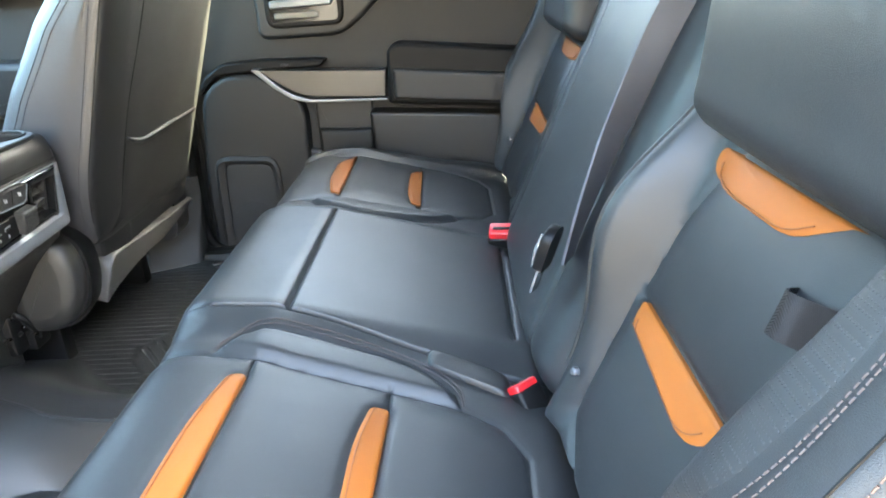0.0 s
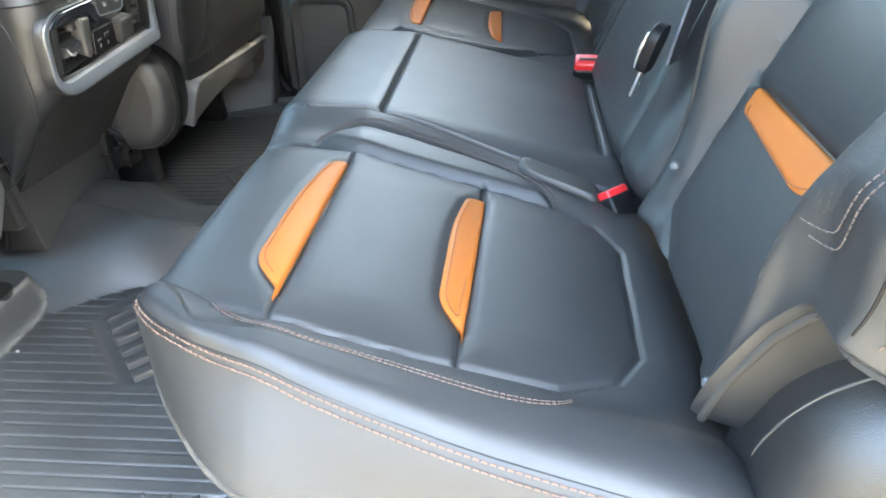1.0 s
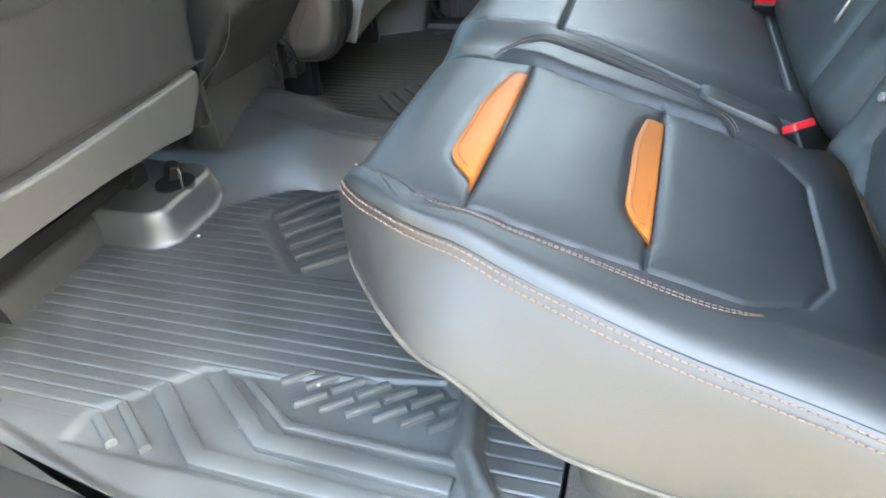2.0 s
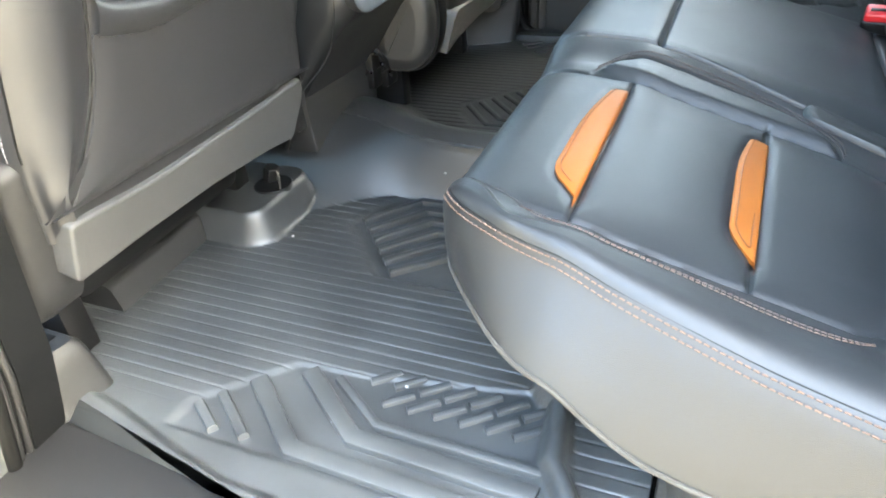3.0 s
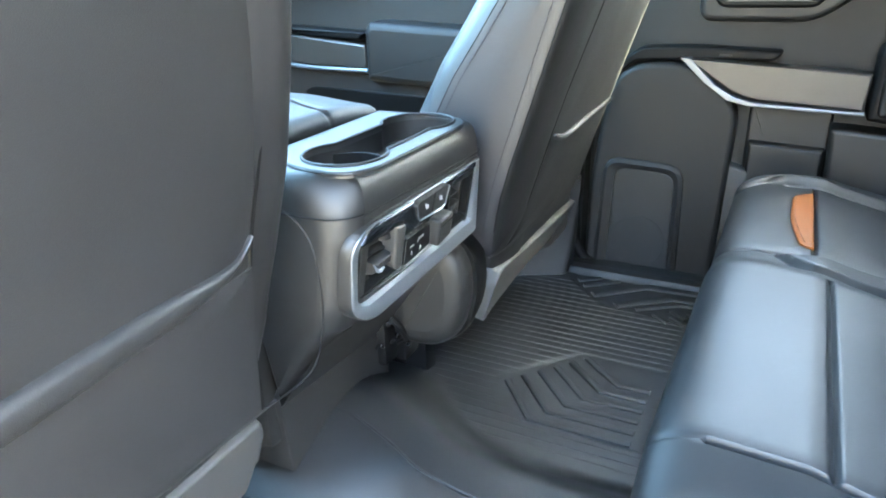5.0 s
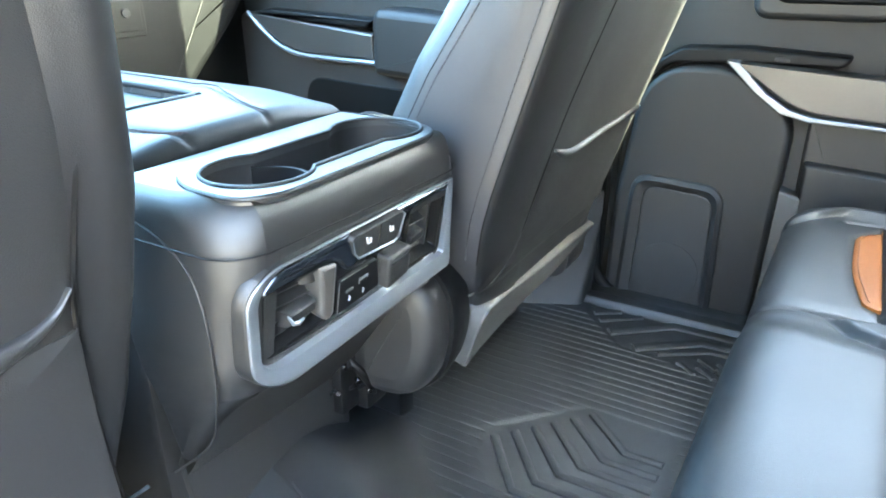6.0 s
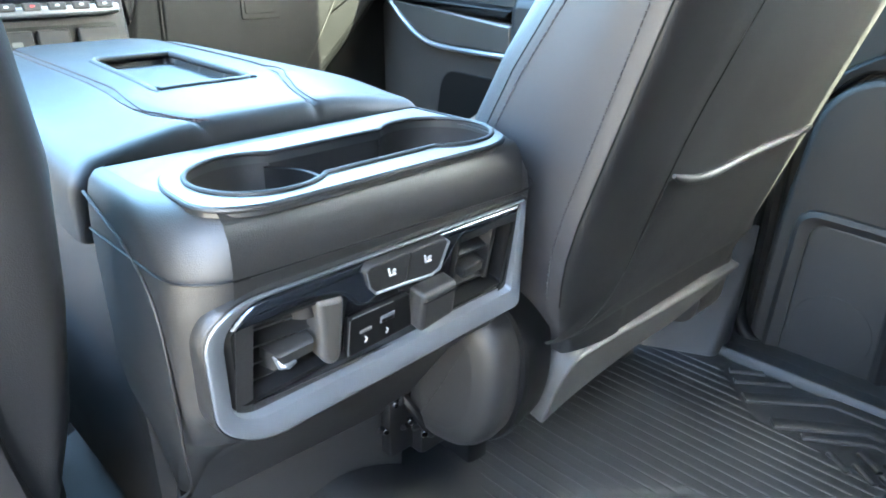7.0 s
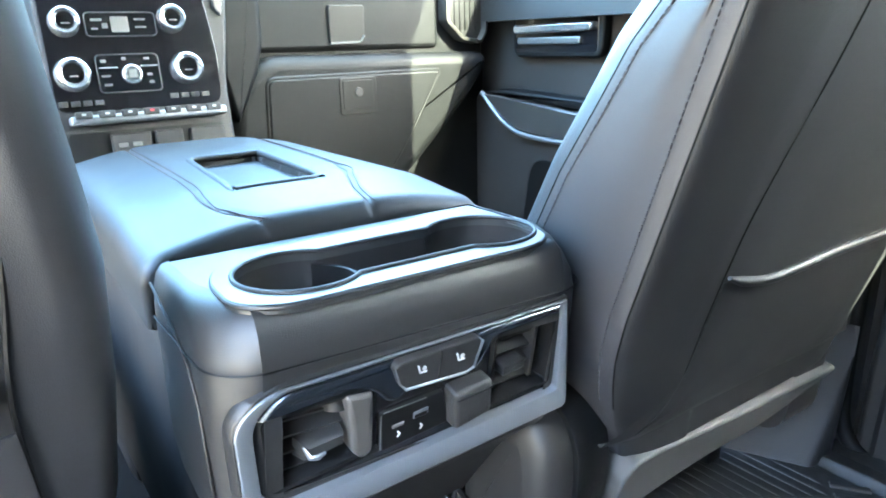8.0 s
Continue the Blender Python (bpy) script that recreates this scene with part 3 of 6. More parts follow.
def bench_z(x, y):
    """The top of the bench; the outer seats dip, the middle stands a little higher."""
    a = -np.abs(y)
    z = 0.2985 - 0.27 * np.maximum(x, 0) * smooth(x, -0.03, 0.05) + 0.004 * smooth(-x, 0.0, 0.08)
    z = z + 0.02 * smooth(a, -0.26, -0.18) * smooth(np.abs(x - 0.05), 0.9, 0.0)
    z = z + 0.008 * smooth(-a, 0.635, 0.68) + 0.012 * smooth(-a, 0.655, 0.70) * smooth(x, 0.15, 0.33)
    z = z + 0.009 * inside(x, a, CRESCENT) * smooth(seg_dist(x, a, np.vstack([CRESCENT, CRESCENT[:1]])), 0.0, 0.016)
    z = z + 0.003 * np.sin(np.clip((x - 0.0) / 0.16, -0.6, 2.0) * math.pi) ** 2 * smooth(-a, 0.32, 0.38) * (1 - smooth(-a, 0.58, 0.63)) * (x > -0.02)
    return z


INSERTS = [rpoly([(0.0025, -0.334), (-0.016, -0.337), (-0.032, -0.425), (-0.033, -0.556), (-0.0005, -0.596)], [0.003, 0.022, 0.05, 0.02, 0.003], 6),
           rpoly([(0.1625, -0.354), (0.143, -0.354), (0.132, -0.422), (0.131, -0.566), (0.1555, -0.599)], [0.003, 0.014, 0.05, 0.02, 0.003], 6)]


def bench_soft(x, y):
    """The padding without its stitched grooves."""
    a = -np.abs(y)
    return bench_z(x, y) + np.minimum(seams(x, a, [PANEL], 0.0, 0.0042, 0.003, 0.017), seams(x, a, PLEATS, 0.0, 0.003, 0.0022, 0.012)) + 0.0005 * np.sin(23 * x + 9 * y) * np.sin(31 * y - 7 * x)


def bench_full(x, y):
    a = -np.abs(y)
    z = bench_z(x, y) + seams(x, a, [np.vstack([lp, lp[:1]]) for lp in INSERTS], 0.0026, 0.006, 0.0, 0.02)
    z = z + np.minimum(seams(x, a, [PANEL], 0.0032, 0.0034, 0.0026, 0.017), seams(x, a, PLEATS, 0.0042, 0.0026, 0.0020, 0.012))
    z = z + seams(x, a, [RIDGE], 0.002, 0.003, 0.001, 0.01)
    z = z + seams(x, y, MID, 0.007, 0.0032, 0.003, 0.02)
    return z + 0.0005 * np.sin(23 * x + 9 * y) * np.sin(31 * y - 7 * x)


EDGE = [(0, 0), (0.013, 0.0010), (0.025, 0.0038), (0.0345, 0.0085), (0.0420, 0.0150), (0.0470, 0.0230), (0.0495, 0.0320), (0.0505, 0.050), (0.0505, 0.078), (0.0490, 0.108), (0.0430, 0.126), (0.0300, 0.132)]


def shifted(x, y):
    """Where the cushions' lengthwise split carries a point of the seat to."""
    return y - 0.05 * smooth(x, 0.0, 0.34) * np.exp(-(((y + 0.2) / 0.10) ** 2))


def bench_warp(p, drop):
    x, y, z = p[..., 0], p[..., 1], p[..., 2]
    depth = 0.74 + 0.10 * smooth(x, -0.12, 0.0) + 0.16 * smooth(x, 0.0, 0.10)
    z = z + drop * (1 - depth) * smooth(drop, 0.02, 0.09)
    start = 0.628 - 0.13 * smooth(-x, 0.04, 0.11)
    out = np.clip((np.abs(y) - start) / (0.762 - start), 0, 1.05)
    out = np.where(out < 0.4, out * out / 0.8, out - 0.2) / 0.8
    y = y - np.sign(y) * out * np.polyval([2.5672, -2.5369, 0.9687, -0.3563, 0.0741], x)
    y = y + np.sign(y) * 0.05 * smooth(np.abs(y), 0.55, 0.62) * np.clip((drop - 0.02) / 0.105, 0, 1) * smooth(x, -0.15, 0.0) * (1 - 0.6 * smooth(x, 0.05, 0.3))
    y = shifted(x, y)
    return np.stack([x, y, z], -1)


def cushion(name, y0, y1, tight, label, ny):
    t = thing(name, label, "rear seat")
    lo, hi = (y0 + 0.051, y1 - 0.0042) if tight > 0 else (y0 + 0.0042, y1 - 0.051)
    mesh = pillow((-0.078, 0.335, lo, hi), EDGE, lambda x, y: bench_full(x, shifted(x, y)), 215, ny, XYZ, bench_warp, lambda du, dv: 1 - 0.92 * np.clip(dv * tight, 0, 1) ** 2)
    obj("cushion", *mesh, LEATHER, t)
    return t


seat_near = cushion("rear_seat_cushion", -0.762, -0.1985, 1, "black leather rear seat cushion with two orange inserts", 200)
seat_far = cushion("rear_seat_cushion", -0.197, 0.762, -1, "wide black leather rear seat cushion with orange inserts at one end", 320)


for sy, seat in ((1, seat_near), (-1, seat_far)):
    for loop in INSERTS:
        lp = loop * (1, sy)
        lp = np.array([dense(np.vstack([lp, lp[:1]]), 0.006)])[0][:-1]
        ins = obj("orange_insert", *patch(lp, XYZ, bench_soft, 0.003), ORANGE, seat, "bright orange leather insert")
        line = inset(lp, 0.0055 if np.sum(lp[:, 0] * np.roll(lp[:, 1], -1) - np.roll(lp[:, 0], -1) * lp[:, 1]) != 0 else 0)
        keep = [q for q in line if q[0] < lp[:, 0].max() - 0.010 and abs(q[1]) < 0.582]
        sv = [(q[0], q[1], float(bench_soft(np.array(q[0]), np.array(q[1]))) + 0.0036) for q in (keep if sy == 1 else keep)]
        best = max(range(len(sv)), key=lambda i: np.hypot(sv[i][0] - sv[i - 1][0], sv[i][1] - sv[i - 1][1]))
        sv = sv[best:] + sv[:best]
        obj("seam_line", *tube(sv, 0.0006, 5), INSERT_THREAD, ins)


def warped(x, y, z, drop):
    q = bench_warp(np.array([[x, y, z]]), np.array([drop]))
    return q[0]


def bench_edge_points(out, drop, lift=0.0008):
    """Along the outer edge of the near cushion at one level of its rounded edge."""
    pts = []
    for a in np.linspace(80, 0, 10):
        x = -0.078 - out * math.sin(radians(a))
        y = -0.711 - out * math.cos(radians(a))
        pts.append(warped(x, y, float(bench_z(np.array(x), np.array(y))) - drop + lift, drop) + np.array((0, -lift, 0)))
    for x in np.linspace(-0.065, 0.34, 30):
        y = -0.711 - out
        pts.append(warped(x, y, float(bench_z(np.array(x), np.array(y))) - drop + lift, drop) + np.array((0, -lift, 0)))
    return pts


for o, d in ((0.0425, 0.0160), (0.0466, 0.0225)):
    obj("stitching", *stitches(bench_edge_points(o, d), 0.0062, 0.0044, 0.00092), THREAD, seat_near, "tan twin-needle stitching")
obj("seam_groove", *tube(bench_edge_points(0.0385, 0.0120, -0.0003), 0.0008, 6), DEEP, seat_near)


def seat_top(x, y, lift):
    """The point of the near cushion's padded top that lies at x and y."""
    own = y
    for _ in range(12):
        own += 0.8 * (y - warped(x, own, 0.0, 0.0)[1])
    drop = float(np.interp(-0.078 - x, [e[0] for e in EDGE[:8]], [e[1] for e in EDGE[:8]]))
    return x, y, float(bench_full(np.array(x), np.array(own))) - drop + lift


for off, thr in ((0.0, DARK_THREAD), (0.0042, THREAD)):
    path = flow([(-0.045, -0.620), (0.0, -0.645), (0.10, -0.662), (0.19, -0.672), (0.228, -0.668), (0.245, -0.654)], 10, False)
    obj("stitching", *stitches([seat_top(q[0], q[1] - off, 0.0009) for q in path], 0.0050, 0.0036, 0.00055), thr, seat_near, "brown decorative stitching")
corner = flow([(-0.121, -0.560), (-0.117, -0.578), (-0.104, -0.592), (-0.080, -0.604), (-0.045, -0.620)], 6, False)
obj("seam_line", *tube([seat_top(q[0], q[1], 0.0004) for q in corner], 0.0009, 6), GREY_THREAD, seat_near)
for k in (0.004, 0.0105):
    line = [(x + k * 0.3, y + k, float(bench_full(np.array(x), np.array(y + k))) + 0.0024) for x, y in dense(RIDGE, 0.010)]
    obj("stitching", *stitches(line, 0.0052, 0.0040, 0.0009), MAUVE_THREAD, seat_near, "mauve decorative stitching")
# pale fleece edge below the outer side
low = bench_edge_points(0.044, 0.124, 0.0)
obj("lower_piping", *tube(low, 0.0024, 7), FLEECE, seat_near, "frayed tan edge of the cushion cover")
obj("support", *pillow((0.16, 0.33, -0.64, -0.24), round_prof(0.045, 0.05, 0.15, 6), lambda x, y: 0.125 + 0.10 * (x - 0.2), 12, 20, XYZ), FLEECE, seat_near, "carpeted seat support")
obj("support", *box(0.11, 0.33, -0.18, 0.66, -0.006, 0.14, 0.02), FLEECE, seat_far)

# ---- rear bench: backrests ----
LEAN = radians(19)
BW, BN = (math.sin(LEAN), 0, math.cos(LEAN)), (-math.cos(LEAN), 0, math.sin(LEAN))
BACK = {s: frame_of((0.372, 0, 0.225), (0, s, 0), BW, BN) for s in (1, -1)}
BACK_SEAMS = [[(-0.378, 0.03), (-0.372, 0.12), (-0.374, 0.177), (-0.385, 0.26), (-0.42, 0.352)], [(-0.374, 0.180), (-0.63, 0.182)],
              [(-0.40, 0.354), (-0.66, 0.354)], [(-0.378, 0.03), (-0.45, -0.005), (-0.60, 0.0)]]


def back_roll(y, w):
    """The padded roll along the backrest's inner edge."""
    return (0.012 + 0.046 * np.exp(-((w - 0.245) / 0.105) ** 2)) * smooth(y, -0.384, -0.346) * (1 - smooth(w, 0.36, 0.52) * 0.7)


def back_n(y, w):
    """How far the outer backrest stands proud: a dished panel between a slim inner and a deep outer bolster."""
    n = 0.026 - 0.040 * np.clip(w, 0, 0.36) / 0.36
    n = n + back_roll(y, w)
    e = -y - 0.13 * (w - 0.18)
    n = n + 0.066 * smooth(e, 0.660, 0.708) * (0.42 + 0.58 * smooth(w, -0.01, 0.12)) - 0.015 * smooth(-y, 0.775, 0.82)
    n = n - 0.052 * smooth(-y - 0.10 * np.clip(w, 0, 0.3), 0.756, 0.800) * (1 - smooth(w, 0.0, 0.36))
    n = n + 0.006 * np.sin(np.clip(w / 0.178, 0, 2) * math.pi) ** 2 * (1 - smooth(-y, 0.60, 0.66)) * smooth(-y, 0.36, 0.42)
    return n


def back_full(y, w):
    return back_n(y, w) + seams(y, w, BACK_SEAMS, 0.006, 0.0045, 0.004, 0.02)


def back_soft(y, w):
    return back_n(y, w) + seams(y, w, BACK_SEAMS, 0.0, 0.0045, 0.004, 0.02)


def back_warp(p, drop):
    y, w, n = p[..., 0], p[..., 1], p[..., 2]
    lift = 0.098 * smooth(-y, 0.662, 0.700) + 0.05 * smooth(-y, 0.685, 0.725)
    w = w + lift * (1 - smooth(w, -0.03, 0.42))
    y = y + 0.09 * smooth(w, 0.45, 0.68) * np.clip((-y - 0.45) / 0.25, 0, 1)
    return np.stack([y, w, n], -1)


def on_back(y, w, lift):
    """The point of the padded outer backrest that lies at y and w, raised by lift."""
    lo, hi = -0.1, 0.7
    for _ in range(40):
        m = (lo + hi) / 2
        q = back_warp(np.array([[y, m, 0.0]]), 0)
        lo, hi = (m, hi) if q[0, 1] < w else (lo, m)
    own = y
    for _ in range(30):
        own = y - 0.09 * smooth(np.array(lo), 0.45, 0.68) * min(1, max(0, (-own - 0.45) / 0.25))
    return y, w, float(back_full(np.array(own), np.array(lo))) + lift


def backrest(s, label):
    t = thing("rear_seat_back_assembly", label, "rear seat", group="outer rear backrests")
    mesh = pillow((-0.806, -0.352, 0.000, 0.58), round_prof(0.035, 0.034, 0.13, 7), back_full if s == 1 else lambda y, w: back_full(y, w) - 0.8 * back_roll(y, w), 104, 114, BACK[s], back_warp, lambda du, dv: 1 - 0.8 * np.clip(-dv, 0, 1) ** 2)
    obj("back_cushion", *mesh, LEATHER, t)
    for loop in (rpoly([(-0.392, 0.180), (-0.399, 0.157), (-0.562, 0.149), (-0.588, 0.156), (-0.611, 0.183)], [0.006, 0.02, 0.04, 0.012, 0.003], 6),
                 rpoly([(-0.384, 0.340), (-0.391, 0.316), (-0.440, 0.310), (-0.538, 0.313), (-0.558, 0.317), (-0.602, 0.343)], [0.012, 0.016, 0.03, 0.02, 0.012, 0.004], 6)):
        lp = dense(np.vstack([loop, loop[:1]]), 0.006)[:-1]
        ins = obj("orange_insert", *patch(lp, BACK[s], back_soft, 0.0024), ORANGE, t, "bright orange leather insert")
        c = lp.mean(0)
        ring = [q + (c - q) * 0.13 for q in lp if q[1] < lp[:, 1].max() - 0.012]
        best = max(range(len(ring)), key=lambda i: np.hypot(*(ring[i] - ring[i - 1])))
        ring = np.array(ring[best:] + ring[:best])
        obj("seam_line", *tube(BACK[s](np.column_stack([ring, back_soft(ring[:, 0], ring[:, 1]) + 0.0028])), 0.0006, 5), INSERT_THREAD, ins)
    # headrest that sits low on the backrest
    hm = pillow((-0.700, -0.404, 0.378, 0.60), round_prof(0.026, 0.036, 0.10, 7), lambda y, w: 0.036 + 0.006 * np.cos((y + 0.55) * 9) + 0.02 * smooth(w, 0.36, 0.48), 24, 20, BACK[s])
    obj("headrest", *hm, LEATHER, t, "plump black leather headrest")
    # perforated band and twin stitching on the outer bolster
    for o in (0.0, 0.006):
        line = dense([(-0.703 - o, 0.184 - o), (-0.728 - o, 0.193 - o), (-0.747 - o, 0.240 - o * 0.5), (-0.757 - o * 0.6, 0.31), (-0.760 - o * 0.6, 0.50)], 0.012)
        pts = np.array([on_back(y, w, 0.0012) for y, w in line])
        obj("stitching", *stitches(BACK[s](pts), 0.0050, 0.0036, 0.0006), MAUVE_THREAD, t, "pale mauve twin stitching")
    for o in (0.0, 0.006):
        outer = [on_back(float(np.interp(w, [0.15, 0.22, 0.56], [-0.771, -0.787, -0.802])) - o, w, 0.0012) for w in np.linspace(0.155, 0.56, 44)]
        obj("stitching", *stitches(BACK[s](np.array(outer)), 0.0052, 0.0038, 0.0006), THREAD, t, "tan twin stitching")
    groove = [on_back(float(np.interp(w, [0.15, 0.22, 0.56], [-0.762, -0.778, -0.793])), w, 0.0) for w in np.linspace(0.155, 0.56, 44)]
    obj("seam_groove", *tube(BACK[s](np.array(groove)), 0.0009, 6), DEEP, t)
    hem = []
    for y in np.linspace(-0.660, -0.815, 30):
        q = back_warp(np.array([[y, -0.006, float(back_full(np.array(y), np.array(0.0))) - 0.012]]), 0)
        hem.append(q[0])
    obj("hem", *tube(BACK[s](np.array(hem)), 0.0036, 8), HEM, t, "frayed grey folded hem of the cover")
    rows = []
    for w in np.linspace(0.195, 0.56, 64):
        y_in = float(np.interp(w, [0.184, 0.197, 0.245, 0.31, 0.56], [-0.703, -0.724, -0.744, -0.754, -0.757]))
        edge_w = [(y_in + 0.004 + 0.042 * k * min(1, (w - 0.16) / 0.05), -0.0006 if k in (0, 1) else 0.0008) for k in np.linspace(0, 1, 9)]
        rows.append([on_back(y, w, h) for y, h in edge_w])
    grid = BACK[s](np.array(rows))
    ids = np.arange(64 * 9).reshape(64, 9)
    quads = np.stack([ids[:-1, :-1], ids[1:, :-1], ids[1:, 1:], ids[:-1, 1:]], -1).reshape(-1, 4).tolist()
    obj("bolster_band", grid.reshape(-1, 3).tolist(), quads, PERFORATED, t, "perforated leather band along the bolster")
    if s == 1:
        pip = dense([(-0.334, 0.06), (-0.333, 0.14), (-0.333, 0.24), (-0.334, 0.33), (-0.338, 0.40), (-0.352, 0.46)], 0.01)
        obj("piping", *tube(BACK[s](np.column_stack([pip, back_n(np.full(len(pip), -0.345), pip[:, 1]) - 0.0040])), 0.0030, 8), LEATHER, t, "leather piping along the inner edge")
        run = pip[4:]
        obj("stitching", *stitches(BACK[s](np.column_stack([run[:, 0] - 0.0065, run[:, 1], back_n(np.full(len(run), -0.345), run[:, 1]) + 0.0004])), 0.0056, 0.0040, 0.0006), GREY_THREAD, t, "grey seam stitching")
    return t


near_back = backrest(1, "black leather rear backrest with orange inserts and deep bolster")
far_back = backrest(-1, "black leather rear backrest beside the far door, orange inserts")


def mid_n(y, w):
    return 0.054 - 0.055 * np.clip(w, 0, 0.6) / 0.6 - 0.022 * (np.abs(y) / 0.30) ** 4 + seams(y, w, [[(-0.20, -0.1), (-0.195, 0.5)], [(0.20, -0.1), (0.195, 0.5)]], 0.006, 0.0045, 0.004, 0.02)


mid_back = thing("rear_seat_back_assembly", "black leather middle backrest between the outer seats", "rear seat")
obj("back_cushion", *pillow((-0.266, 0.266, 0.02, 0.46), round_prof(0.045, 0.05, 0.12, 7), mid_n, 100, 50, BACK[1]), LEATHER, mid_back)
obj("headrest", *pillow((-0.10, 0.10, 0.53, 0.62), round_prof(0.04, 0.04, 0.09, 6), lambda y, w: 0.0 * y + 0.01, 16, 10, BACK[1]), LEATHER, mid_back)

# pull strap on the near backrest
strap = thing("pull_strap", "short dark fabric pull strap looped out of the backrest", "strap")
sp = []
for k in np.linspace(0, 1, 12):
    sp.append((-0.590 - 0.066 * k, 0.279 + 0.010 * k, -0.008 + 0.024 * math.sin(math.pi * min(1, k * 1.15)) + 0.006 * k))
loops = []
for y, w, n in sp:
    loops.append(BACK[1](np.array([(y, w + d, n + e) for d, e in ((-0.0155, 0), (0.0155, 0), (0.0155, -0.002), (-0.0155, -0.002))])))
obj("loop", *loft(loops), material("brown_black_strap", (0.010, 0.008, 0.0075), 0.55, spec=0.25, weave=420), strap)

# ---- belts and buckles ----


def ribbon(points, width, axis, thick=0.0014):
    rings = []
    p = dense(points, 0.012)
    for i, q in enumerate(p):
        a = np.array(axis[0], float) * (1 - i / (len(p) - 1)) + np.array(axis[1], float) * i / (len(p) - 1)
        a /= np.linalg.norm(a)
        t = p[min(i + 1, len(p) - 1)] - p[max(i - 1, 0)]
        nrm = np.cross(t, a)
        nrm /= np.linalg.norm(nrm)
        rings.append([q - a * width / 2 - nrm * thick, q + a * width / 2 - nrm * thick, q + a * width / 2 + nrm * thick, q - a * width / 2 + nrm * thick])
    return loft(rings)


belt = thing("seat_belt", "grey webbing shoulder belt with a black latch plate", "seat belt")
bp = [tuple(BACK[1](np.array([q]))[0]) for q in ((-0.275, 0.66, -0.035), (-0.240, 0.545, -0.002), (-0.215, 0.45, 0.017), (-0.210, 0.37, 0.028), (-0.206, 0.285, 0.036), (-0.222, 0.20, 0.042), (-0.246, 0.145, 0.046))]
obj("webbing", *ribbon(flow(bp, 6, False), 0.050, ((0.78, -0.52, -0.25), (0.35, 0.85, -0.15))), WEBBING, belt)
LT = frame_of((0.352, -0.252, 0.372), (0.42, 0.90, -0.10), (0.30, -0.10, 0.95), (-0.86, 0.42, 0.30))
latch = obj("latch_plate", *slab(rpoly([(-0.020, -0.004), (0.020, -0.004), (0.024, 0.040), (0.012, 0.052), (-0.012, 0.052), (-0.024, 0.040)], 0.008, 4), LT, 0.002, 0.015, 0.004, 3), DEEP, belt, "black plastic latch plate with a steel tongue")
obj("tongue", *slab(rpoly([(-0.013, -0.036), (0.013, -0.036), (0.015, 0.0), (-0.015, 0.0)], 0.004, 4), LT, 0.006, 0.009, 0.001), KNOB_CHROME, latch)
for u in (-0.011, 0.011):
    obj("slot_bar", *tube(LT(np.array([(u, -0.002, 0.015), (u, 0.020, 0.018), (u * 0.9, 0.040, 0.016)])), 0.0028, 8), KNOB_CHROME, latch)


def buckle(at, turn, size, label):
    t = thing("belt_buckle", label, "seat belt buckle", group="belt buckles")
    t.matrix_basis = pose(*at, *turn) @ Matrix.Scale(size, 4)
    obj("housing", *box(-0.016, 0.016, -0.024, 0.024, -0.075, 0.002, 0.006, 3), DEEP, t, "black plastic buckle housing")
    obj("button", *box(-0.0135, 0.0135, -0.0215, 0.0215, -0.018, 0.012, 0.004, 3), RED, t, "bright red release button")
    obj("slot", *box(-0.004, 0.002, -0.015, 0.015, 0.0115, 0.0128, 0.0004), DEEP, t)
    return t


buckle((0.318, -0.278, 0.222), (0, -35, -48), 0.8, "black belt buckle with a red button tucked in the seat gap")
buckle((0.322, 0.178, 0.250), (0, -22, 82), 1.15, "black belt buckle with a red button standing on the bench")
pocket = obj("buckle_recess", *patch(rpoly([(0.20, -0.225), (0.20, -0.255), (0.30, -0.292), (0.305, -0.250)], 0.014, 6), XYZ, bench_z, 0.009), PLASTIC_SOFT, seat_near, "oval dark buckle recess")
for yy, xx, zz in ((-0.374, 0.362, 0.306), (-0.640, 0.346, 0.243), (0.622, 0.365, 0.318)):
    a = thing("anchor_button", "small pale round anchor button on the seat seam", "button", group="anchor buttons")
    obj("cap", *disc((xx, yy, zz), (-1, -0.4, 0.3), 0.005, 0.006, 0.002, 20), PALE_CAP, a)

# ---- plastic trim below the near backrest ----
trim = thing("seat_side_trim", "rounded black grained plastic trim beside the seat base", "trim")
side = frame_of((0, -0.705, 0), (1, 0, 0), (0, 0, 1), (0, -1, 0))


def trim_warp(p, drop):
    u, v, h = p[..., 0], p[..., 1], p[..., 2]
    u = u + 0.035 * smooth(v, 0.12, 0.36)
    return np.stack([u, v, h], -1)


obj("body", *pillow((0.43, 0.72, 0.0, 0.265), round_prof(0.075, 0.075, 0.13, 9), lambda u, v: 0.080 + 0.0 * u, 24, 20, side, trim_warp), TRIM_GRAIN, trim)
obj("parting_line", *tube(flow([(0.3700, -0.6955, 0.215), (0.3712, -0.6958, 0.2352), (0.3797, -0.7066, 0.273), (0.3928, -0.7140, 0.2995), (0.4050, -0.7181, 0.3138), (0.420, -0.7215, 0.326)], 6, False), 0.0011, 6), GREY_PLASTIC, trim)

# ---- front seats ----


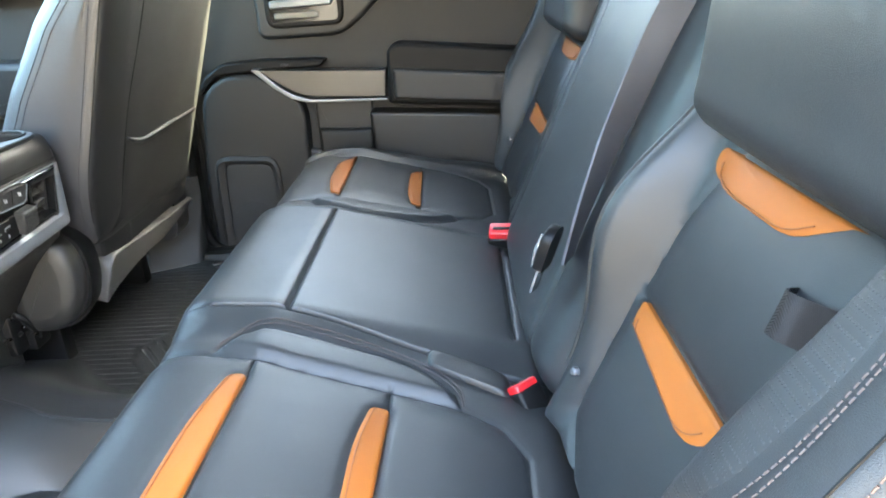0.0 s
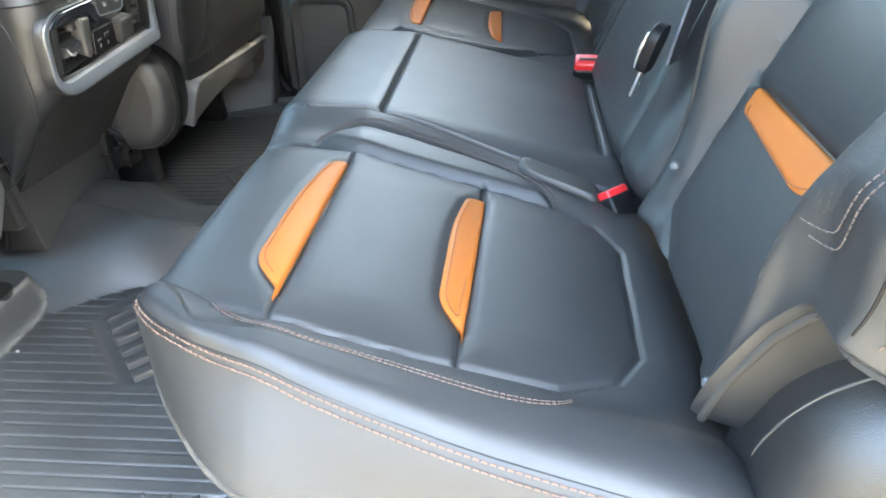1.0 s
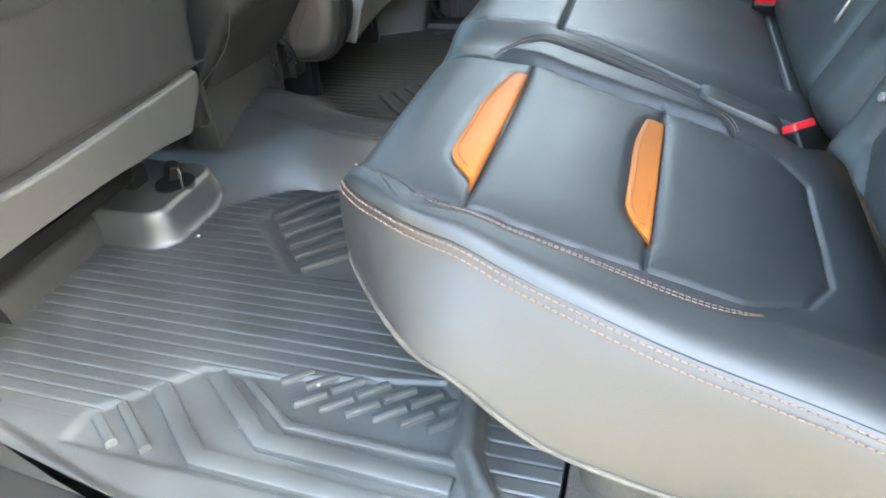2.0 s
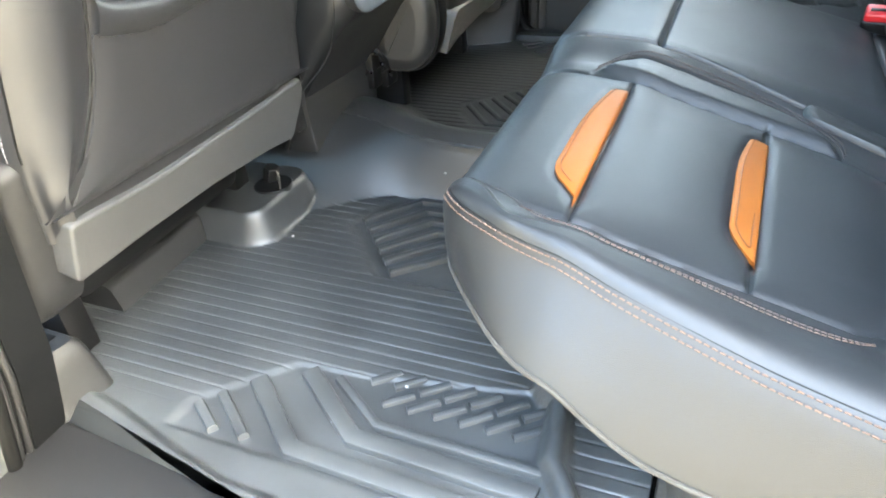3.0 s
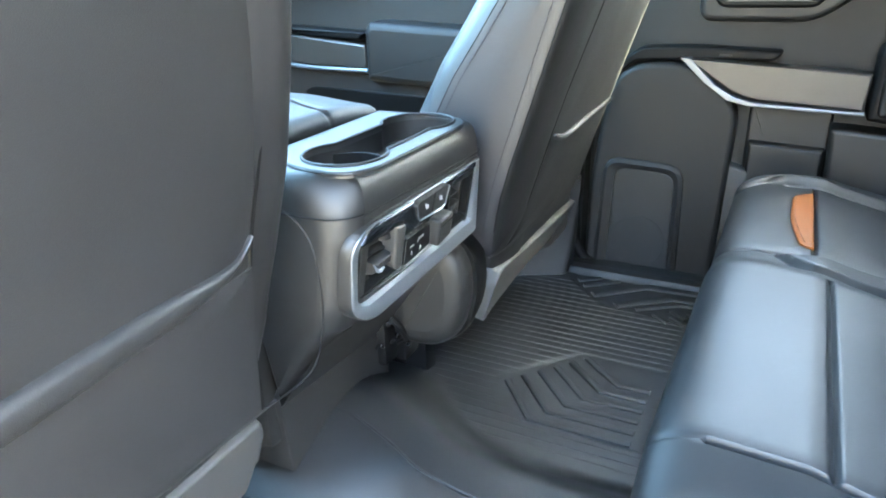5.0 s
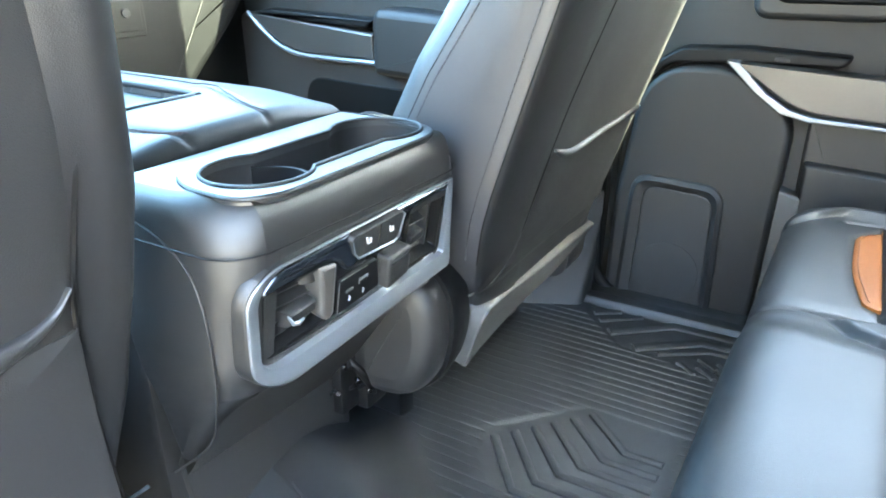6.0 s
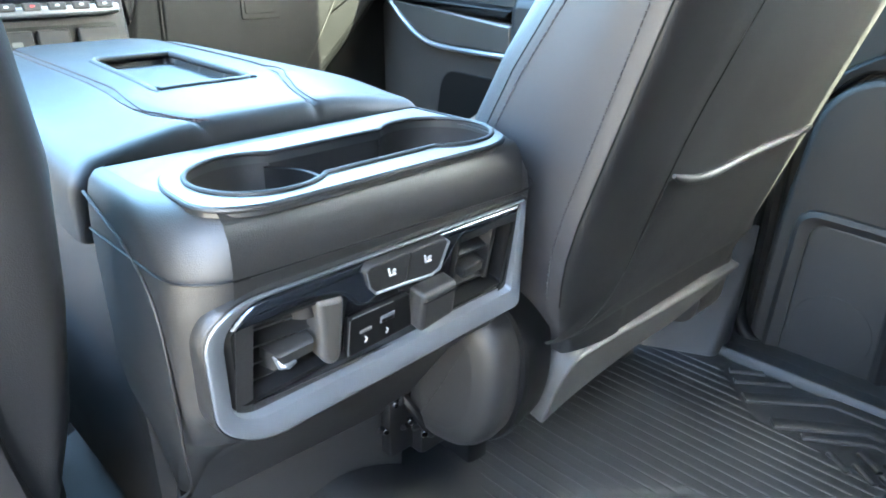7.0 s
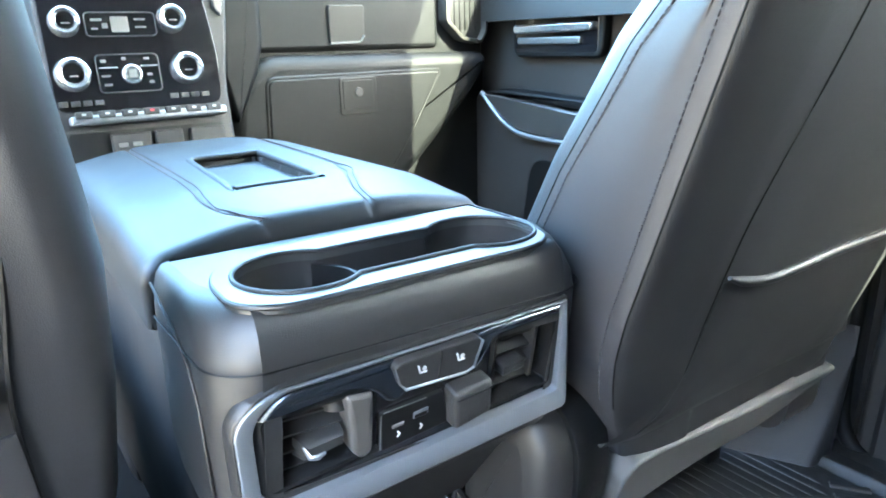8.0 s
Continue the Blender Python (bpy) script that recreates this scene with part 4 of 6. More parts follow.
def seat_shell(B, section, v0, v1, steps):
    """The padded back of a seat, lofted through its level sections, closed and rounded at the top."""
    rings = []
    levels = [(v, 1.0) for v in np.linspace(v0, v1, steps)] + [(v1 + 0.02, 0.97), (v1 + 0.034, 0.90), (v1 + 0.042, 0.76)]
    for v, k in levels:
        loop = flow(section(min(v, v1)), 6)
        loop = loop.mean(0) + (loop - loop.mean(0)) * k
        rings.append(B(np.column_stack([loop[:, 0], np.full(len(loop), v), loop[:, 1]])))
    return loft(rings)


def pocket_roll(B, lip, seam, base, bulge):
    """The rolled upper hem of a map pocket between its lip and the seam below it."""
    a, b = flow(lip, 8, False), flow(seam, 8, False)
    n, m = len(a), 9
    b = np.column_stack([np.interp(np.linspace(0, 1, n), np.linspace(0, 1, len(b)), b[:, k]) for k in (0, 1)])
    rows = []
    for i in range(n):
        row = []
        for j in range(m):
            w = j / (m - 1)
            tall = np.linalg.norm(a[i] - b[i])
            rise = min(bulge, tall * 0.42) * math.sqrt(max(0.0, 1 - (1 - w * 1.02) ** 4)) * (1 - 0.55 * w ** 3)
            q = a[i] * (1 - w) + b[i] * w
            row.append((q[0], q[1], base + rise))
        row.insert(0, (a[i][0], a[i][1] - 0.004, base - 0.010))
        rows.append(row)
    grid = B(np.array(rows))
    ids = np.arange(n * (m + 1)).reshape(n, m + 1)
    quads = np.stack([ids[:-1, :-1], ids[1:, :-1], ids[1:, 1:], ids[:-1, 1:]], -1).reshape(-1, 4).tolist()
    return grid.reshape(-1, 3).tolist(), quads


def seat_base(t, s, x0, cy, B):
    """What is the same under and over both front seats: cushion, rails, headrest."""
    C = frame_of((0, 0, 0), (1, 0, 0), (0, s, 0), (0, 0, 1))
    obj("seat_cushion", *pillow((x0 - 0.50, x0 - 0.12, cy - 0.20, cy + 0.20), round_prof(0.05, 0.05, 0.14, 6), lambda x, y: 0.285 - 0.10 * (x - x0 + 0.1) + 0.03 * np.abs((y - cy) / 0.2) ** 3, 20, 16, C), LEATHER, t)
    for k in (-1, 1):
        obj("rail", *box(x0 - 0.52, x0 - 0.14, s * (cy + 0.19 * k) - 0.02, s * (cy + 0.19 * k) + 0.02, -0.02, 0.09, 0.006), DEEP, t, "black steel seat rail")
    obj("base", *box(x0 - 0.50, x0 - 0.13, s * cy - 0.18, s * cy + 0.18, 0.07, 0.22, 0.02), DEEP, t)
    obj("headrest", *pillow((cy - 0.10, cy + 0.10, 0.70, 0.82), round_prof(0.04, 0.04, 0.09, 6), lambda u, v: 0.0 * u - 0.03, 12, 10, B), LEATHER, t)
    for k in (-1, 1):
        obj("headrest_post", *tube(B(np.array([(cy + 0.06 * k, 0.58, -0.08), (cy + 0.06 * k, 0.70, -0.08)])), 0.007, 10), CHROME, t)


def driver_seat_at(x0, lean, label):
    """The driver's seat from behind: a flat vinyl panel with a map pocket between two rolled bolsters."""
    s, cy = -1, 0.48
    t = thing("car_seat_assembly", label, "car seat", group="front seats")
    a = radians(lean)
    B = frame_of((x0, 0, 0.248), (0, s, 0), (math.sin(a), 0, math.cos(a)), (math.cos(a), 0, -math.sin(a)))   # u: outwards from the middle, v: up, h: rearwards
    ui = lambda v: float(np.interp(v, [-0.03, 0.04, 0.11, 0.20, 0.29, 0.35, 0.42, 0.6], [0.264, 0.248, 0.233, 0.225, 0.223, 0.231, 0.241, 0.262]))
    out = lambda v: float(np.interp(v, [0.04, 0.158, 0.295, 0.39, 0.6], [-0.010, -0.008, 0.004, 0.014, 0.026]))
    bound = lambda v: float(np.interp(v, [0.0, 0.02, 0.06, 0.10, 0.15, 0.24, 0.32, 0.425, 0.6], [0.727, 0.718, 0.690, 0.669, 0.650, 0.637, 0.626, 0.603, 0.57]))
    rim = lambda v: float(np.interp(v, [-0.03, 0.05, 0.10, 0.21, 0.28, 0.45, 0.6], [0.730, 0.736, 0.738, 0.730, 0.722, 0.700, 0.67]))

    def section(v):
        i, b, r, g = ui(v), min(bound(v), rim(v) - 0.035), rim(v), out(v)
        return [(i + 0.05, -0.185), (i + 0.010, -0.160), (i - 0.004, -0.105), (i - 0.003, -0.055), (i, -0.024 + g * 0.4), (i + 0.010, -0.006 + g * 0.85), (i + 0.026, -0.001 + g), (i + 0.046, -0.002 + g * 0.6), (max(0.31, i + 0.075), -0.002), (0.40, -0.002), (0.52, -0.002),
                (b - 0.02, -0.002), (b + 0.012, 0.001), (b + (r - b) * 0.42, 0.003), (b + (r - b) * 0.74, -0.006), (r - 0.006, -0.018), (r, -0.026), (r + 0.006, -0.050), (r + 0.009, -0.095), (r + 0.004, -0.135), (r - 0.03, -0.165), (0.60, -0.150), (0.40, -0.150)]

    obj("backrest", *seat_shell(B, section, -0.02, 0.58, 60), SEAT_LEATHER, t)
    vs = np.linspace(0.085, 0.56, 40)
    obj("seam_groove", *tube(B(np.array([(rim(v) - 0.0015, v, -0.0215) for v in vs])), 0.0014, 6), DEEP, t)
    obj("stitching", *stitches(B(np.array([(rim(v) + 0.0042, v, -0.0330) for v in vs])), 0.0062, 0.0046, 0.0008), PALE_THREAD, t, "pale seam stitching")
    # vinyl back panel
    right = [(0.262, 0.008), (0.279, 0.118), (0.286, 0.210), (0.279, 0.288), (0.268, 0.394), (0.255, 0.56)]
    left = [(bound(v), v) for v in (0.56, 0.425, 0.32, 0.24, 0.15, 0.10, 0.06, 0.022)]
    panel = rpoly(right + left, [0.006, 0.05, 0.05, 0.05, 0.05, 0.04, 0.04, 0.05, 0.05, 0.05, 0.05, 0.05, 0.05, 0.004], 5)
    flat = lambda u, v: 0.0 * u - 0.002
    obj("back_panel", *patch(dense(np.vstack([panel, panel[:1]]), 0.010)[:-1], B, flat, 0.0055), SEATBACK_VINYL, t, "smooth grey-black vinyl back panel")
    for line in (right, left):
        d = dense(line, 0.01)
        obj("seam_groove", *tube(B(np.column_stack([d[:, 0] + (-0.002 if line is right else 0.002), d[:, 1], np.full(len(d), -0.0005)])), 0.0020, 6), DEEP, t)
    lip = [(0.638, 0.232), (0.617, 0.220), (0.582, 0.212), (0.542, 0.208), (0.475, 0.213), (0.396, 0.217), (0.330, 0.216), (0.302, 0.222), (0.288, 0.236)]
    seam = [(0.641, 0.192), (0.617, 0.186), (0.585, 0.180), (0.542, 0.178), (0.475, 0.183), (0.396, 0.191), (0.335, 0.200), (0.303, 0.214), (0.2885, 0.232)]
    low = [(0.285, 0.200), (0.278, 0.118), (0.264, 0.012), (0.712, 0.024), (0.686, 0.062), (0.665, 0.10), (0.647, 0.15)]
    body = rpoly([seam[0], *seam[2:8:2], *low], 0.004, 3)
    pk = obj("map_pocket", *patch(dense(np.vstack([body, body[:1]]), 0.008)[:-1], B, lambda u, v: 0.0 * u + 0.0022, 0.0052), SEATBACK_VINYL, t, "vinyl map pocket with a rolled upper lip")
    obj("pocket_lip", *pocket_roll(B, lip, seam, 0.0045, 0.011), SEATBACK_VINYL, pk, "rolled vinyl pocket hem", sharp=70)
    run = dense([(u, v - 0.001, 0.0094) for u, v in seam[:4]], 0.01)
    obj("stitching", *stitches(B(run), 0.0075, 0.0052, 0.0008), GREY_THREAD, pk)
    # scuffed lower trim, tucked forward at its foot
    sk = rpoly([(0.728, -0.068), (0.724, 0.013), (0.60, 0.000), (0.35, 0.003), (0.268, 0.006), (0.258, -0.020), (0.280, -0.096), (0.35, -0.083), (0.49, -0.070), (0.61, -0.067)], [0.010, 0.008, 0.05, 0.05, 0.006, 0.02, 0.012, 0.05, 0.05, 0.05], 5)
    S = frame_of((x0, 0, 0.248), (0, s, 0), (0.27, 0, 0.963), (0.963, 0, -0.27))
    obj("lower_trim", *slab(sk, S, -0.03, 0.006, 0.004, 3), GREY_PLASTIC, t, "scuffed grey plastic lower trim")
    obj("trim_return", *loft([[(x0 + 0.27 * v - 0.005, -(u - 0.004), 0.248 + 0.963 * v) for u, v in ((0.262, -0.012), (0.282, -0.094))] + [(x0 - 0.085, -0.232, 0.130), (x0 - 0.075, -0.225, 0.205)]] + [[(x0 + 0.27 * v - 0.012, -(u + 0.010), 0.248 + 0.963 * v) for u, v in ((0.262, -0.012), (0.282, -0.094))] + [(x0 - 0.085, -0.246, 0.130), (x0 - 0.075, -0.239, 0.205)]]), GREY_PLASTIC, t, "inner end of the lower trim")
    arch = rpoly([(-0.640, 0.118), (-0.585, 0.122), (-0.562, 0.158), (-0.549, 0.205), (-0.538, 0.250), (-0.529, 0.300), (-0.522, 0.330), (-0.545, 0.346), (-0.640, 0.340)], [0.02, 0.02, 0.04, 0.05, 0.05, 0.04, 0.014, 0.02, 0.02], 6)
    R = frame_of((0, 0, 0), (1, 0, 0), (0, 0, 1), (0, -1, 0))
    shell = [R(np.column_stack([inset(arch, d), np.full(len(arch), h)])) for d, h in ((0.0, 0.694), (0.0, 0.712), (-0.001, 0.735), (0.001, 0.748), (0.005, 0.757), (0.011, 0.762), (0.016, 0.7625), (0.021, 0.759), (0.026, 0.753), (0.031, 0.751))]
    obj("side_cover", *loft(shell), PLASTIC, t, "arched grey-black plastic recliner cover with a sunk centre", sharp=60)
    seat_base(t, s, x0, cy, B)
    return t


def passenger_seat_at(x0, lean, label):
    """The passenger's seat from behind: a broad flat side panel, stitched along both edges, and a dark back with a map pocket."""
    t = thing("car_seat_assembly", label, "car seat", group="front seats")
    a = radians(lean)
    B = frame_of((x0, 0, 0.248), (0, 1, 0), (math.sin(a), 0, math.cos(a)), (math.cos(a), 0, -math.sin(a)))
    yi = lambda v: float(np.interp(v, [-0.05, 0.0, 0.03, 0.058, 0.09, 0.125, 0.17, 0.6], [0.248, 0.226, 0.207, 0.194, 0.180, 0.168, 0.161, 0.157]))
    yo = lambda v: float(np.interp(v, [-0.05, 0.08, 0.20, 0.35, 0.6], [0.690, 0.692, 0.700, 0.708, 0.706]))
    D = lambda v: float(np.interp(v, [0.0, 0.09, 0.18, 0.265, 0.343, 0.393, 0.458, 0.6], [0.150, 0.152, 0.146, 0.131, 0.109, 0.096, 0.068, 0.045]))

    def section(v):
        i, o, d = yi(v), yo(v), D(v)
        return [(i + 0.085, -d - 0.050), (i + 0.040, -d - 0.042), (i + 0.014, -d - 0.026), (i + 0.003, -d - 0.006), (i, -d + 0.012), (i - 0.003, -d * 0.55), (i - 0.001, -0.038), (i + 0.001, -0.024), (i + 0.006, -0.0135), (i + 0.018, -0.0065),
                (i + 0.040, -0.0015), (i + 0.070, 0.0015), (i + 0.100, 0.0015), (0.34, -0.001), (0.45, -0.002), (o - 0.13, -0.002), (o - 0.065, -0.003), (o - 0.026, -0.008), (o - 0.006, -0.018), (o, -0.045), (o - 0.004, -d), (o - 0.03, -d - 0.04), (o - 0.10, -d - 0.05), (0.42, -d - 0.035)]

    shell = obj("backrest", *seat_shell(B, section, -0.035, 0.60, 64), LIT_SIDE_LEATHER, t)
    shell.data.materials.append(SHADED_BACK_VINYL)   # darker back faces paint in the seat's shade against its lit sides
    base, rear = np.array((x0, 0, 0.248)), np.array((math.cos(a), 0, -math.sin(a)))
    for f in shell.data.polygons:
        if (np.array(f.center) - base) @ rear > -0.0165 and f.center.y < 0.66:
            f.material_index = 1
    vs = np.linspace(0.055, 0.585, 50)
    obj("seam_groove", *tube(B(np.array([(yi(v) + 0.0034, v, -0.0172) for v in vs])), 0.0010, 6), DEEP, t)
    obj("stitching", *stitches(B(np.array([(yi(v) - 0.0012, v, -0.0320) for v in vs])), 0.0066, 0.0046, 0.0008), SEAM_THREAD, t, "grey seam stitching")
    vs = np.linspace(0.18, 0.585, 50)
    obj("seam_groove", *tube(B(np.array([(yi(v) + 0.0024, v, -D(v) - 0.004) for v in vs])), 0.0009, 6), DEEP, t)
    obj("stitching", *stitches(B(np.array([(yi(v) - 0.0002, v, -D(v) + 0.007) for v in vs])), 0.0066, 0.0046, 0.0008), SEAM_THREAD, t, "grey seam stitching")
    # back panel coloured dark for its shade, map pocket with a thin lip
    edge = [(0.300, 0.58), (0.285, 0.42), (0.268, 0.323), (0.260, 0.27), (0.260, 0.214), (0.263, 0.152), (0.268, 0.084), (0.256, 0.040), (0.212, 0.018)]
    far = [(0.660, 0.010), (0.662, 0.12), (0.668, 0.24), (0.672, 0.42), (0.670, 0.58)]
    panel = rpoly(edge + far, [0.02, 0.05, 0.05, 0.04, 0.04, 0.04, 0.04, 0.03, 0.004, 0.01, 0.05, 0.05, 0.05, 0.02], 5)
    skin = lambda u, v: np.interp(u, [0.16, 0.2, 0.23, 0.26, 0.34, 0.45, 0.56, 0.62, 0.66], [-0.012, -0.002, 0.0014, 0.0014, -0.001, -0.002, -0.002, -0.003, -0.006])
    obj("back_panel", *patch(dense(np.vstack([panel, panel[:1]]), 0.010)[:-1], B, skin, 0.0016), SHADED_BACK_VINYL, t, "dark vinyl back panel")
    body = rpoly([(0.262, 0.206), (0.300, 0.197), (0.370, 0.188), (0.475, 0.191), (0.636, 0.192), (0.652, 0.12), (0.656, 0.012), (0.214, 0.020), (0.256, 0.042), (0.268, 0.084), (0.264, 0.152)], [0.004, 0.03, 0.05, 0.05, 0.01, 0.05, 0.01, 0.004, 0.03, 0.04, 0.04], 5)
    pk = obj("map_pocket", *patch(dense(np.vstack([body, body[:1]]), 0.008)[:-1], B, lambda u, v: skin(u, v) + 0.001, 0.0032), SHADED_BACK_VINYL, t, "vinyl map pocket with a rolled upper lip")
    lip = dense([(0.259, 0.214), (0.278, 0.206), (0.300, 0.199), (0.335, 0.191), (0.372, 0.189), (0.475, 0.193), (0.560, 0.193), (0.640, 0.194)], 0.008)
    obj("pocket_lip", *tube(B(np.column_stack([lip, skin(lip[:, 0], lip[:, 1]) + 0.0048])), np.interp(np.arange(len(lip)), [0, 4, len(lip) - 6, len(lip) - 1], [0.002, 0.0052, 0.0052, 0.003]), 10), SHADED_BACK_VINYL, pk)
    for line in (edge,):
        d = dense(line, 0.01)
        obj("seam_groove", *tube(B(np.column_stack([d[:, 0] - 0.001, d[:, 1], skin(d[:, 0], d[:, 1]) + 0.0002])), 0.0011, 6), DEEP, t)
    # grey lower trim that tapers towards the door
    S = frame_of((x0, 0, 0.248), (0, 1, 0), (0.27, 0, 0.963), (0.963, 0, -0.27))
    sk = rpoly([(0.236, -0.050), (0.250, -0.030), (0.300, -0.030), (0.471, -0.044), (0.692, -0.054), (0.692, -0.060), (0.520, -0.096), (0.420, -0.092), (0.330, -0.100), (0.262, -0.112), (0.226, -0.128)], [0.01, 0.012, 0.03, 0.05, 0.003, 0.003, 0.05, 0.05, 0.05, 0.03, 0.010], 5)
    obj("lower_trim", *slab(sk, S, -0.03, 0.004, 0.004, 3), GREY_PLASTIC, t, "scuffed grey plastic lower trim")
    R = frame_of((x0 - 0.052, 0.677, 0.215), (1, 0, 0), (0, 0, 1), (0, 1, 0))
    obj("side_cover", *pillow((-0.055, 0.000, -0.065, 0.070), round_prof(0.03, 0.025, 0.10, 6), lambda u, v: 0.026 - 1.5 * (v - 0.03) ** 2, 12, 12, R), PLASTIC_SOFT, t, "rounded grey-black plastic recliner cover")
    # inner recliner cover: a smooth upright shell with a rounded rim
    hub = rpoly([(-0.600, 0.130), (-0.560, 0.116), (-0.512, 0.118), (-0.478, 0.150), (-0.463, 0.205), (-0.466, 0.262), (-0.485, 0.296), (-0.530, 0.300), (-0.600, 0.270)], [0.02, 0.03, 0.03, 0.05, 0.05, 0.04, 0.03, 0.04, 0.03], 6)
    I = frame_of((0, 0.232, 0), (0.99, 0.14, 0), (0, 0, 1), (0.14, -0.99, 0))
    rings = [I(np.column_stack([inset(hub, d), np.full(len(hub), h)])) for d, h in ((0.0, -0.05), (0.0, 0.012), (0.002, 0.020), (0.006, 0.027), (0.012, 0.032), (0.022, 0.0355), (0.034, 0.037))]
    obj("side_cover", *loft(rings), PLASTIC_SOFT, t, "rounded black plastic recliner cover", sharp=60)
    obj("cover_rim", *loft([I(np.column_stack([inset(hub, d), np.full(len(hub), h)])) for d, h in ((-0.008, -0.055), (-0.010, -0.012), (-0.006, -0.004), (0.0, -0.004))], cap=False), DASH, t)
    seat_base(t, 1, x0, 0.43, B)
    return t


driver_seat = driver_seat_at(-0.512, 11.5, "grey-black vinyl driver's seat with map pocket")
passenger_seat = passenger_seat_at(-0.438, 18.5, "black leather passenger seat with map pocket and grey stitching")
cross = thing("trim_crossmember", "dark moulded cover over the crossmember below the driver's seat", "trim", kind="structure")
cross_rings = []
for k in np.linspace(0, 1, 8):
    y, x = -0.335 - 0.255 * k, -0.684 + 0.008 * k
    cross_rings.append([(x - 0.10, y, -0.01), (x - 0.10, y, 0.046), (x - 0.020, y, 0.046), (x - 0.008, y, 0.043), (x - 0.001, y, 0.036), (x + 0.008, y, 0.006), (x + 0.009, y, -0.01)])
obj("shell", *loft(cross_rings), PLASTIC_SOFT, cross)
rail_cover = thing("seat_rail_cover", "grey-black plastic cover over the seat rail end", "cover")
obj("shell", *loft([[(x, y, z) for x, y in rpoly([(-0.82, -0.80 + k), (-0.580 - k, -0.790 + k), (-0.568 - k, -0.706 - k), (-0.82, -0.70 - k)], 0.014, 4)] for z, k in ((-0.004, 0.0), (0.060, 0.008), (0.076, 0.011), (0.083, 0.017))]), PLASTIC, rail_cover)
obj("opening", *box(-0.70, -0.612, -0.765, -0.728, 0.074, 0.0842, 0.001), DEEP, rail_cover)

# ---- centre console ----
console = thing("centre_console", "black centre console with rear vents and cup holders", "console")
# height, rear face, half width, the corner's chamfer along and across, depth of the panel's recess
LEVELS = [(0.0, -0.66, 0.125, 0.020, 0.020, 0), (0.10, -0.625, 0.130, 0.020, 0.020, 0), (0.20, -0.555, 0.140, 0.018, 0.020, 0), (0.262, -0.510, 0.150, 0.022, 0.026, 0), (0.296, -0.476, 0.158, 0.022, 0.026, 0),
          (0.312, -0.456, 0.162, 0.022, 0.026, 0), (0.345, -0.446, 0.166, 0.022, 0.0265, 0), (0.346, -0.446, 0.166, 0.022, 0.0265, 0.05), (0.38, -0.4395, 0.166, 0.022, 0.0265, 0.05), (0.424, -0.4305, 0.166, 0.022, 0.0265, 0.05),
          (0.425, -0.4305, 0.166, 0.022, 0.0265, 0), (0.447, -0.4265, 0.166, 0.026, 0.028, 0), (0.462, -0.4250, 0.1655, 0.032, 0.030, 0), (0.478, -0.4265, 0.164, 0.044, 0.034, 0), (0.4885, -0.4305, 0.161, 0.052, 0.036, 0), (0.4940, -0.4360, 0.1565, 0.055, 0.037, 0), (0.4955, -0.4430, 0.150, 0.055, 0.037, 0)]
CY = -0.012


def ring_at(z, xr, hw, cx=0.02, cy=0.02, deep=0.0, xf=-0.590):
    """One level of the console: a blunt rectangle with chamfered rear corners and, where deep, a recess for the vent panel."""
    lx = xr - 0.010
    loop = rpoly([(xf, CY - hw), (lx - cx, CY - hw), (lx, CY - hw + cy), (xr, CY + hw - cy), (xr - cx, CY + hw), (xf, CY + hw)], [0.004, 0.026, 0.026, 0.026, 0.026, 0.004], 5)
    notch = [(lx - 0.0, -0.1475), (lx - deep, -0.147), (xr - deep, 0.113), (xr, 0.1135)]
    pts = list(loop[:18]) + notch + list(loop[18:])
    return [(p[0], p[1], z) for p in pts]


obj("body", *loft([ring_at(*l) for l in LEVELS], cap=False), PLASTIC_SOFT, console, sharp=80)
# deck with the twin cup-holder opening
deck_outer = np.array([p[:2] for p in ring_at(*LEVELS[-1])])
CUPS = ((-0.493, -0.093), (-0.493, 0.077))
RC = 0.048


def dumbbell(rc, x0, x1):
    """Two round wells joined by a channel between x0 and x1."""
    cx = CUPS[0][0]
    a0, a1 = math.asin((x1 - cx) / rc), math.asin((x0 - cx) / rc)
    right = [(cx + rc * math.sin(a), CUPS[1][1] + rc * math.cos(a)) for a in np.linspace(math.pi - a0, -math.pi - a1, 30)]
    left = [(cx + rc * math.sin(a), CUPS[0][1] - rc * math.cos(a)) for a in np.linspace(-math.pi - a1, math.pi - a0, 30)]
    return np.array(right + left)


DB = dumbbell(RC, -0.529, -0.458)
tray = rpoly([(-0.564, -0.085), (-0.545, -0.137), (-0.510, -0.154), (-0.455, -0.156), (-0.434, -0.128), (-0.432, 0.085), (-0.446, 0.114), (-0.490, 0.128), (-0.540, 0.122), (-0.565, 0.085)], [0.03, 0.03, 0.03, 0.024, 0.02, 0.02, 0.03, 0.03, 0.03, 0.03], 5)
SATIN = material("satin_grey_plastic", (0.020, 0.021, 0.022), 0.34, spec=0.6, grain=0.05, grain_size=1.0, vary=0.06)
deck = frame_of((0, 0, 0.4945), (1, 0, 0), (0, 1, 0), (0, 0, 1))
obj("deck", *wall_with_hole(deck_outer, [inset(tray, 0.004)], deck, -0.003, 0.0), SATIN, console)
cup = obj("cup_holder_tray", *wall_with_hole(tray, [DB], deck, -0.004, 0.0035), SATIN, console, "satin dark grey cup-holder surround")
ring = [(x, y, 0.4985) for x, y in np.vstack([DB, DB[:1]])]
obj("opening_rim", *tube(ring, 0.002, 8), PLASTIC, cup)
obj("tray_rim", *tube([(x, y, 0.4955) for x, y in np.vstack([tray, tray[:1]])], 0.0022, 8), PLASTIC_SOFT, cup)
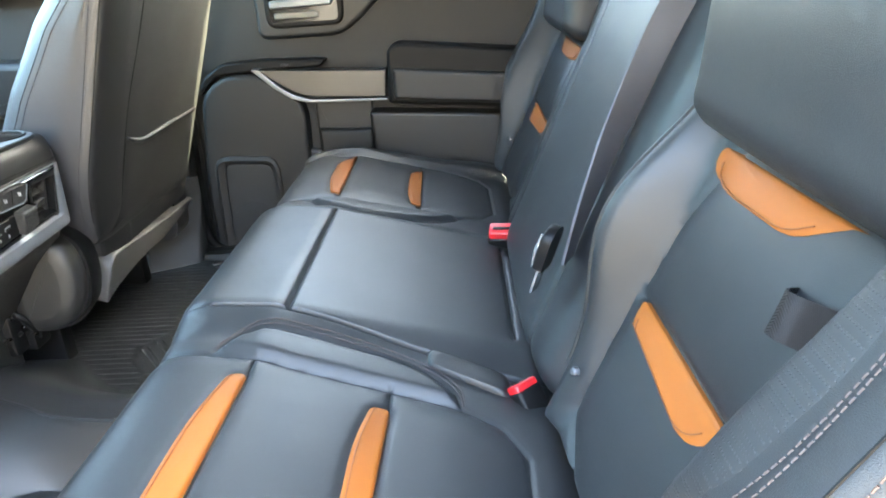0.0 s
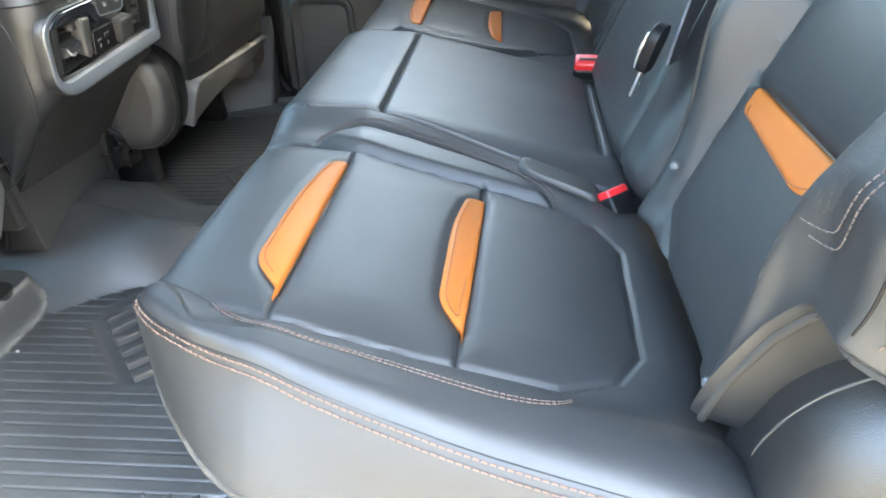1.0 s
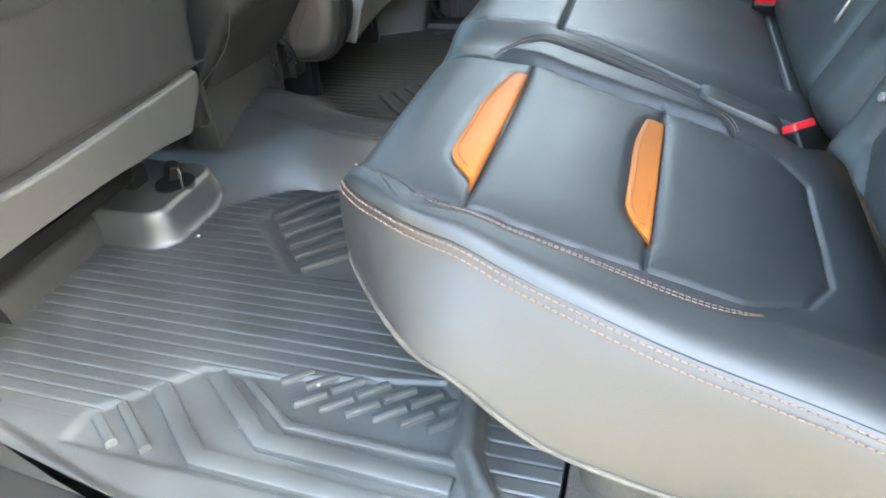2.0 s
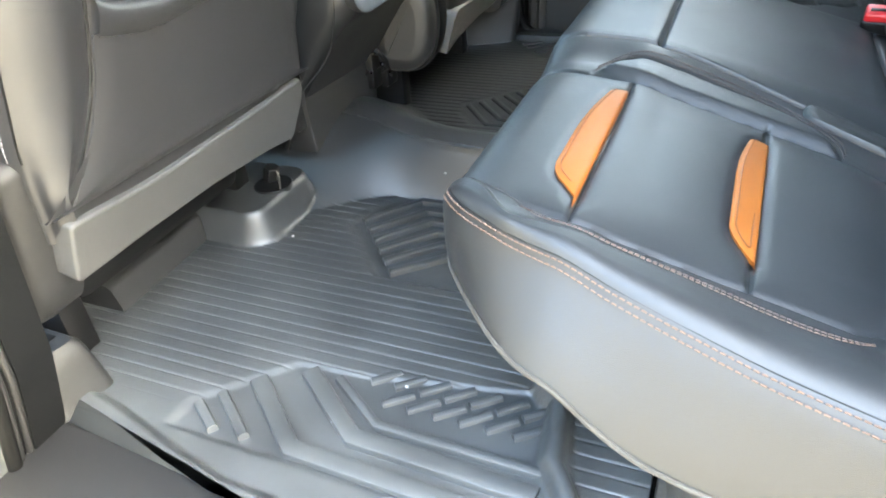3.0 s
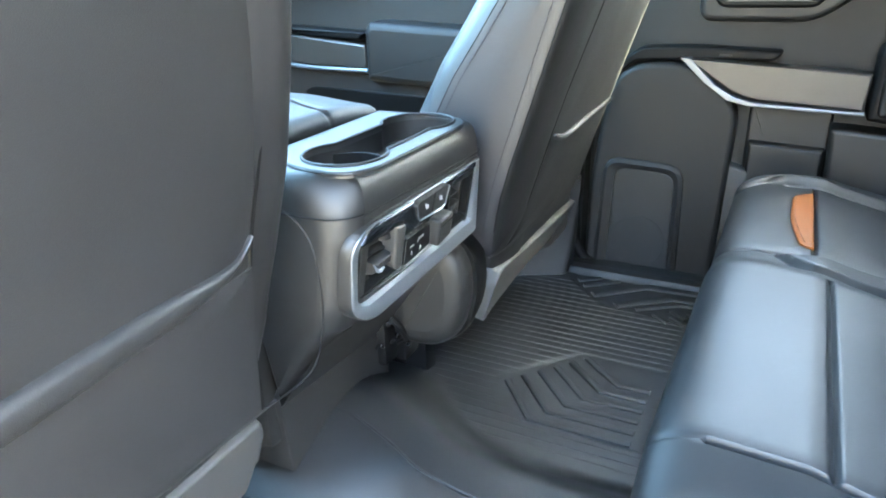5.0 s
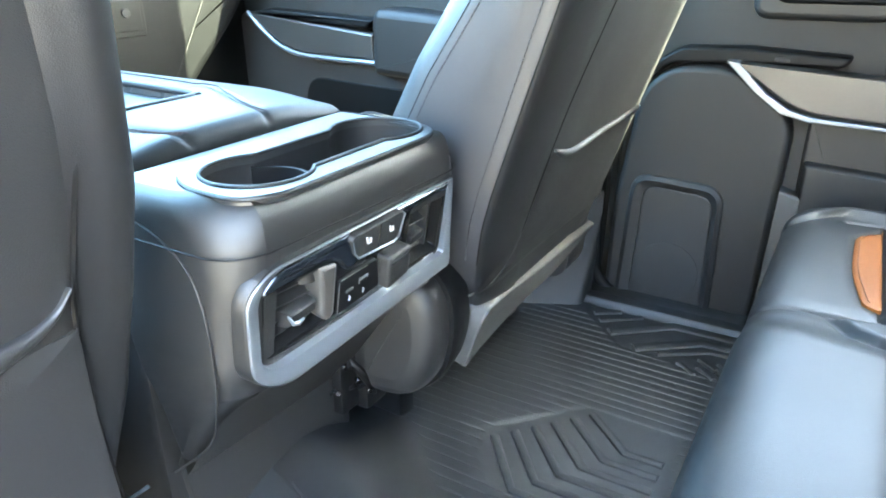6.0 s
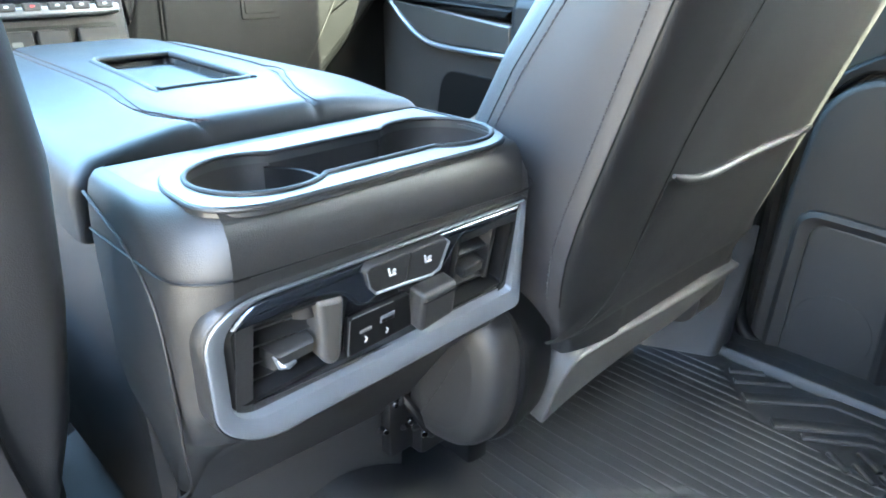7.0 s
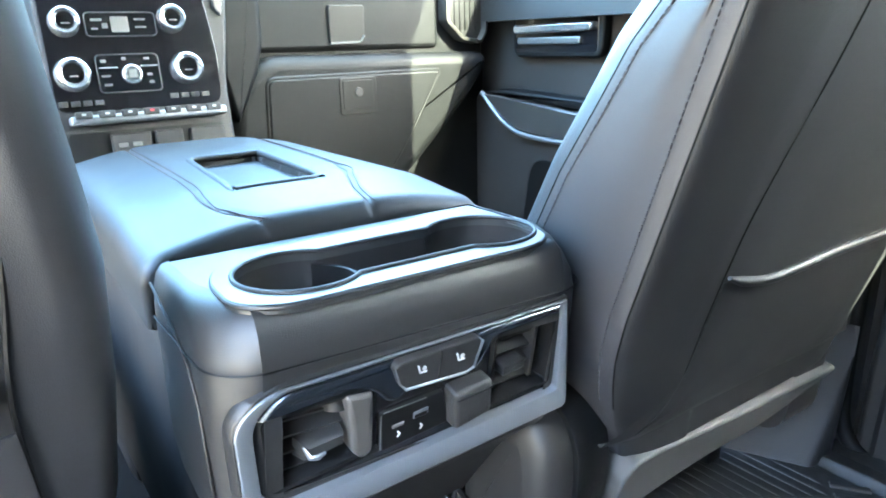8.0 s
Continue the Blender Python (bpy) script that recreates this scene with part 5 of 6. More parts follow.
wall = [[(x, y, z) for x, y in inset(DB, -0.0015)] for z in (0.4915, 0.462)]
obj("opening_wall", *loft(wall, cap=False), PLASTIC, cup, sharp=20)
circle = lambda c, r, n=28: np.array([(c[0] + r * math.cos(2 * math.pi * k / n), c[1] + r * math.sin(2 * math.pi * k / n)) for k in range(n)])
obj("channel_floor", *wall_with_hole(inset(DB, -0.003), [circle(c, 0.0445) for c in CUPS], frame_of((0, 0, 0.464), (1, 0, 0), (0, 1, 0), (0, 0, 1)), -0.004, 0.0), PLASTIC, cup)
for c in CUPS:
    rings = [[(x, y, z) for x, y in circle(c, r)] for z, r in ((0.464, 0.0445), (0.415, 0.041), (0.408, 0.037), (0.406, 0.001))]
    obj("cup_well", *loft(rings, cap=False), PLASTIC, cup)
left_cup = CUPS[0]
arc_out = [(left_cup[0] + math.sin(a) * 0.0470, left_cup[1] + math.cos(a) * 0.0470) for a in np.linspace(-0.95, 0.95, 15)]
arc_in = [(left_cup[0] + math.sin(a) * 0.0440, left_cup[1] + math.cos(a) * 0.0440) for a in np.linspace(0.95, -0.95, 15)]
obj("divider", *loft([[(x, y, z) for x, y in arc_out + arc_in] for z in (0.462, 0.488)]), DASH, cup, "curved wall of the cup insert")
obj("cup_bump", *pillow((-0.470, -0.456, -0.088, -0.074), round_prof(0.012, 0.02, 0.05, 6), lambda u, v: 0.452 + 0 * u, 4, 4, XYZ), PLASTIC, cup, "rubber cup grip")
# parting line round the upper console
pl = [(x + 0.0004 * np.sign(x + 0.5), y + 0.0004 * np.sign(y), z) for x, y, z in ring_at(0.4525, -0.4262, 0.1662, 0.024, 0.025)]
obj("parting_line", *tube(pl, 0.0009, 5), DEEP, console)
for sg in (-1, 1):
    side_line = [(-0.59, CY + sg * 0.1655, 0.480), (-0.56, CY + sg * 0.1665, 0.472), (-0.515, CY + sg * 0.1668, 0.455), (-0.487, CY + sg * 0.1668, 0.425), (-0.480, CY + sg * 0.1664, 0.36), (-0.492, CY + sg * 0.1625, 0.295), (-0.525, CY + sg * 0.152, 0.24), (-0.60, CY + sg * 0.143, 0.17)]
    obj("parting_line", *tube(dense(side_line, 0.01), 0.0012, 6), PLASTIC, console)

# rear panel: chrome frame, vents, buttons, sockets
SLOPE = 0.19


def P(p):
    """The rear panel's curved face. u: across, v: up the slope, h: rearwards out of it."""
    u, v, h = p[..., 0:1], p[..., 1:2], p[..., 2:3]
    k = math.hypot(1, SLOPE)
    bend = 0.014 * np.clip(-u / 0.17, 0, 1.2) ** 2
    return np.concatenate([-0.437 - bend + (SLOPE * v + h) / k, u + 0 * v, 0.38 + (v - SLOPE * h) / k], -1)


oct_out = rpoly([(-0.145, 0.060), (0.117, 0.067), (0.134, -0.047), (-0.134, -0.064), (-0.165, -0.042), (-0.170, 0.040)], [0.020, 0.003, 0.008, 0.020, 0.020, 0.014], 6)
oct_in = rpoly([(-0.137, 0.0565), (0.113, 0.0640), (0.122, -0.027), (-0.136, -0.043), (-0.151, -0.033), (-0.156, 0.036)], [0.018, 0.003, 0.004, 0.010, 0.014, 0.014], 6)
HOLE_L = rpoly([(-0.147, 0.033), (-0.066, 0.036), (-0.072, -0.020), (-0.142, -0.032)], 0.005, 4)
HOLE_R = rpoly([(0.047, 0.050), (0.108, 0.053), (0.114, -0.020), (0.047, -0.022)], 0.005, 4)
SKY_TINTED = material("smoked_chrome", (0.040, 0.047, 0.060), 0.2, metal=0.85, vary=0.03)
TAB_METAL = material("pewter_plastic", (0.085, 0.080, 0.074), 0.42, metal=0.6, vary=0.05)
panel = obj("vent_panel", *wall_with_hole(inset(oct_in, -0.0003), [HOLE_L, HOLE_R], P, -0.0105, -0.0050), GLOSS, console, "gloss black rear panel in a satin chrome frame")
proud = np.interp(oct_out[:, 1], [-0.05, 0.06], [0.0085, 0.0020])
rings = []
for k, h in ((0.0, np.full(len(oct_out), -0.010)), (0.0, proud - 0.0012), (0.06, proud - 0.0002), (0.14, proud), (0.55, proud * 0.85 - 0.0004), (0.90, proud * 0.5 - 0.001), (1.0, np.full(len(oct_out), -0.008))):
    rings.append(P(np.column_stack([oct_out + (oct_in - oct_out) * k, h])))
collar = [P(np.column_stack([lp, h])) for lp, h in ((inset(oct_out, -0.0035), np.full(len(oct_out), -0.010)), (inset(oct_out, -0.0025), np.minimum(proud * 0.3, 0.001)), (inset(oct_out, -0.0008), proud - 0.0012), (inset(oct_out, 0.002), proud - 0.006))]
obj("panel_bezel", *loft(collar, cap=False), PLASTIC_SOFT, panel, "soft black surround of the frame", sharp=60)
obj("chrome_frame", *loft(rings, cap=False), CHROME, panel, "polished satin chrome frame")


def Q(p):
    """The inset face inside the frame."""
    return P(np.asarray(p, float) - np.array((0, 0, 0.0065)))


# upper band that dips between the vents, a dim sky reflection in its colour
band = rpoly([(-0.1535, 0.037), (-0.136, 0.0555), (0.112, 0.0632), (0.112, 0.0535), (0.043, 0.0535), (0.034, 0.038), (0.026, 0.0255), (-0.040, 0.0265), (-0.046, 0.0205), (-0.058, 0.0225), (-0.066, 0.033), (-0.076, 0.0410), (-0.110, 0.0445), (-0.134, 0.0425), (-0.1475, 0.0335)],
             [0.008, 0.014, 0.002, 0.004, 0.012, 0.006, 0.006, 0.008, 0.006, 0.006, 0.01, 0.016, 0.02, 0.012, 0.004], 4)
obj("upper_band", *slab(band, Q, -0.002, 0.0078, 0.0045, 4), SKY_TINTED, panel, "dark smoked chrome band over the vents")


def vent(hole, u0, u1, v0, v1, n):
    """A recessed vent: walls, a dark back and slanting blades."""
    back = inset(hole, 0.004)
    v = obj("air_vent", *slab(inset(hole, -0.0005), Q, -0.046, -0.0445, 0.0005), DEEP, panel, "recessed black louvred air vent")
    obj("vent_wall", *loft([Q(np.column_stack([lp, np.full(len(lp), h)])) for lp, h in ((inset(hole, -0.004), 0.0014), (inset(hole, -0.0025), 0.0042), (inset(hole, 0.0002), 0.0036), (back, -0.010), (back, -0.0445))], cap=False), DASH, v)
    for k in range(n):
        c = v0 + (v1 - v0) * (k + 0.5) / n
        lower = [[(u, c + 0.0045, -0.030), (u, c - 0.0035, -0.0085)] for u in (u0, u1)]
        upper = [[(u, c + 0.0065, -0.030), (u, c - 0.0008, -0.0075)] for u in (u0, u1)]
        pts = [Q(np.array([q[0][0], q[1][0], q[1][1], q[0][1]])) for q in (lower, upper)]
        obj("louvre", *loft(pts), PLASTIC, v)
    return v


vl = vent(HOLE_L, -0.140, -0.082, -0.030, 0.030, 4)
obj("vent_knob", *loft([Q(np.array([(-0.122 + a, -0.016 + b, -0.012) for a, b in ((0, 0), (0.034, 0.005), (0.034, 0.021), (0, 0.017))])), Q(np.array([(-0.119 + a, -0.013 + b, 0.001) for a, b in ((0, 0), (0.030, 0.005), (0.030, 0.018), (0, 0.014))])), Q(np.array([(-0.116 + a, -0.010 + b, 0.004) for a, b in ((0, 0), (0.026, 0.005), (0.026, 0.013), (0, 0.009))]))]), PLASTIC, vl, "vent direction knob")
obj("knob_tip", *tube(Q(np.array([(-0.120, 0.0005, 0.002), (-0.116, -0.008, 0.0055), (-0.110, -0.0095, 0.0055), (-0.104, -0.0075, 0.005)])), np.array([0.0008, 0.0020, 0.0022, 0.0012]), 8), CHROME, vl, "chrome knob tip")
tab = rpoly([(-0.090, 0.038), (-0.068, 0.036), (-0.0665, -0.020), (-0.074, -0.0255), (-0.083, -0.018), (-0.085, 0.008)], [0.004, 0.004, 0.006, 0.006, 0.006, 0.02], 4)
obj("vent_wheel", *slab(tab, Q, -0.012, 0.0070, 0.004, 3), TAB_METAL, panel, "satin metal-look vent side tab")
vr = vent(HOLE_R, 0.050, 0.096, -0.018, 0.044, 4)
obj("vent_wheel", *slab(rpoly([(0.0965, -0.014), (0.1005, -0.013), (0.1000, 0.040), (0.0955, 0.040)], 0.0015, 3), Q, -0.030, -0.004, 0.001), PLASTIC, vr)
obj("vent_knob", *slab(rpoly([(0.060, 0.002), (0.084, 0.004), (0.084, 0.014), (0.060, 0.012)], 0.002, 3), Q, -0.012, 0.002, 0.002), PLASTIC, vr)
bt = rpoly([(-0.055, 0.0535), (-0.050, 0.0575), (0.021, 0.0595), (0.026, 0.0555), (0.020, 0.0310), (0.012, 0.0280), (-0.044, 0.0310), (-0.050, 0.0380)], [0.003, 0.004, 0.004, 0.003, 0.006, 0.006, 0.006, 0.006], 4)
btn = obj("heater_switch", *slab(bt, Q, 0.002, 0.0098, 0.002), PLASTIC, panel, "pair of black seat-heater switches")
edge_line = [(-0.0535, 0.0525), (-0.0492, 0.0385), (-0.0435, 0.0320), (0.012, 0.0292), (0.0192, 0.0322), (0.0252, 0.0550), (0.0215, 0.0585)]
obj("switch_edge", *tube(Q(np.array([(u, v, 0.0098) for u, v in edge_line])), np.array([0.0004, 0.0007, 0.0012, 0.0012, 0.0014, 0.0013, 0.0005]), 8), CHROME, btn, "chrome edge line")
obj("split_line", *tube(Q(np.array([(-0.0145, 0.033, 0.0096), (-0.0135, 0.0575, 0.0096)])), 0.0008, 6), DEEP, btn)
for u in (-0.031, 0.004):
    obj("seat_symbol", *tube(Q(np.array([(u - 0.0030, 0.0500, 0.0100), (u - 0.0010, 0.0435, 0.0100), (u + 0.0045, 0.0435, 0.0100)])), 0.0008, 6), WHITE, btn)
    obj("seat_symbol", *disc(Q(np.array([[u + 0.0025, 0.0465, 0.0102]]))[0], (0.98, 0, -0.18), 0.0020, 0.0006, 0.0002, 12), WHITE, btn)
us = rpoly([(-0.0605, 0.011), (-0.004, 0.0135), (0.004, -0.0205), (-0.0575, -0.0265)], 0.0025, 4)
usb = obj("usb_panel", *slab(us, Q, -0.002, 0.0042, 0.0012), DEEP, panel, "black panel with two USB sockets")
obj("panel_edge", *tube(Q(np.column_stack([np.array([(-0.0590, -0.0245), (-0.0598, 0.0085), (-0.0575, 0.0108), (-0.020, 0.0124)]), np.full(4, 0.0040)])), 0.0005, 6), DARK_METAL, usb)
obj("socket", *slab(rpoly([(-0.0500, -0.0070), (-0.0390, -0.0062), (-0.0390, -0.0030), (-0.0500, -0.0038)], 0.0014, 3), Q, 0.002, 0.0046, 0.0004), DARK_METAL, usb, "small oval socket")
obj("socket", *slab(rpoly([(-0.0310, -0.0045), (-0.0175, -0.0035), (-0.0175, 0.0030), (-0.0310, 0.0020)], 0.0006, 3), Q, 0.002, 0.0044, 0.0003), CHROME, usb, "larger square socket")
obj("socket_tongue", *slab(rpoly([(-0.0300, -0.0038), (-0.0185, -0.0030), (-0.0185, 0.0000), (-0.0300, -0.0008)], 0.0004, 3), Q, 0.003, 0.0048, 0.0002), DEEP, usb)
for u in (-0.0445, -0.0240):
    obj("charge_symbol", *tube(Q(np.array([(u, -0.0165, 0.0045), (u + 0.0018, -0.0135, 0.0045), (u, -0.0115, 0.0045)])), 0.0007, 5), WHITE, usb)
cap = rpoly([(-0.001, 0.0165), (0.037, 0.0185), (0.039, -0.0150), (0.002, -0.0215)], 0.005, 5)
pw = obj("power_socket_cap", *slab(cap, Q, -0.002, 0.0170, 0.0045, 3), PLASTIC, panel, "hinged grey-black power socket cap")
obj("hinge", *tube(Q(np.array([(0.001, 0.0085, 0.0166), (0.020, 0.0100, 0.0172), (0.037, 0.0112, 0.0170)])), 0.0008, 6), DEEP, pw)

# console lid
lid = thing("console_lid", "padded black leather console lid with a rubber tray", "console lid")
BIN = rpoly([(-0.915, -0.052), (-0.915, 0.040), (-0.705, 0.030), (-0.705, -0.068)], 0.012, 4)
LID_SEAMS = [[(-1.12, -0.085), (-0.80, -0.090), (-0.70, -0.098), (-0.655, -0.092), (-0.60, -0.068)], [(-1.12, 0.11), (-0.78, 0.085), (-0.70, 0.062), (-0.655, 0.045), (-0.60, 0.033)]]


def lid_z(x, y):
    return 0.524 - 0.05 * smooth(np.abs(y), 0.04, 0.34) - 0.010 * smooth(x, -0.74, -0.60) + seams(x, y, LID_SEAMS, 0.0035, 0.0036, 0.0006, 0.010)


def lid_warp(p, drop):
    x, y, z = p[..., 0], p[..., 1], p[..., 2]
    in_bin = inside(x, y, BIN)
    z = np.where((in_bin > 0) & (drop < 1e-6), z - 0.013, z)
    return np.stack([x, y, z], -1)


obj("pad", *pillow((-1.09, -0.622, -0.158, 0.150), round_prof(0.022, 0.022, 0.060, 7), lid_z, 120, 100, XYZ, lid_warp), LID_LEATHER, lid)
obj("tray_rim", *tube([(x, y, float(lid_z(np.array(x), np.array(y))) - 0.0016) for x, y in dense(np.vstack([BIN, BIN[:1]]), 0.01)], 0.0042, 10), LID_LEATHER, lid, "smooth moulded tray rim")
for line in LID_SEAMS:
    for o in (-0.0035, 0.0035):
        run = [(x, y + o, float(lid_z(np.array(x), np.array(y + o))) + 0.0004) for x, y in dense(line, 0.008) if x > -1.09 and x < -0.606]
        obj("stitching", *stitches(run, 0.005, 0.0042, 0.0007), DARK_THREAD, lid)
bin_floor = inset(BIN, 0.004)
obj("tray_floor", *slab(bin_floor, XYZ, 0.490, 0.5125, 0.001), LID_LEATHER, lid)
obj("lid_base", *box(-1.10, -0.60, -0.165, 0.145, 0.10, 0.466, 0.012), PLASTIC, console)
obj("console_front", *box(-1.30, -1.10, -0.15, 0.135, -0.02, 0.44, 0.02), PLASTIC, console)
tagged(console, "black centre console with rear vents and cup holders", "console")

# seat-mount hardware by the tunnel
bracket = thing("seat_bracket", "black steel seat bracket with bolts and cable", "bracket")
obj("plate", *box(-0.63, -0.56, 0.12, 0.17, 0.085, 0.20, 0.008), DEEP, bracket)
for bx, by, bz in ((-0.575, 0.135, 0.175), (-0.565, 0.150, 0.14), (-0.585, 0.118, 0.125)):
    obj("bolt", *disc((bx, by, bz), (0.8, -0.6, 0.1), 0.008, 0.02, 0.002, 6), GLOSS, bracket)
for k, (cx, cy, cz) in enumerate(((-0.582, 0.098, 0.165), (-0.572, 0.112, 0.140), (-0.590, 0.090, 0.128), (-0.566, 0.128, 0.118))):
    obj("clip", *tube([(cx + 0.011 * math.cos(q), cy + 0.009 * math.sin(q), cz + 0.012 * math.sin(q + 0.8 * k)) for q in np.linspace(0, 5.2, 14)], 0.0034, 7), DEEP, bracket)
    obj("bolt", *disc((cx + 0.012, cy - 0.008, cz + 0.004), (0.8, -0.6, 0.1), 0.0042, 0.008, 0.001, 6), GLOSS, bracket)
obj("plate", *box(-0.61, -0.575, 0.085, 0.125, 0.092, 0.18, 0.006), DEEP, bracket)
obj("cable", *tube(dense([(-0.60, 0.10, 0.19), (-0.565, 0.11, 0.16), (-0.56, 0.13, 0.12), (-0.575, 0.15, 0.09)], 0.008), 0.006, 8), DEEP, bracket, "black cable loop")
lug = thing("seat_mount_bolt", "dark seat-mount bolt with a wire clip in the liner boss", "bolt")
obj("pit", *disc((-0.60, -0.275, 0.059), (0, 0, 1), 0.034, 0.01, 0.002, 24), DEEP, lug)
obj("head", *disc((-0.605, -0.262, 0.085), (0.3, 0, 1), 0.014, 0.03, 0.003, 6), DEEP, lug)
obj("clip", *tube([(-0.575, -0.290, 0.058), (-0.572, -0.290, 0.085), (-0.578, -0.285, 0.09)], 0.0016, 6), METAL, lug)

# ---- passenger-side rear door ----


def door_panel(name, label, x0, x1, z0, z1, y=0.865, mat=PLASTIC):
    d = thing(name, label, "car door", kind="structure")
    F = frame_of((0, y, 0), (1, 0, 0), (0, 0, 1), (0, -1, 0))   # h: into the cab
    obj("panel", *slab(rpoly([(x0, z0), (x1, z0), (x1, z1), (x0, z1)], 0.03, 4), F, -0.05, 0.0, 0.01, 3), mat, d)
    return d, F


def door_handle(d, F, u0, u1, v0, v1):
    hs = obj("handle_bezel", *slab(rpoly([(u0, v0), (u1, v0), (u1 + 0.005, v1), (u0, v1)], 0.03, 6), F, 0.005, 0.028, 0.006, 3), DEEP, d, "black rounded handle surround")
    m = 0.012
    obj("recess", *slab(rpoly([(u0 + m, v0 + m), (u1 - m, v0 + m), (u1 - m, v1 - m), (u0 + m, v1 - m)], 0.015, 5), F, 0.026, 0.0285, 0.001), GLOSS, hs)
    c = (v0 + v1) / 2 - 0.010
    # the front lever's brighter chrome stands in for the light on it
    obj("lever", *slab(rpoly([(u0 + m + 0.004, c - 0.002), (u1 - m - 0.012, c + 0.002), (u1 - m - 0.010, c + 0.022), (u0 + m + 0.004, c + 0.020)], 0.008, 4), F, 0.030, 0.042, 0.005, 3), KNOB_CHROME if u0 < -1 else CHROME, hs, "bright chrome door lever")
    obj("lock_tab", *slab(rpoly([(u0 + m + 0.012, c - 0.026), (u1 - m - 0.05, c - 0.026), (u1 - m - 0.05, c - 0.010), (u0 + m + 0.012, c - 0.010)], 0.005, 4), F, 0.026, 0.034, 0.003), DARK_METAL, hs)


rdoor, RF = door_panel("door_1", "black plastic rear door panel with speaker, armrest and metal trim", -0.47, 0.60, -0.11, 0.72)
bulge = rpoly([(-0.462, -0.10), (-0.17, -0.10), (-0.155, 0.38), (-0.185, 0.43), (-0.27, 0.478), (-0.37, 0.476), (-0.425, 0.43), (-0.458, 0.20)], [0.05, 0.03, 0.03, 0.03, 0.03, 0.04, 0.05, 0.1], 5)
obj("lower_panel", *slab(bulge, RF, -0.01, 0.045, 0.012, 4), PLASTIC, rdoor, "moulded lower door panel")
brow = rpoly([(-0.43, 0.425), (-0.375, 0.478), (-0.27, 0.484), (-0.10, 0.486), (-0.085, 0.505), (-0.25, 0.512), (-0.36, 0.508), (-0.42, 0.47)], 0.012, 4)
obj("switch_ledge", *slab(brow, RF, -0.01, 0.040, 0.006, 3), DEEP, rdoor, "black ledge with window switch")
obj("window_switch", *slab(rpoly([(-0.205, 0.492), (-0.18, 0.492), (-0.18, 0.499), (-0.205, 0.499)], 0.003, 3), RF, 0.038, 0.043, 0.001), PLASTIC, rdoor)
sp_out = rpoly([(-0.440, -0.050), (-0.240, -0.062), (-0.245, 0.262), (-0.425, 0.270)], 0.045, 6)
sp_in = rpoly([(-0.408, -0.020), (-0.262, -0.030), (-0.266, 0.238), (-0.398, 0.245)], 0.030, 6)
obj("speaker_frame", *loft([RF(np.column_stack([lp, np.full(len(lp), h)])) for lp, h in ((sp_out, 0.04), (inset(sp_out, 0.004), 0.050), (inset(sp_out, 0.012), 0.054), (sp_in, 0.048), (sp_in, 0.042))], cap=False), PLASTIC, rdoor, "rounded raised speaker frame")
spk = obj("speaker_grille", *slab(sp_in, RF, 0.02, 0.047, 0.003), PERFORATED, rdoor, "fine black speaker grille")
obj("cone_ring", *disc(RF(np.array([[-0.335, 0.07, 0.0478]]))[0], (0, -1, 0), 0.062, 0.0016, 0.0006), PERFORATED, spk)
strip = rpoly([(-0.262, 0.490), (0.070, 0.473), (0.064, 0.402), (-0.130, 0.411), (-0.175, 0.425)], [0.004, 0.004, 0.004, 0.03, 0.03], 4)
arm = obj("trim_strip", *slab(strip, RF, 0.03, 0.066, 0.006, 3), METAL, rdoor, "brushed pewter trim strip with a chrome edge")
blade = np.array([(-0.276, 0.491), (-0.256, 0.491), (-0.205, 0.441), (-0.165, 0.418), (-0.130, 0.409), (-0.04, 0.405), (0.066, 0.401), (0.066, 0.395), (-0.04, 0.398), (-0.135, 0.401), (-0.180, 0.411), (-0.225, 0.443)])
obj("chrome_edge", *slab(blade, RF, 0.04, 0.070, 0.0018, 2), CHROME, arm)
obj("armrest", *slab(rpoly([(0.086, 0.396), (0.58, 0.352), (0.58, 0.428), (0.086, 0.476)], 0.012, 5), RF, 0.0, 0.086, 0.010, 4), PLASTIC_SOFT, rdoor, "padded black door armrest")
obj("arm_top", *slab(rpoly([(0.070, 0.385), (0.58, 0.338), (0.58, 0.486), (0.10, 0.536), (0.074, 0.520)], [0.01, 0.01, 0.01, 0.03, 0.02], 5), RF, 0.0, 0.070, 0.010, 3), DEEP, rdoor, "black armrest recess")
obj("pocket_wall", *slab(rpoly([(0.03, 0.08), (0.60, 0.08), (0.60, 0.325), (0.045, 0.366), (0.015, 0.366)], [0.01, 0.01, 0.01, 0.02, 0.01], 4), RF, -0.01, 0.062, 0.010, 4), PLASTIC_SOFT, rdoor, "moulded door pocket")
obj("pocket_back", *slab(rpoly([(-0.135, 0.05), (0.02, 0.05), (0.02, 0.390), (-0.135, 0.400)], 0.006, 3), RF, -0.02, 0.012, 0.006, 3), PLASTIC_SOFT, rdoor)
obj("pocket_step", *slab(rpoly([(-0.130, 0.05), (0.015, 0.05), (0.015, 0.315), (-0.130, 0.322)], 0.006, 3), RF, -0.01, 0.030, 0.010, 3), PLASTIC_SOFT, rdoor)
# pale colour paints in the light that falls on the pocket end
obj("pocket_end", *slab(rpoly([(-0.165, 0.02), (-0.140, 0.02), (-0.118, 0.255), (-0.168, 0.270)], 0.006, 3), RF, 0.0, 0.030, 0.006, 3), PALE_PLASTIC, rdoor, "pale grey plastic pocket end")
door_handle(rdoor, RF, -0.228, -0.030, 0.585, 0.700)
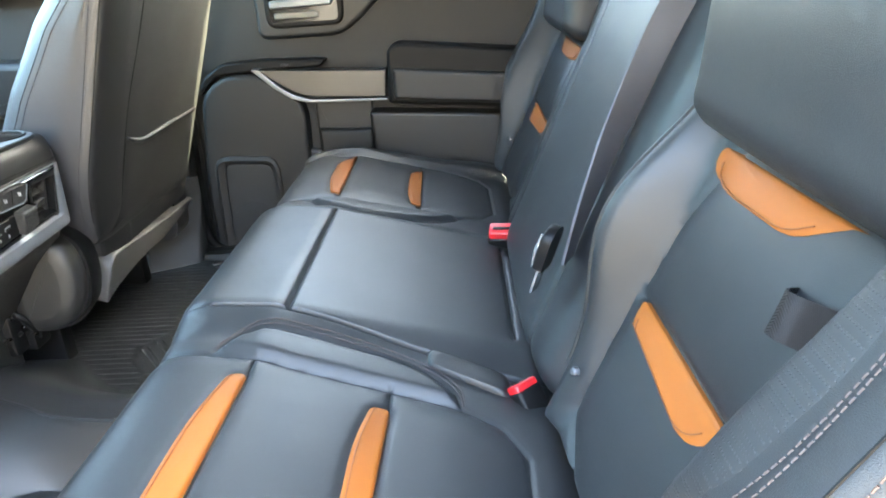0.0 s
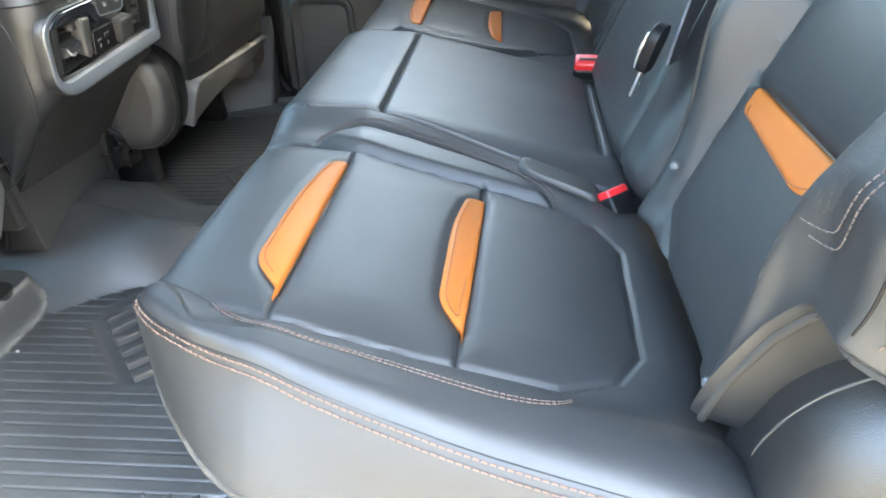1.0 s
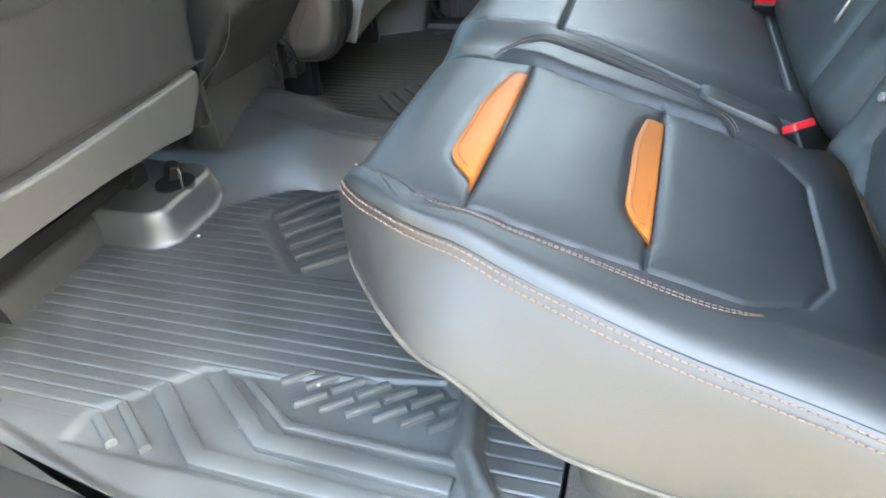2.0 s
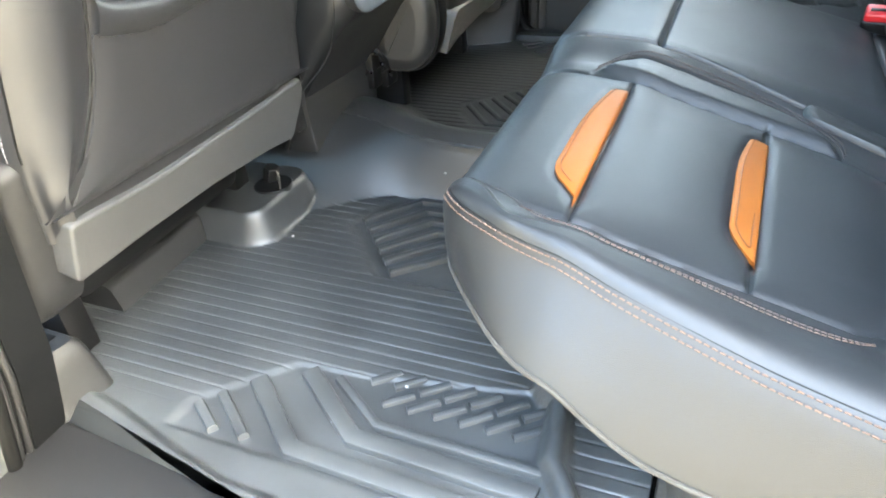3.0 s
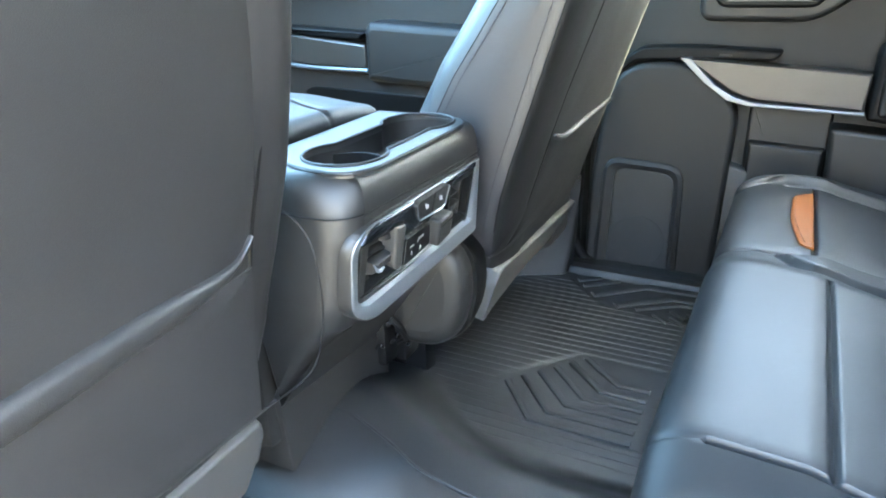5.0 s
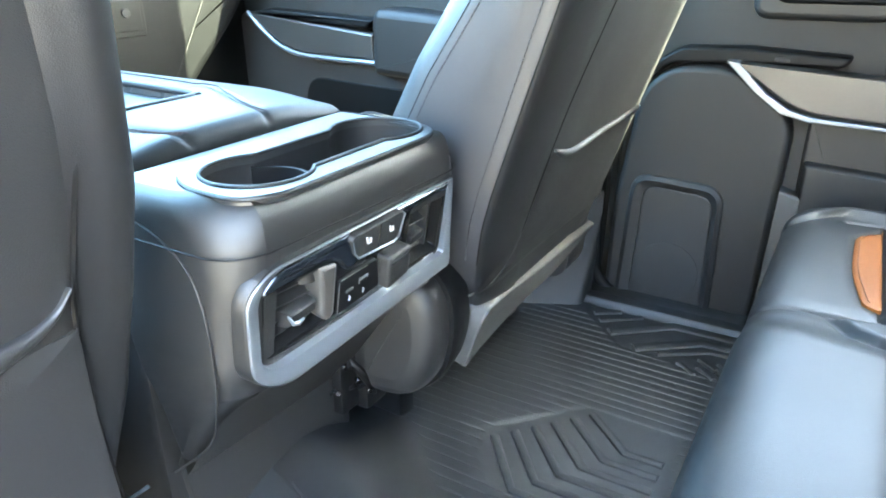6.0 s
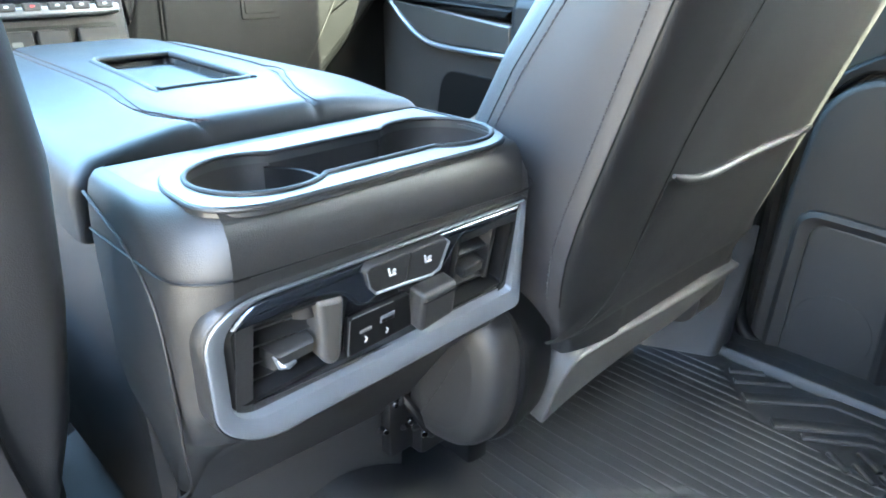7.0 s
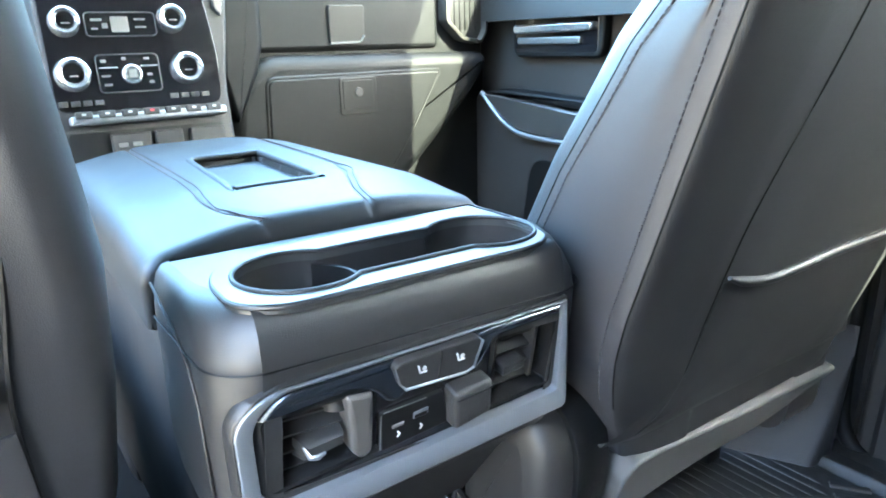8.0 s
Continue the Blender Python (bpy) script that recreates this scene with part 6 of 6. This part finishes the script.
obj("upper_contour", *slab(rpoly([(-0.256, 0.558), (-0.045, 0.558), (0.005, 0.590), (0.070, 0.648), (0.30, 0.656), (0.60, 0.656), (0.60, 0.715), (-0.256, 0.715)], [0.03, 0.03, 0.03, 0.03, 0.02, 0.01, 0.005, 0.005], 5), RF, -0.01, 0.020, 0.012, 4), PLASTIC_SOFT, rdoor, "raised upper door panel")

# rubber seal round the far door opening and the pillar
seal = thing("trim_seal", "black rubber door seal along the pillar", "seal", kind="structure")
obj("strip", *tube(dense([(-0.40, 0.815, -0.02), (-0.47, 0.818, 0.02), (-0.488, 0.820, 0.12), (-0.482, 0.826, 0.4), (-0.455, 0.832, 0.80), (-0.44, 0.835, 1.1)], 0.02), 0.013, 10), SEAL, seal)
pillar = thing("trim_pillar", "dark plastic middle pillar trim on the passenger side", "pillar", kind="structure")
obj("cover", *loft([[(-0.62 + k, 0.80, z), (-0.50 + k, 0.80, z), (-0.485 + k, 0.82, z), (-0.485 + k, 0.872, z), (-0.44 + k * 0.5, 0.918, z), (-0.44 + k * 0.5, 0.935, z), (-0.62 + k, 0.935, z)] for z, k in ((-0.1, 0), (0.3, 0.004), (0.8, 0.03), (1.28, 0.05))]), PLASTIC, pillar)
kick = [np.array([(-0.60, 0.66 + 0.02 * k, z), (-0.475, 0.72 + 0.03 * k, z), (-0.470, 0.77 + 0.012 * k, z), (-0.485, 0.80, z), (-0.60, 0.80, z)]) for z, k in ((0.0, 0), (0.04, 0.9), (0.10, 1.9), (0.17, 2.6), (0.22, 2.8))]
obj("kick_panel", *loft([rpoly(r[:, :2], 0.012, 3).tolist() and [(x, y, r[0, 2]) for x, y in rpoly(r[:, :2], 0.012, 3)] for r in kick]), PLASTIC, pillar, "moulded pillar foot cover")
# ---- passenger-side front door ----
fdoor, FF = door_panel("door_2", "black plastic front door panel with metal trim and chrome handle", -1.86, -0.63, -0.12, 0.76, 0.92, LIT_DOOR_PLASTIC)
obj("lower_panel", *slab(rpoly([(-1.80, -0.1), (-0.66, -0.1), (-0.66, 0.38), (-1.05, 0.42), (-1.30, 0.43), (-1.46, 0.53), (-1.60, 0.51), (-1.74, 0.40)], 0.05, 5), FF, -0.01, 0.045, 0.02, 4), LIT_DOOR_PLASTIC, fdoor)
obj("pocket", *slab(rpoly([(-1.36, 0.05), (-0.80, 0.05), (-0.80, 0.36), (-1.30, 0.375)], 0.05, 5), FF, 0.03, 0.048, 0.004), DEEP, fdoor)
fs = rpoly([(-1.470, 0.524), (-1.075, 0.490), (-1.072, 0.430), (-1.28, 0.432), (-1.36, 0.447)], [0.004, 0.004, 0.004, 0.04, 0.03], 4)
fstrip = obj("trim_strip", *slab(fs, FF, 0.03, 0.066, 0.006, 3), METAL, fdoor, "brushed pewter trim strip with a chrome edge")
fl = dense([(-1.474, 0.526), (-1.42, 0.48), (-1.36, 0.444), (-1.28, 0.428), (-1.07, 0.424)], 0.01)
obj("chrome_edge", *tube(FF(np.column_stack([fl, np.full(len(fl), 0.064)])), 0.006, 8), CHROME, fstrip)
obj("switch_ledge", *slab(rpoly([(-1.50, 0.515), (-1.42, 0.535), (-1.08, 0.520), (-1.10, 0.500), (-1.46, 0.52)], 0.006, 4), FF, -0.01, 0.055, 0.006), DEEP, fdoor)
obj("armrest", *slab(rpoly([(-1.066, 0.40), (-0.66, 0.38), (-0.66, 0.53), (-1.05, 0.55), (-1.066, 0.53)], 0.016, 5), FF, 0.0, 0.085, 0.02, 4), PLASTIC, fdoor, "padded black door armrest")
door_handle(fdoor, FF, -1.395, -1.100, 0.612, 0.745)

# ---- dashboard ----
dash = thing("dashboard", "black dashboard with glove boxes, controls and silver vents", "dashboard")
D = frame_of((-1.46, 0, 0), (0, 1, 0), (0, 0, 1), (1, 0, 0))
obj("lower_body", *slab(rpoly([(0.155, 0.20), (0.50, 0.24), (0.654, 0.37), (0.814, 0.519), (0.875, 0.600), (0.862, 0.628), (0.290, 0.634), (0.245, 0.612), (0.199, 0.555)], [0.02, 0.05, 0.05, 0.05, 0.02, 0.02, 0.03, 0.03, 0.03], 5), D, -0.40, 0.0, 0.030, 6), DASH, dash)
GB = rpoly([(0.262, 0.335), (0.545, 0.335), (0.600, 0.400), (0.700, 0.560), (0.718, 0.590), (0.272, 0.588)], [0.02, 0.05, 0.05, 0.05, 0.02, 0.022], 6)
obj("door_gap", *tube(D(np.column_stack([np.vstack([GB, GB[:1]]), np.full(len(GB) + 1, -0.001)])), 0.0042, 8), DEEP, dash)
glove = obj("glove_box_door", *slab(inset(GB, 0.002), D, -0.02, 0.005, 0.005, 3), DASH, dash, "glove box door with a latch")
obj("latch", *slab(rpoly([(0.437, 0.500), (0.532, 0.500), (0.532, 0.582), (0.437, 0.582)], 0.008, 4), D, 0.0, 0.007, 0.002), DEEP, glove)
obj("latch_cup", *slab(rpoly([(0.445, 0.512), (0.522, 0.512), (0.522, 0.576), (0.445, 0.576)], 0.006, 4), D, 0.005, 0.0085, 0.001), DEEP, glove)
obj("lock", *disc(D(np.array([[0.484, 0.55, 0.012]]))[0], (1, 0, 0), 0.010, 0.004, 0.001, 20), PLASTIC, glove)
up = obj("upper_glove_box", *slab(rpoly([(0.266, 0.640), (0.735, 0.640), (0.735, 0.80), (0.266, 0.80)], 0.015, 4), D, -0.35, -0.030, 0.012, 3), DASH, dash, "upper glove box door")
obj("upper_body", *slab(rpoly([(0.19, 0.56), (0.88, 0.58), (0.88, 0.80), (0.19, 0.80)], 0.01, 3), D, -0.36, -0.040, 0.01, 3), DASH, dash)
obj("side_column", *slab(rpoly([(0.196, 0.50), (0.246, 0.60), (0.262, 0.66), (0.262, 0.82), (0.19, 0.82), (0.17, 0.60)], 0.012, 4), D, -0.30, 0.030, 0.012, 4), DASH, dash)
obj("latch", *slab(rpoly([(0.436, 0.655), (0.525, 0.658), (0.528, 0.738), (0.436, 0.738)], 0.008, 4), D, -0.034, -0.024, 0.003), DEEP, up)
obj("latch_edge", *tube(D(np.array([(0.438, 0.656, -0.023), (0.512, 0.658, -0.023), (0.524, 0.672, -0.023)])), 0.0025, 6), GREY_PLASTIC, up)
vo = rpoly([(0.742, 0.86), (0.742, 0.70), (0.792, 0.655), (0.852, 0.645), (0.872, 0.675), (0.872, 0.86)], 0.012, 4)
sv = obj("side_vent", *slab(inset(vo, 0.010), D, -0.20, -0.02, 0.004), DEEP, dash, "dash end air vent in a silver frame")
obj("silver_frame", *loft([D(np.column_stack([lp, np.full(len(lp), h)])) for lp, h in ((vo, -0.04), (inset(vo, 0.002), -0.006), (inset(vo, 0.009), -0.004), (inset(vo, 0.014), -0.03))], cap=False), METAL, sv)
for k in range(5):
    obj("louvre", *box(-1.49, -1.478, 0.775 + 0.016 * k, 0.779 + 0.016 * k, 0.68, 0.84, 0.001), DASH, sv)
obj("footwell_panel", *box(-1.62, -1.52, 0.12, 0.90, -0.10, 0.60, 0.01), DASH, dash)
obj("top", *slab(rpoly([(-1.95, -0.84), (-1.52, -0.84), (-1.50, 0.0), (-1.52, 0.86), (-1.95, 0.86)], 0.02, 3), frame_of((0, 0, 0.80), (1, 0, 0), (0, 1, 0), (0, 0, 1)), -0.05, 0.05, 0.02, 4), DASH, dash)
obj("driver_side", *slab(rpoly([(-0.82, 0.42), (-0.17, 0.42), (-0.17, 0.78), (-0.82, 0.78)], 0.03, 4), D, -0.40, 0.0, 0.02, 3), DASH, dash)
# centre stack
C = frame_of((-1.25, 0, 0.62), (0, 1, 0), (-0.16, 0, 0.987), (0.987, 0, 0.16))
stack = obj("control_panel", *slab(rpoly([(-0.155, -0.14), (0.118, -0.14), (0.118, -0.02), (0.132, 0.06), (0.150, 0.20), (-0.155, 0.20)], 0.02, 4), C, -0.25, 0.0, 0.006, 3), PLASTIC, dash, "gloss black centre stack with knobs and buttons")
obj("gloss_face", *slab(rpoly([(-0.148, -0.058), (0.104, -0.056), (0.108, 0.03), (0.09, 0.19), (-0.148, 0.19)], 0.02, 4), C, -0.004, 0.002, 0.001), GLOSS, stack)
obj("side_trim", *slab(rpoly([(0.112, 0.10), (0.124, 0.085), (0.150, 0.20), (0.125, 0.20)], 0.006, 4), C, -0.002, 0.008, 0.003), METAL, stack, "silver side trim")
CN = (0.987, 0, 0.16)
for u, v, r in ((-0.118, 0.0, 0.0245), (0.053, 0.003, 0.0245), (-0.116, 0.078, 0.021), (0.041, 0.082, 0.021)):
    c0 = np.array([u, v, 0.0])
    kb = obj("knob", *loft([C(np.array([[u + q * math.cos(a), v + q * math.sin(a), h] for a in np.linspace(0, 2 * math.pi, 36, endpoint=False)]))
                            for q, h in ((r * 1.08, 0.0), (r * 1.06, 0.004), (r * 0.99, 0.016), (r * 0.95, 0.0195), (r * 0.86, 0.021), (r * 0.66, 0.0195), (r * 0.60, 0.016))], cap=False), KNOB_CHROME, stack, "silver rotary knob with dark centre")
    obj("knob_face", *disc(C(np.array([[u, v, 0.0165]]))[0], CN, r * 0.62, 0.003, 0.001, 28), GLOSS, kb)
    obj("knob_mark", *slab(rpoly([(u - 0.006, v - 0.005), (u + 0.006, v - 0.005), (u + 0.006, v - 0.003), (u - 0.006, v - 0.003)], 0.0006, 2), C, 0.016, 0.0172, 0.0002), PALE_PLASTIC, kb)
# heater controls and the radio's keys on gloss plates with a thin raised rim
for u0, u1, v0, v1 in ((-0.083, 0.010, -0.030, 0.028), (-0.088, 0.016, 0.056, 0.092)):
    lp = rpoly([(u0, v0), (u1, v0), (u1, v1), (u0, v1)], 0.008, 4)
    blk = obj("control_block", *slab(lp, C, 0.0, 0.004, 0.001), GLOSS, stack, "gloss black control plate with white legends")
    obj("block_rim", *tube(C(np.column_stack([np.vstack([lp, lp[:1]]), np.full(len(lp) + 1, 0.0038)])), 0.0011, 6), PLASTIC_SOFT, blk)
    if v1 < 0.05:
        kb = obj("knob", *disc(C(np.array([[-0.033, -0.003, 0.012]]))[0], CN, 0.0155, 0.016, 0.004, 28), KNOB_CHROME, blk, "small silver control knob")
        obj("knob_mark", *slab(rpoly([(-0.039, -0.009), (-0.027, -0.009), (-0.027, 0.003), (-0.039, 0.003)], 0.001, 2), C, 0.0118, 0.0124, 0.0001), PALE_PLASTIC, kb)
        marks = [(-0.076, 0.016, 0.008, 0.005), (-0.045, 0.019, 0.007, 0.005), (-0.012, 0.019, 0.009, 0.004), (-0.078, -0.006, 0.013, 0.003), (-0.076, -0.020, 0.012, 0.004), (-0.010, -0.006, 0.008, 0.004), (-0.008, -0.018, 0.007, 0.004)]
        obj("tick_line", *slab(rpoly([(-0.018, 0.0085), (0.007, 0.0085), (0.007, 0.0105), (-0.018, 0.0105)], 0.0006, 2), C, 0.003, 0.0052, 0.0003), CHROME, blk)
        obj("tick_line", *slab(rpoly([(-0.080, 0.0075), (-0.052, 0.0075), (-0.052, 0.009), (-0.080, 0.009)], 0.0006, 2), C, 0.003, 0.0052, 0.0003), CHROME, blk)
    else:
        marks = [(-0.079, 0.079, 0.016, 0.004), (-0.080, 0.066, 0.010, 0.003), (-0.016, 0.080, 0.017, 0.003), (-0.016, 0.068, 0.017, 0.003), (-0.064, 0.068, 0.008, 0.008)]
        obj("display", *slab(rpoly([(-0.051, 0.062), (-0.025, 0.062), (-0.025, 0.086), (-0.051, 0.086)], 0.002, 2), C, 0.003, 0.0046, 0.0002), DARK_METAL, blk)
    for mu, mv, mw, mh in marks:
        obj("legend_mark", *slab(rpoly([(mu, mv), (mu + mw, mv), (mu + mw, mv + mh), (mu, mv + mh)], 0.0006, 2), C, 0.003, 0.0044, 0.0002), PALE_PLASTIC, blk)
for k in range(4):
    obj("small_button", *slab(rpoly([(0.020 + 0.017 * k, -0.044), (0.033 + 0.017 * k, -0.044), (0.033 + 0.017 * k, -0.036), (0.020 + 0.017 * k, -0.036)], 0.001, 2), C, 0.0, 0.006, 0.001), PLASTIC_SOFT, stack)
    obj("small_button", *slab(rpoly([(-0.145 + 0.017 * k, -0.048), (-0.132 + 0.017 * k, -0.048), (-0.132 + 0.017 * k, -0.040), (-0.145 + 0.017 * k, -0.040)], 0.001, 2), C, 0.0, 0.006, 0.001), PLASTIC_SOFT, stack)
obj("toggle_bar", *slab(rpoly([(-0.135, -0.078), (0.104, -0.076), (0.104, -0.062), (-0.135, -0.064)], 0.004, 3), C, 0.0, 0.022, 0.004, 3), CHROME, stack, "row of slim toggle switches")
for k in range(7):
    obj("toggle", *slab(rpoly([(-0.128 + 0.033 * k, -0.069), (-0.104 + 0.033 * k, -0.069), (-0.104 + 0.033 * k, -0.058), (-0.128 + 0.033 * k, -0.058)], 0.002, 2), C, 0.018, 0.025, 0.002), PLASTIC, stack)
    obj("toggle_mark", *slab(rpoly([(-0.119 + 0.033 * k, -0.064), (-0.113 + 0.033 * k, -0.064), (-0.113 + 0.033 * k, -0.061), (-0.119 + 0.033 * k, -0.061)], 0.0005, 2), C, 0.024, 0.0256, 0.0002), RED if k == 3 else WHITE, stack)
obj("storage_bay", *slab(rpoly([(-0.14, -0.138), (0.10, -0.138), (0.10, -0.088), (-0.14, -0.088)], 0.008, 3), C, -0.002, 0.003, 0.001), DEEP, stack)
for u0, u1 in ((-0.082, -0.022), (-0.016, 0.028), (0.040, 0.098)):
    obj("bay_panel", *slab(rpoly([(u0, -0.13), (u1, -0.13), (u1, -0.094), (u0, -0.094)], 0.003, 3), C, 0.0, 0.012, 0.003), PLASTIC, stack)
for u in (-0.066, -0.045):
    obj("socket", *slab(rpoly([(u - 0.007, -0.116), (u + 0.007, -0.116), (u + 0.007, -0.109), (u - 0.007, -0.109)], 0.002, 3), C, 0.01, 0.0135, 0.0005), DARK_METAL, stack)

# ---- driver-side pillar and door jamb ----
jamb = thing("trim_jamb", "pale painted door pillar with black weatherstrip and striker", "pillar", kind="structure")


def leaning(y0, y1, x_in, x_out, z):
    k = 0.17 * (z - 0.25) - 0.19 * max(0.0, 0.12 - z)
    return [(x_out + k, y0, z), (x_in + k, y0, z), (x_in + k, y1, z), (x_out + k, y1, z)]


ZS = np.linspace(-0.20, 1.27, 28)
obj("inner_trim", *loft([leaning(-0.827, -0.782, -0.515, -0.60, z) for z in ZS]), DASH, jamb, "dark plastic pillar trim")
obj("painted_post", *loft([leaning(-1.005, -0.858, -0.520, -0.66, z) for z in ZS]), PAINT, jamb, "pale grey painted pillar")
obj("seal_base", *loft([leaning(-0.862, -0.826, -0.522, -0.60, z) for z in ZS]), SEAL, jamb)
for y, r, dx, mat in ((-0.831, 0.0042, 0.000, PLASTIC_SOFT), (-0.8375, 0.0022, -0.003, SEAL), (-0.8435, 0.0040, 0.0005, PLASTIC_SOFT), (-0.854, 0.0085, 0.002, SEAL)):
    obj("weatherstrip", *tube([(leaning(y, y, -0.520 + dx, 0, z)[1][0], y, z) for z in ZS], r, 10), mat, jamb, "black rubber weatherstrip" if mat is SEAL else "grey lip of the weatherstrip")
striker = obj("striker", *tube(dense([(-0.545, -0.940, 0.150), (-0.500, -0.935, 0.158), (-0.488, -0.915, 0.172), (-0.495, -0.895, 0.186), (-0.540, -0.888, 0.190)], 0.006), 0.007, 10), DEEP, jamb, "worn dark metal door striker")
obj("plate", *disc((-0.524, -0.914, 0.170), (1, -0.1, -0.15), 0.030, 0.03, 0.004, 24), DEEP, striker)
for dy, dz in ((-0.012, -0.016), (0.014, 0.014)):
    obj("bolt", *disc((-0.520, -0.914 + dy, 0.170 + dz), (1, -0.1, -0.15), 0.008, 0.008, 0.002, 6), DARK_METAL, striker)
guide = thing("belt_anchor", "black and steel belt anchor on the pillar", "belt anchor")
obj("bracket", *box(-0.474, -0.456, -0.812, -0.785, 0.51, 0.56, 0.004), DEEP, guide)
obj("knob", *tube([(-0.472, -0.806, 0.575), (-0.456, -0.785, 0.572), (-0.444, -0.772, 0.565)], 0.010, 10), DEEP, guide)
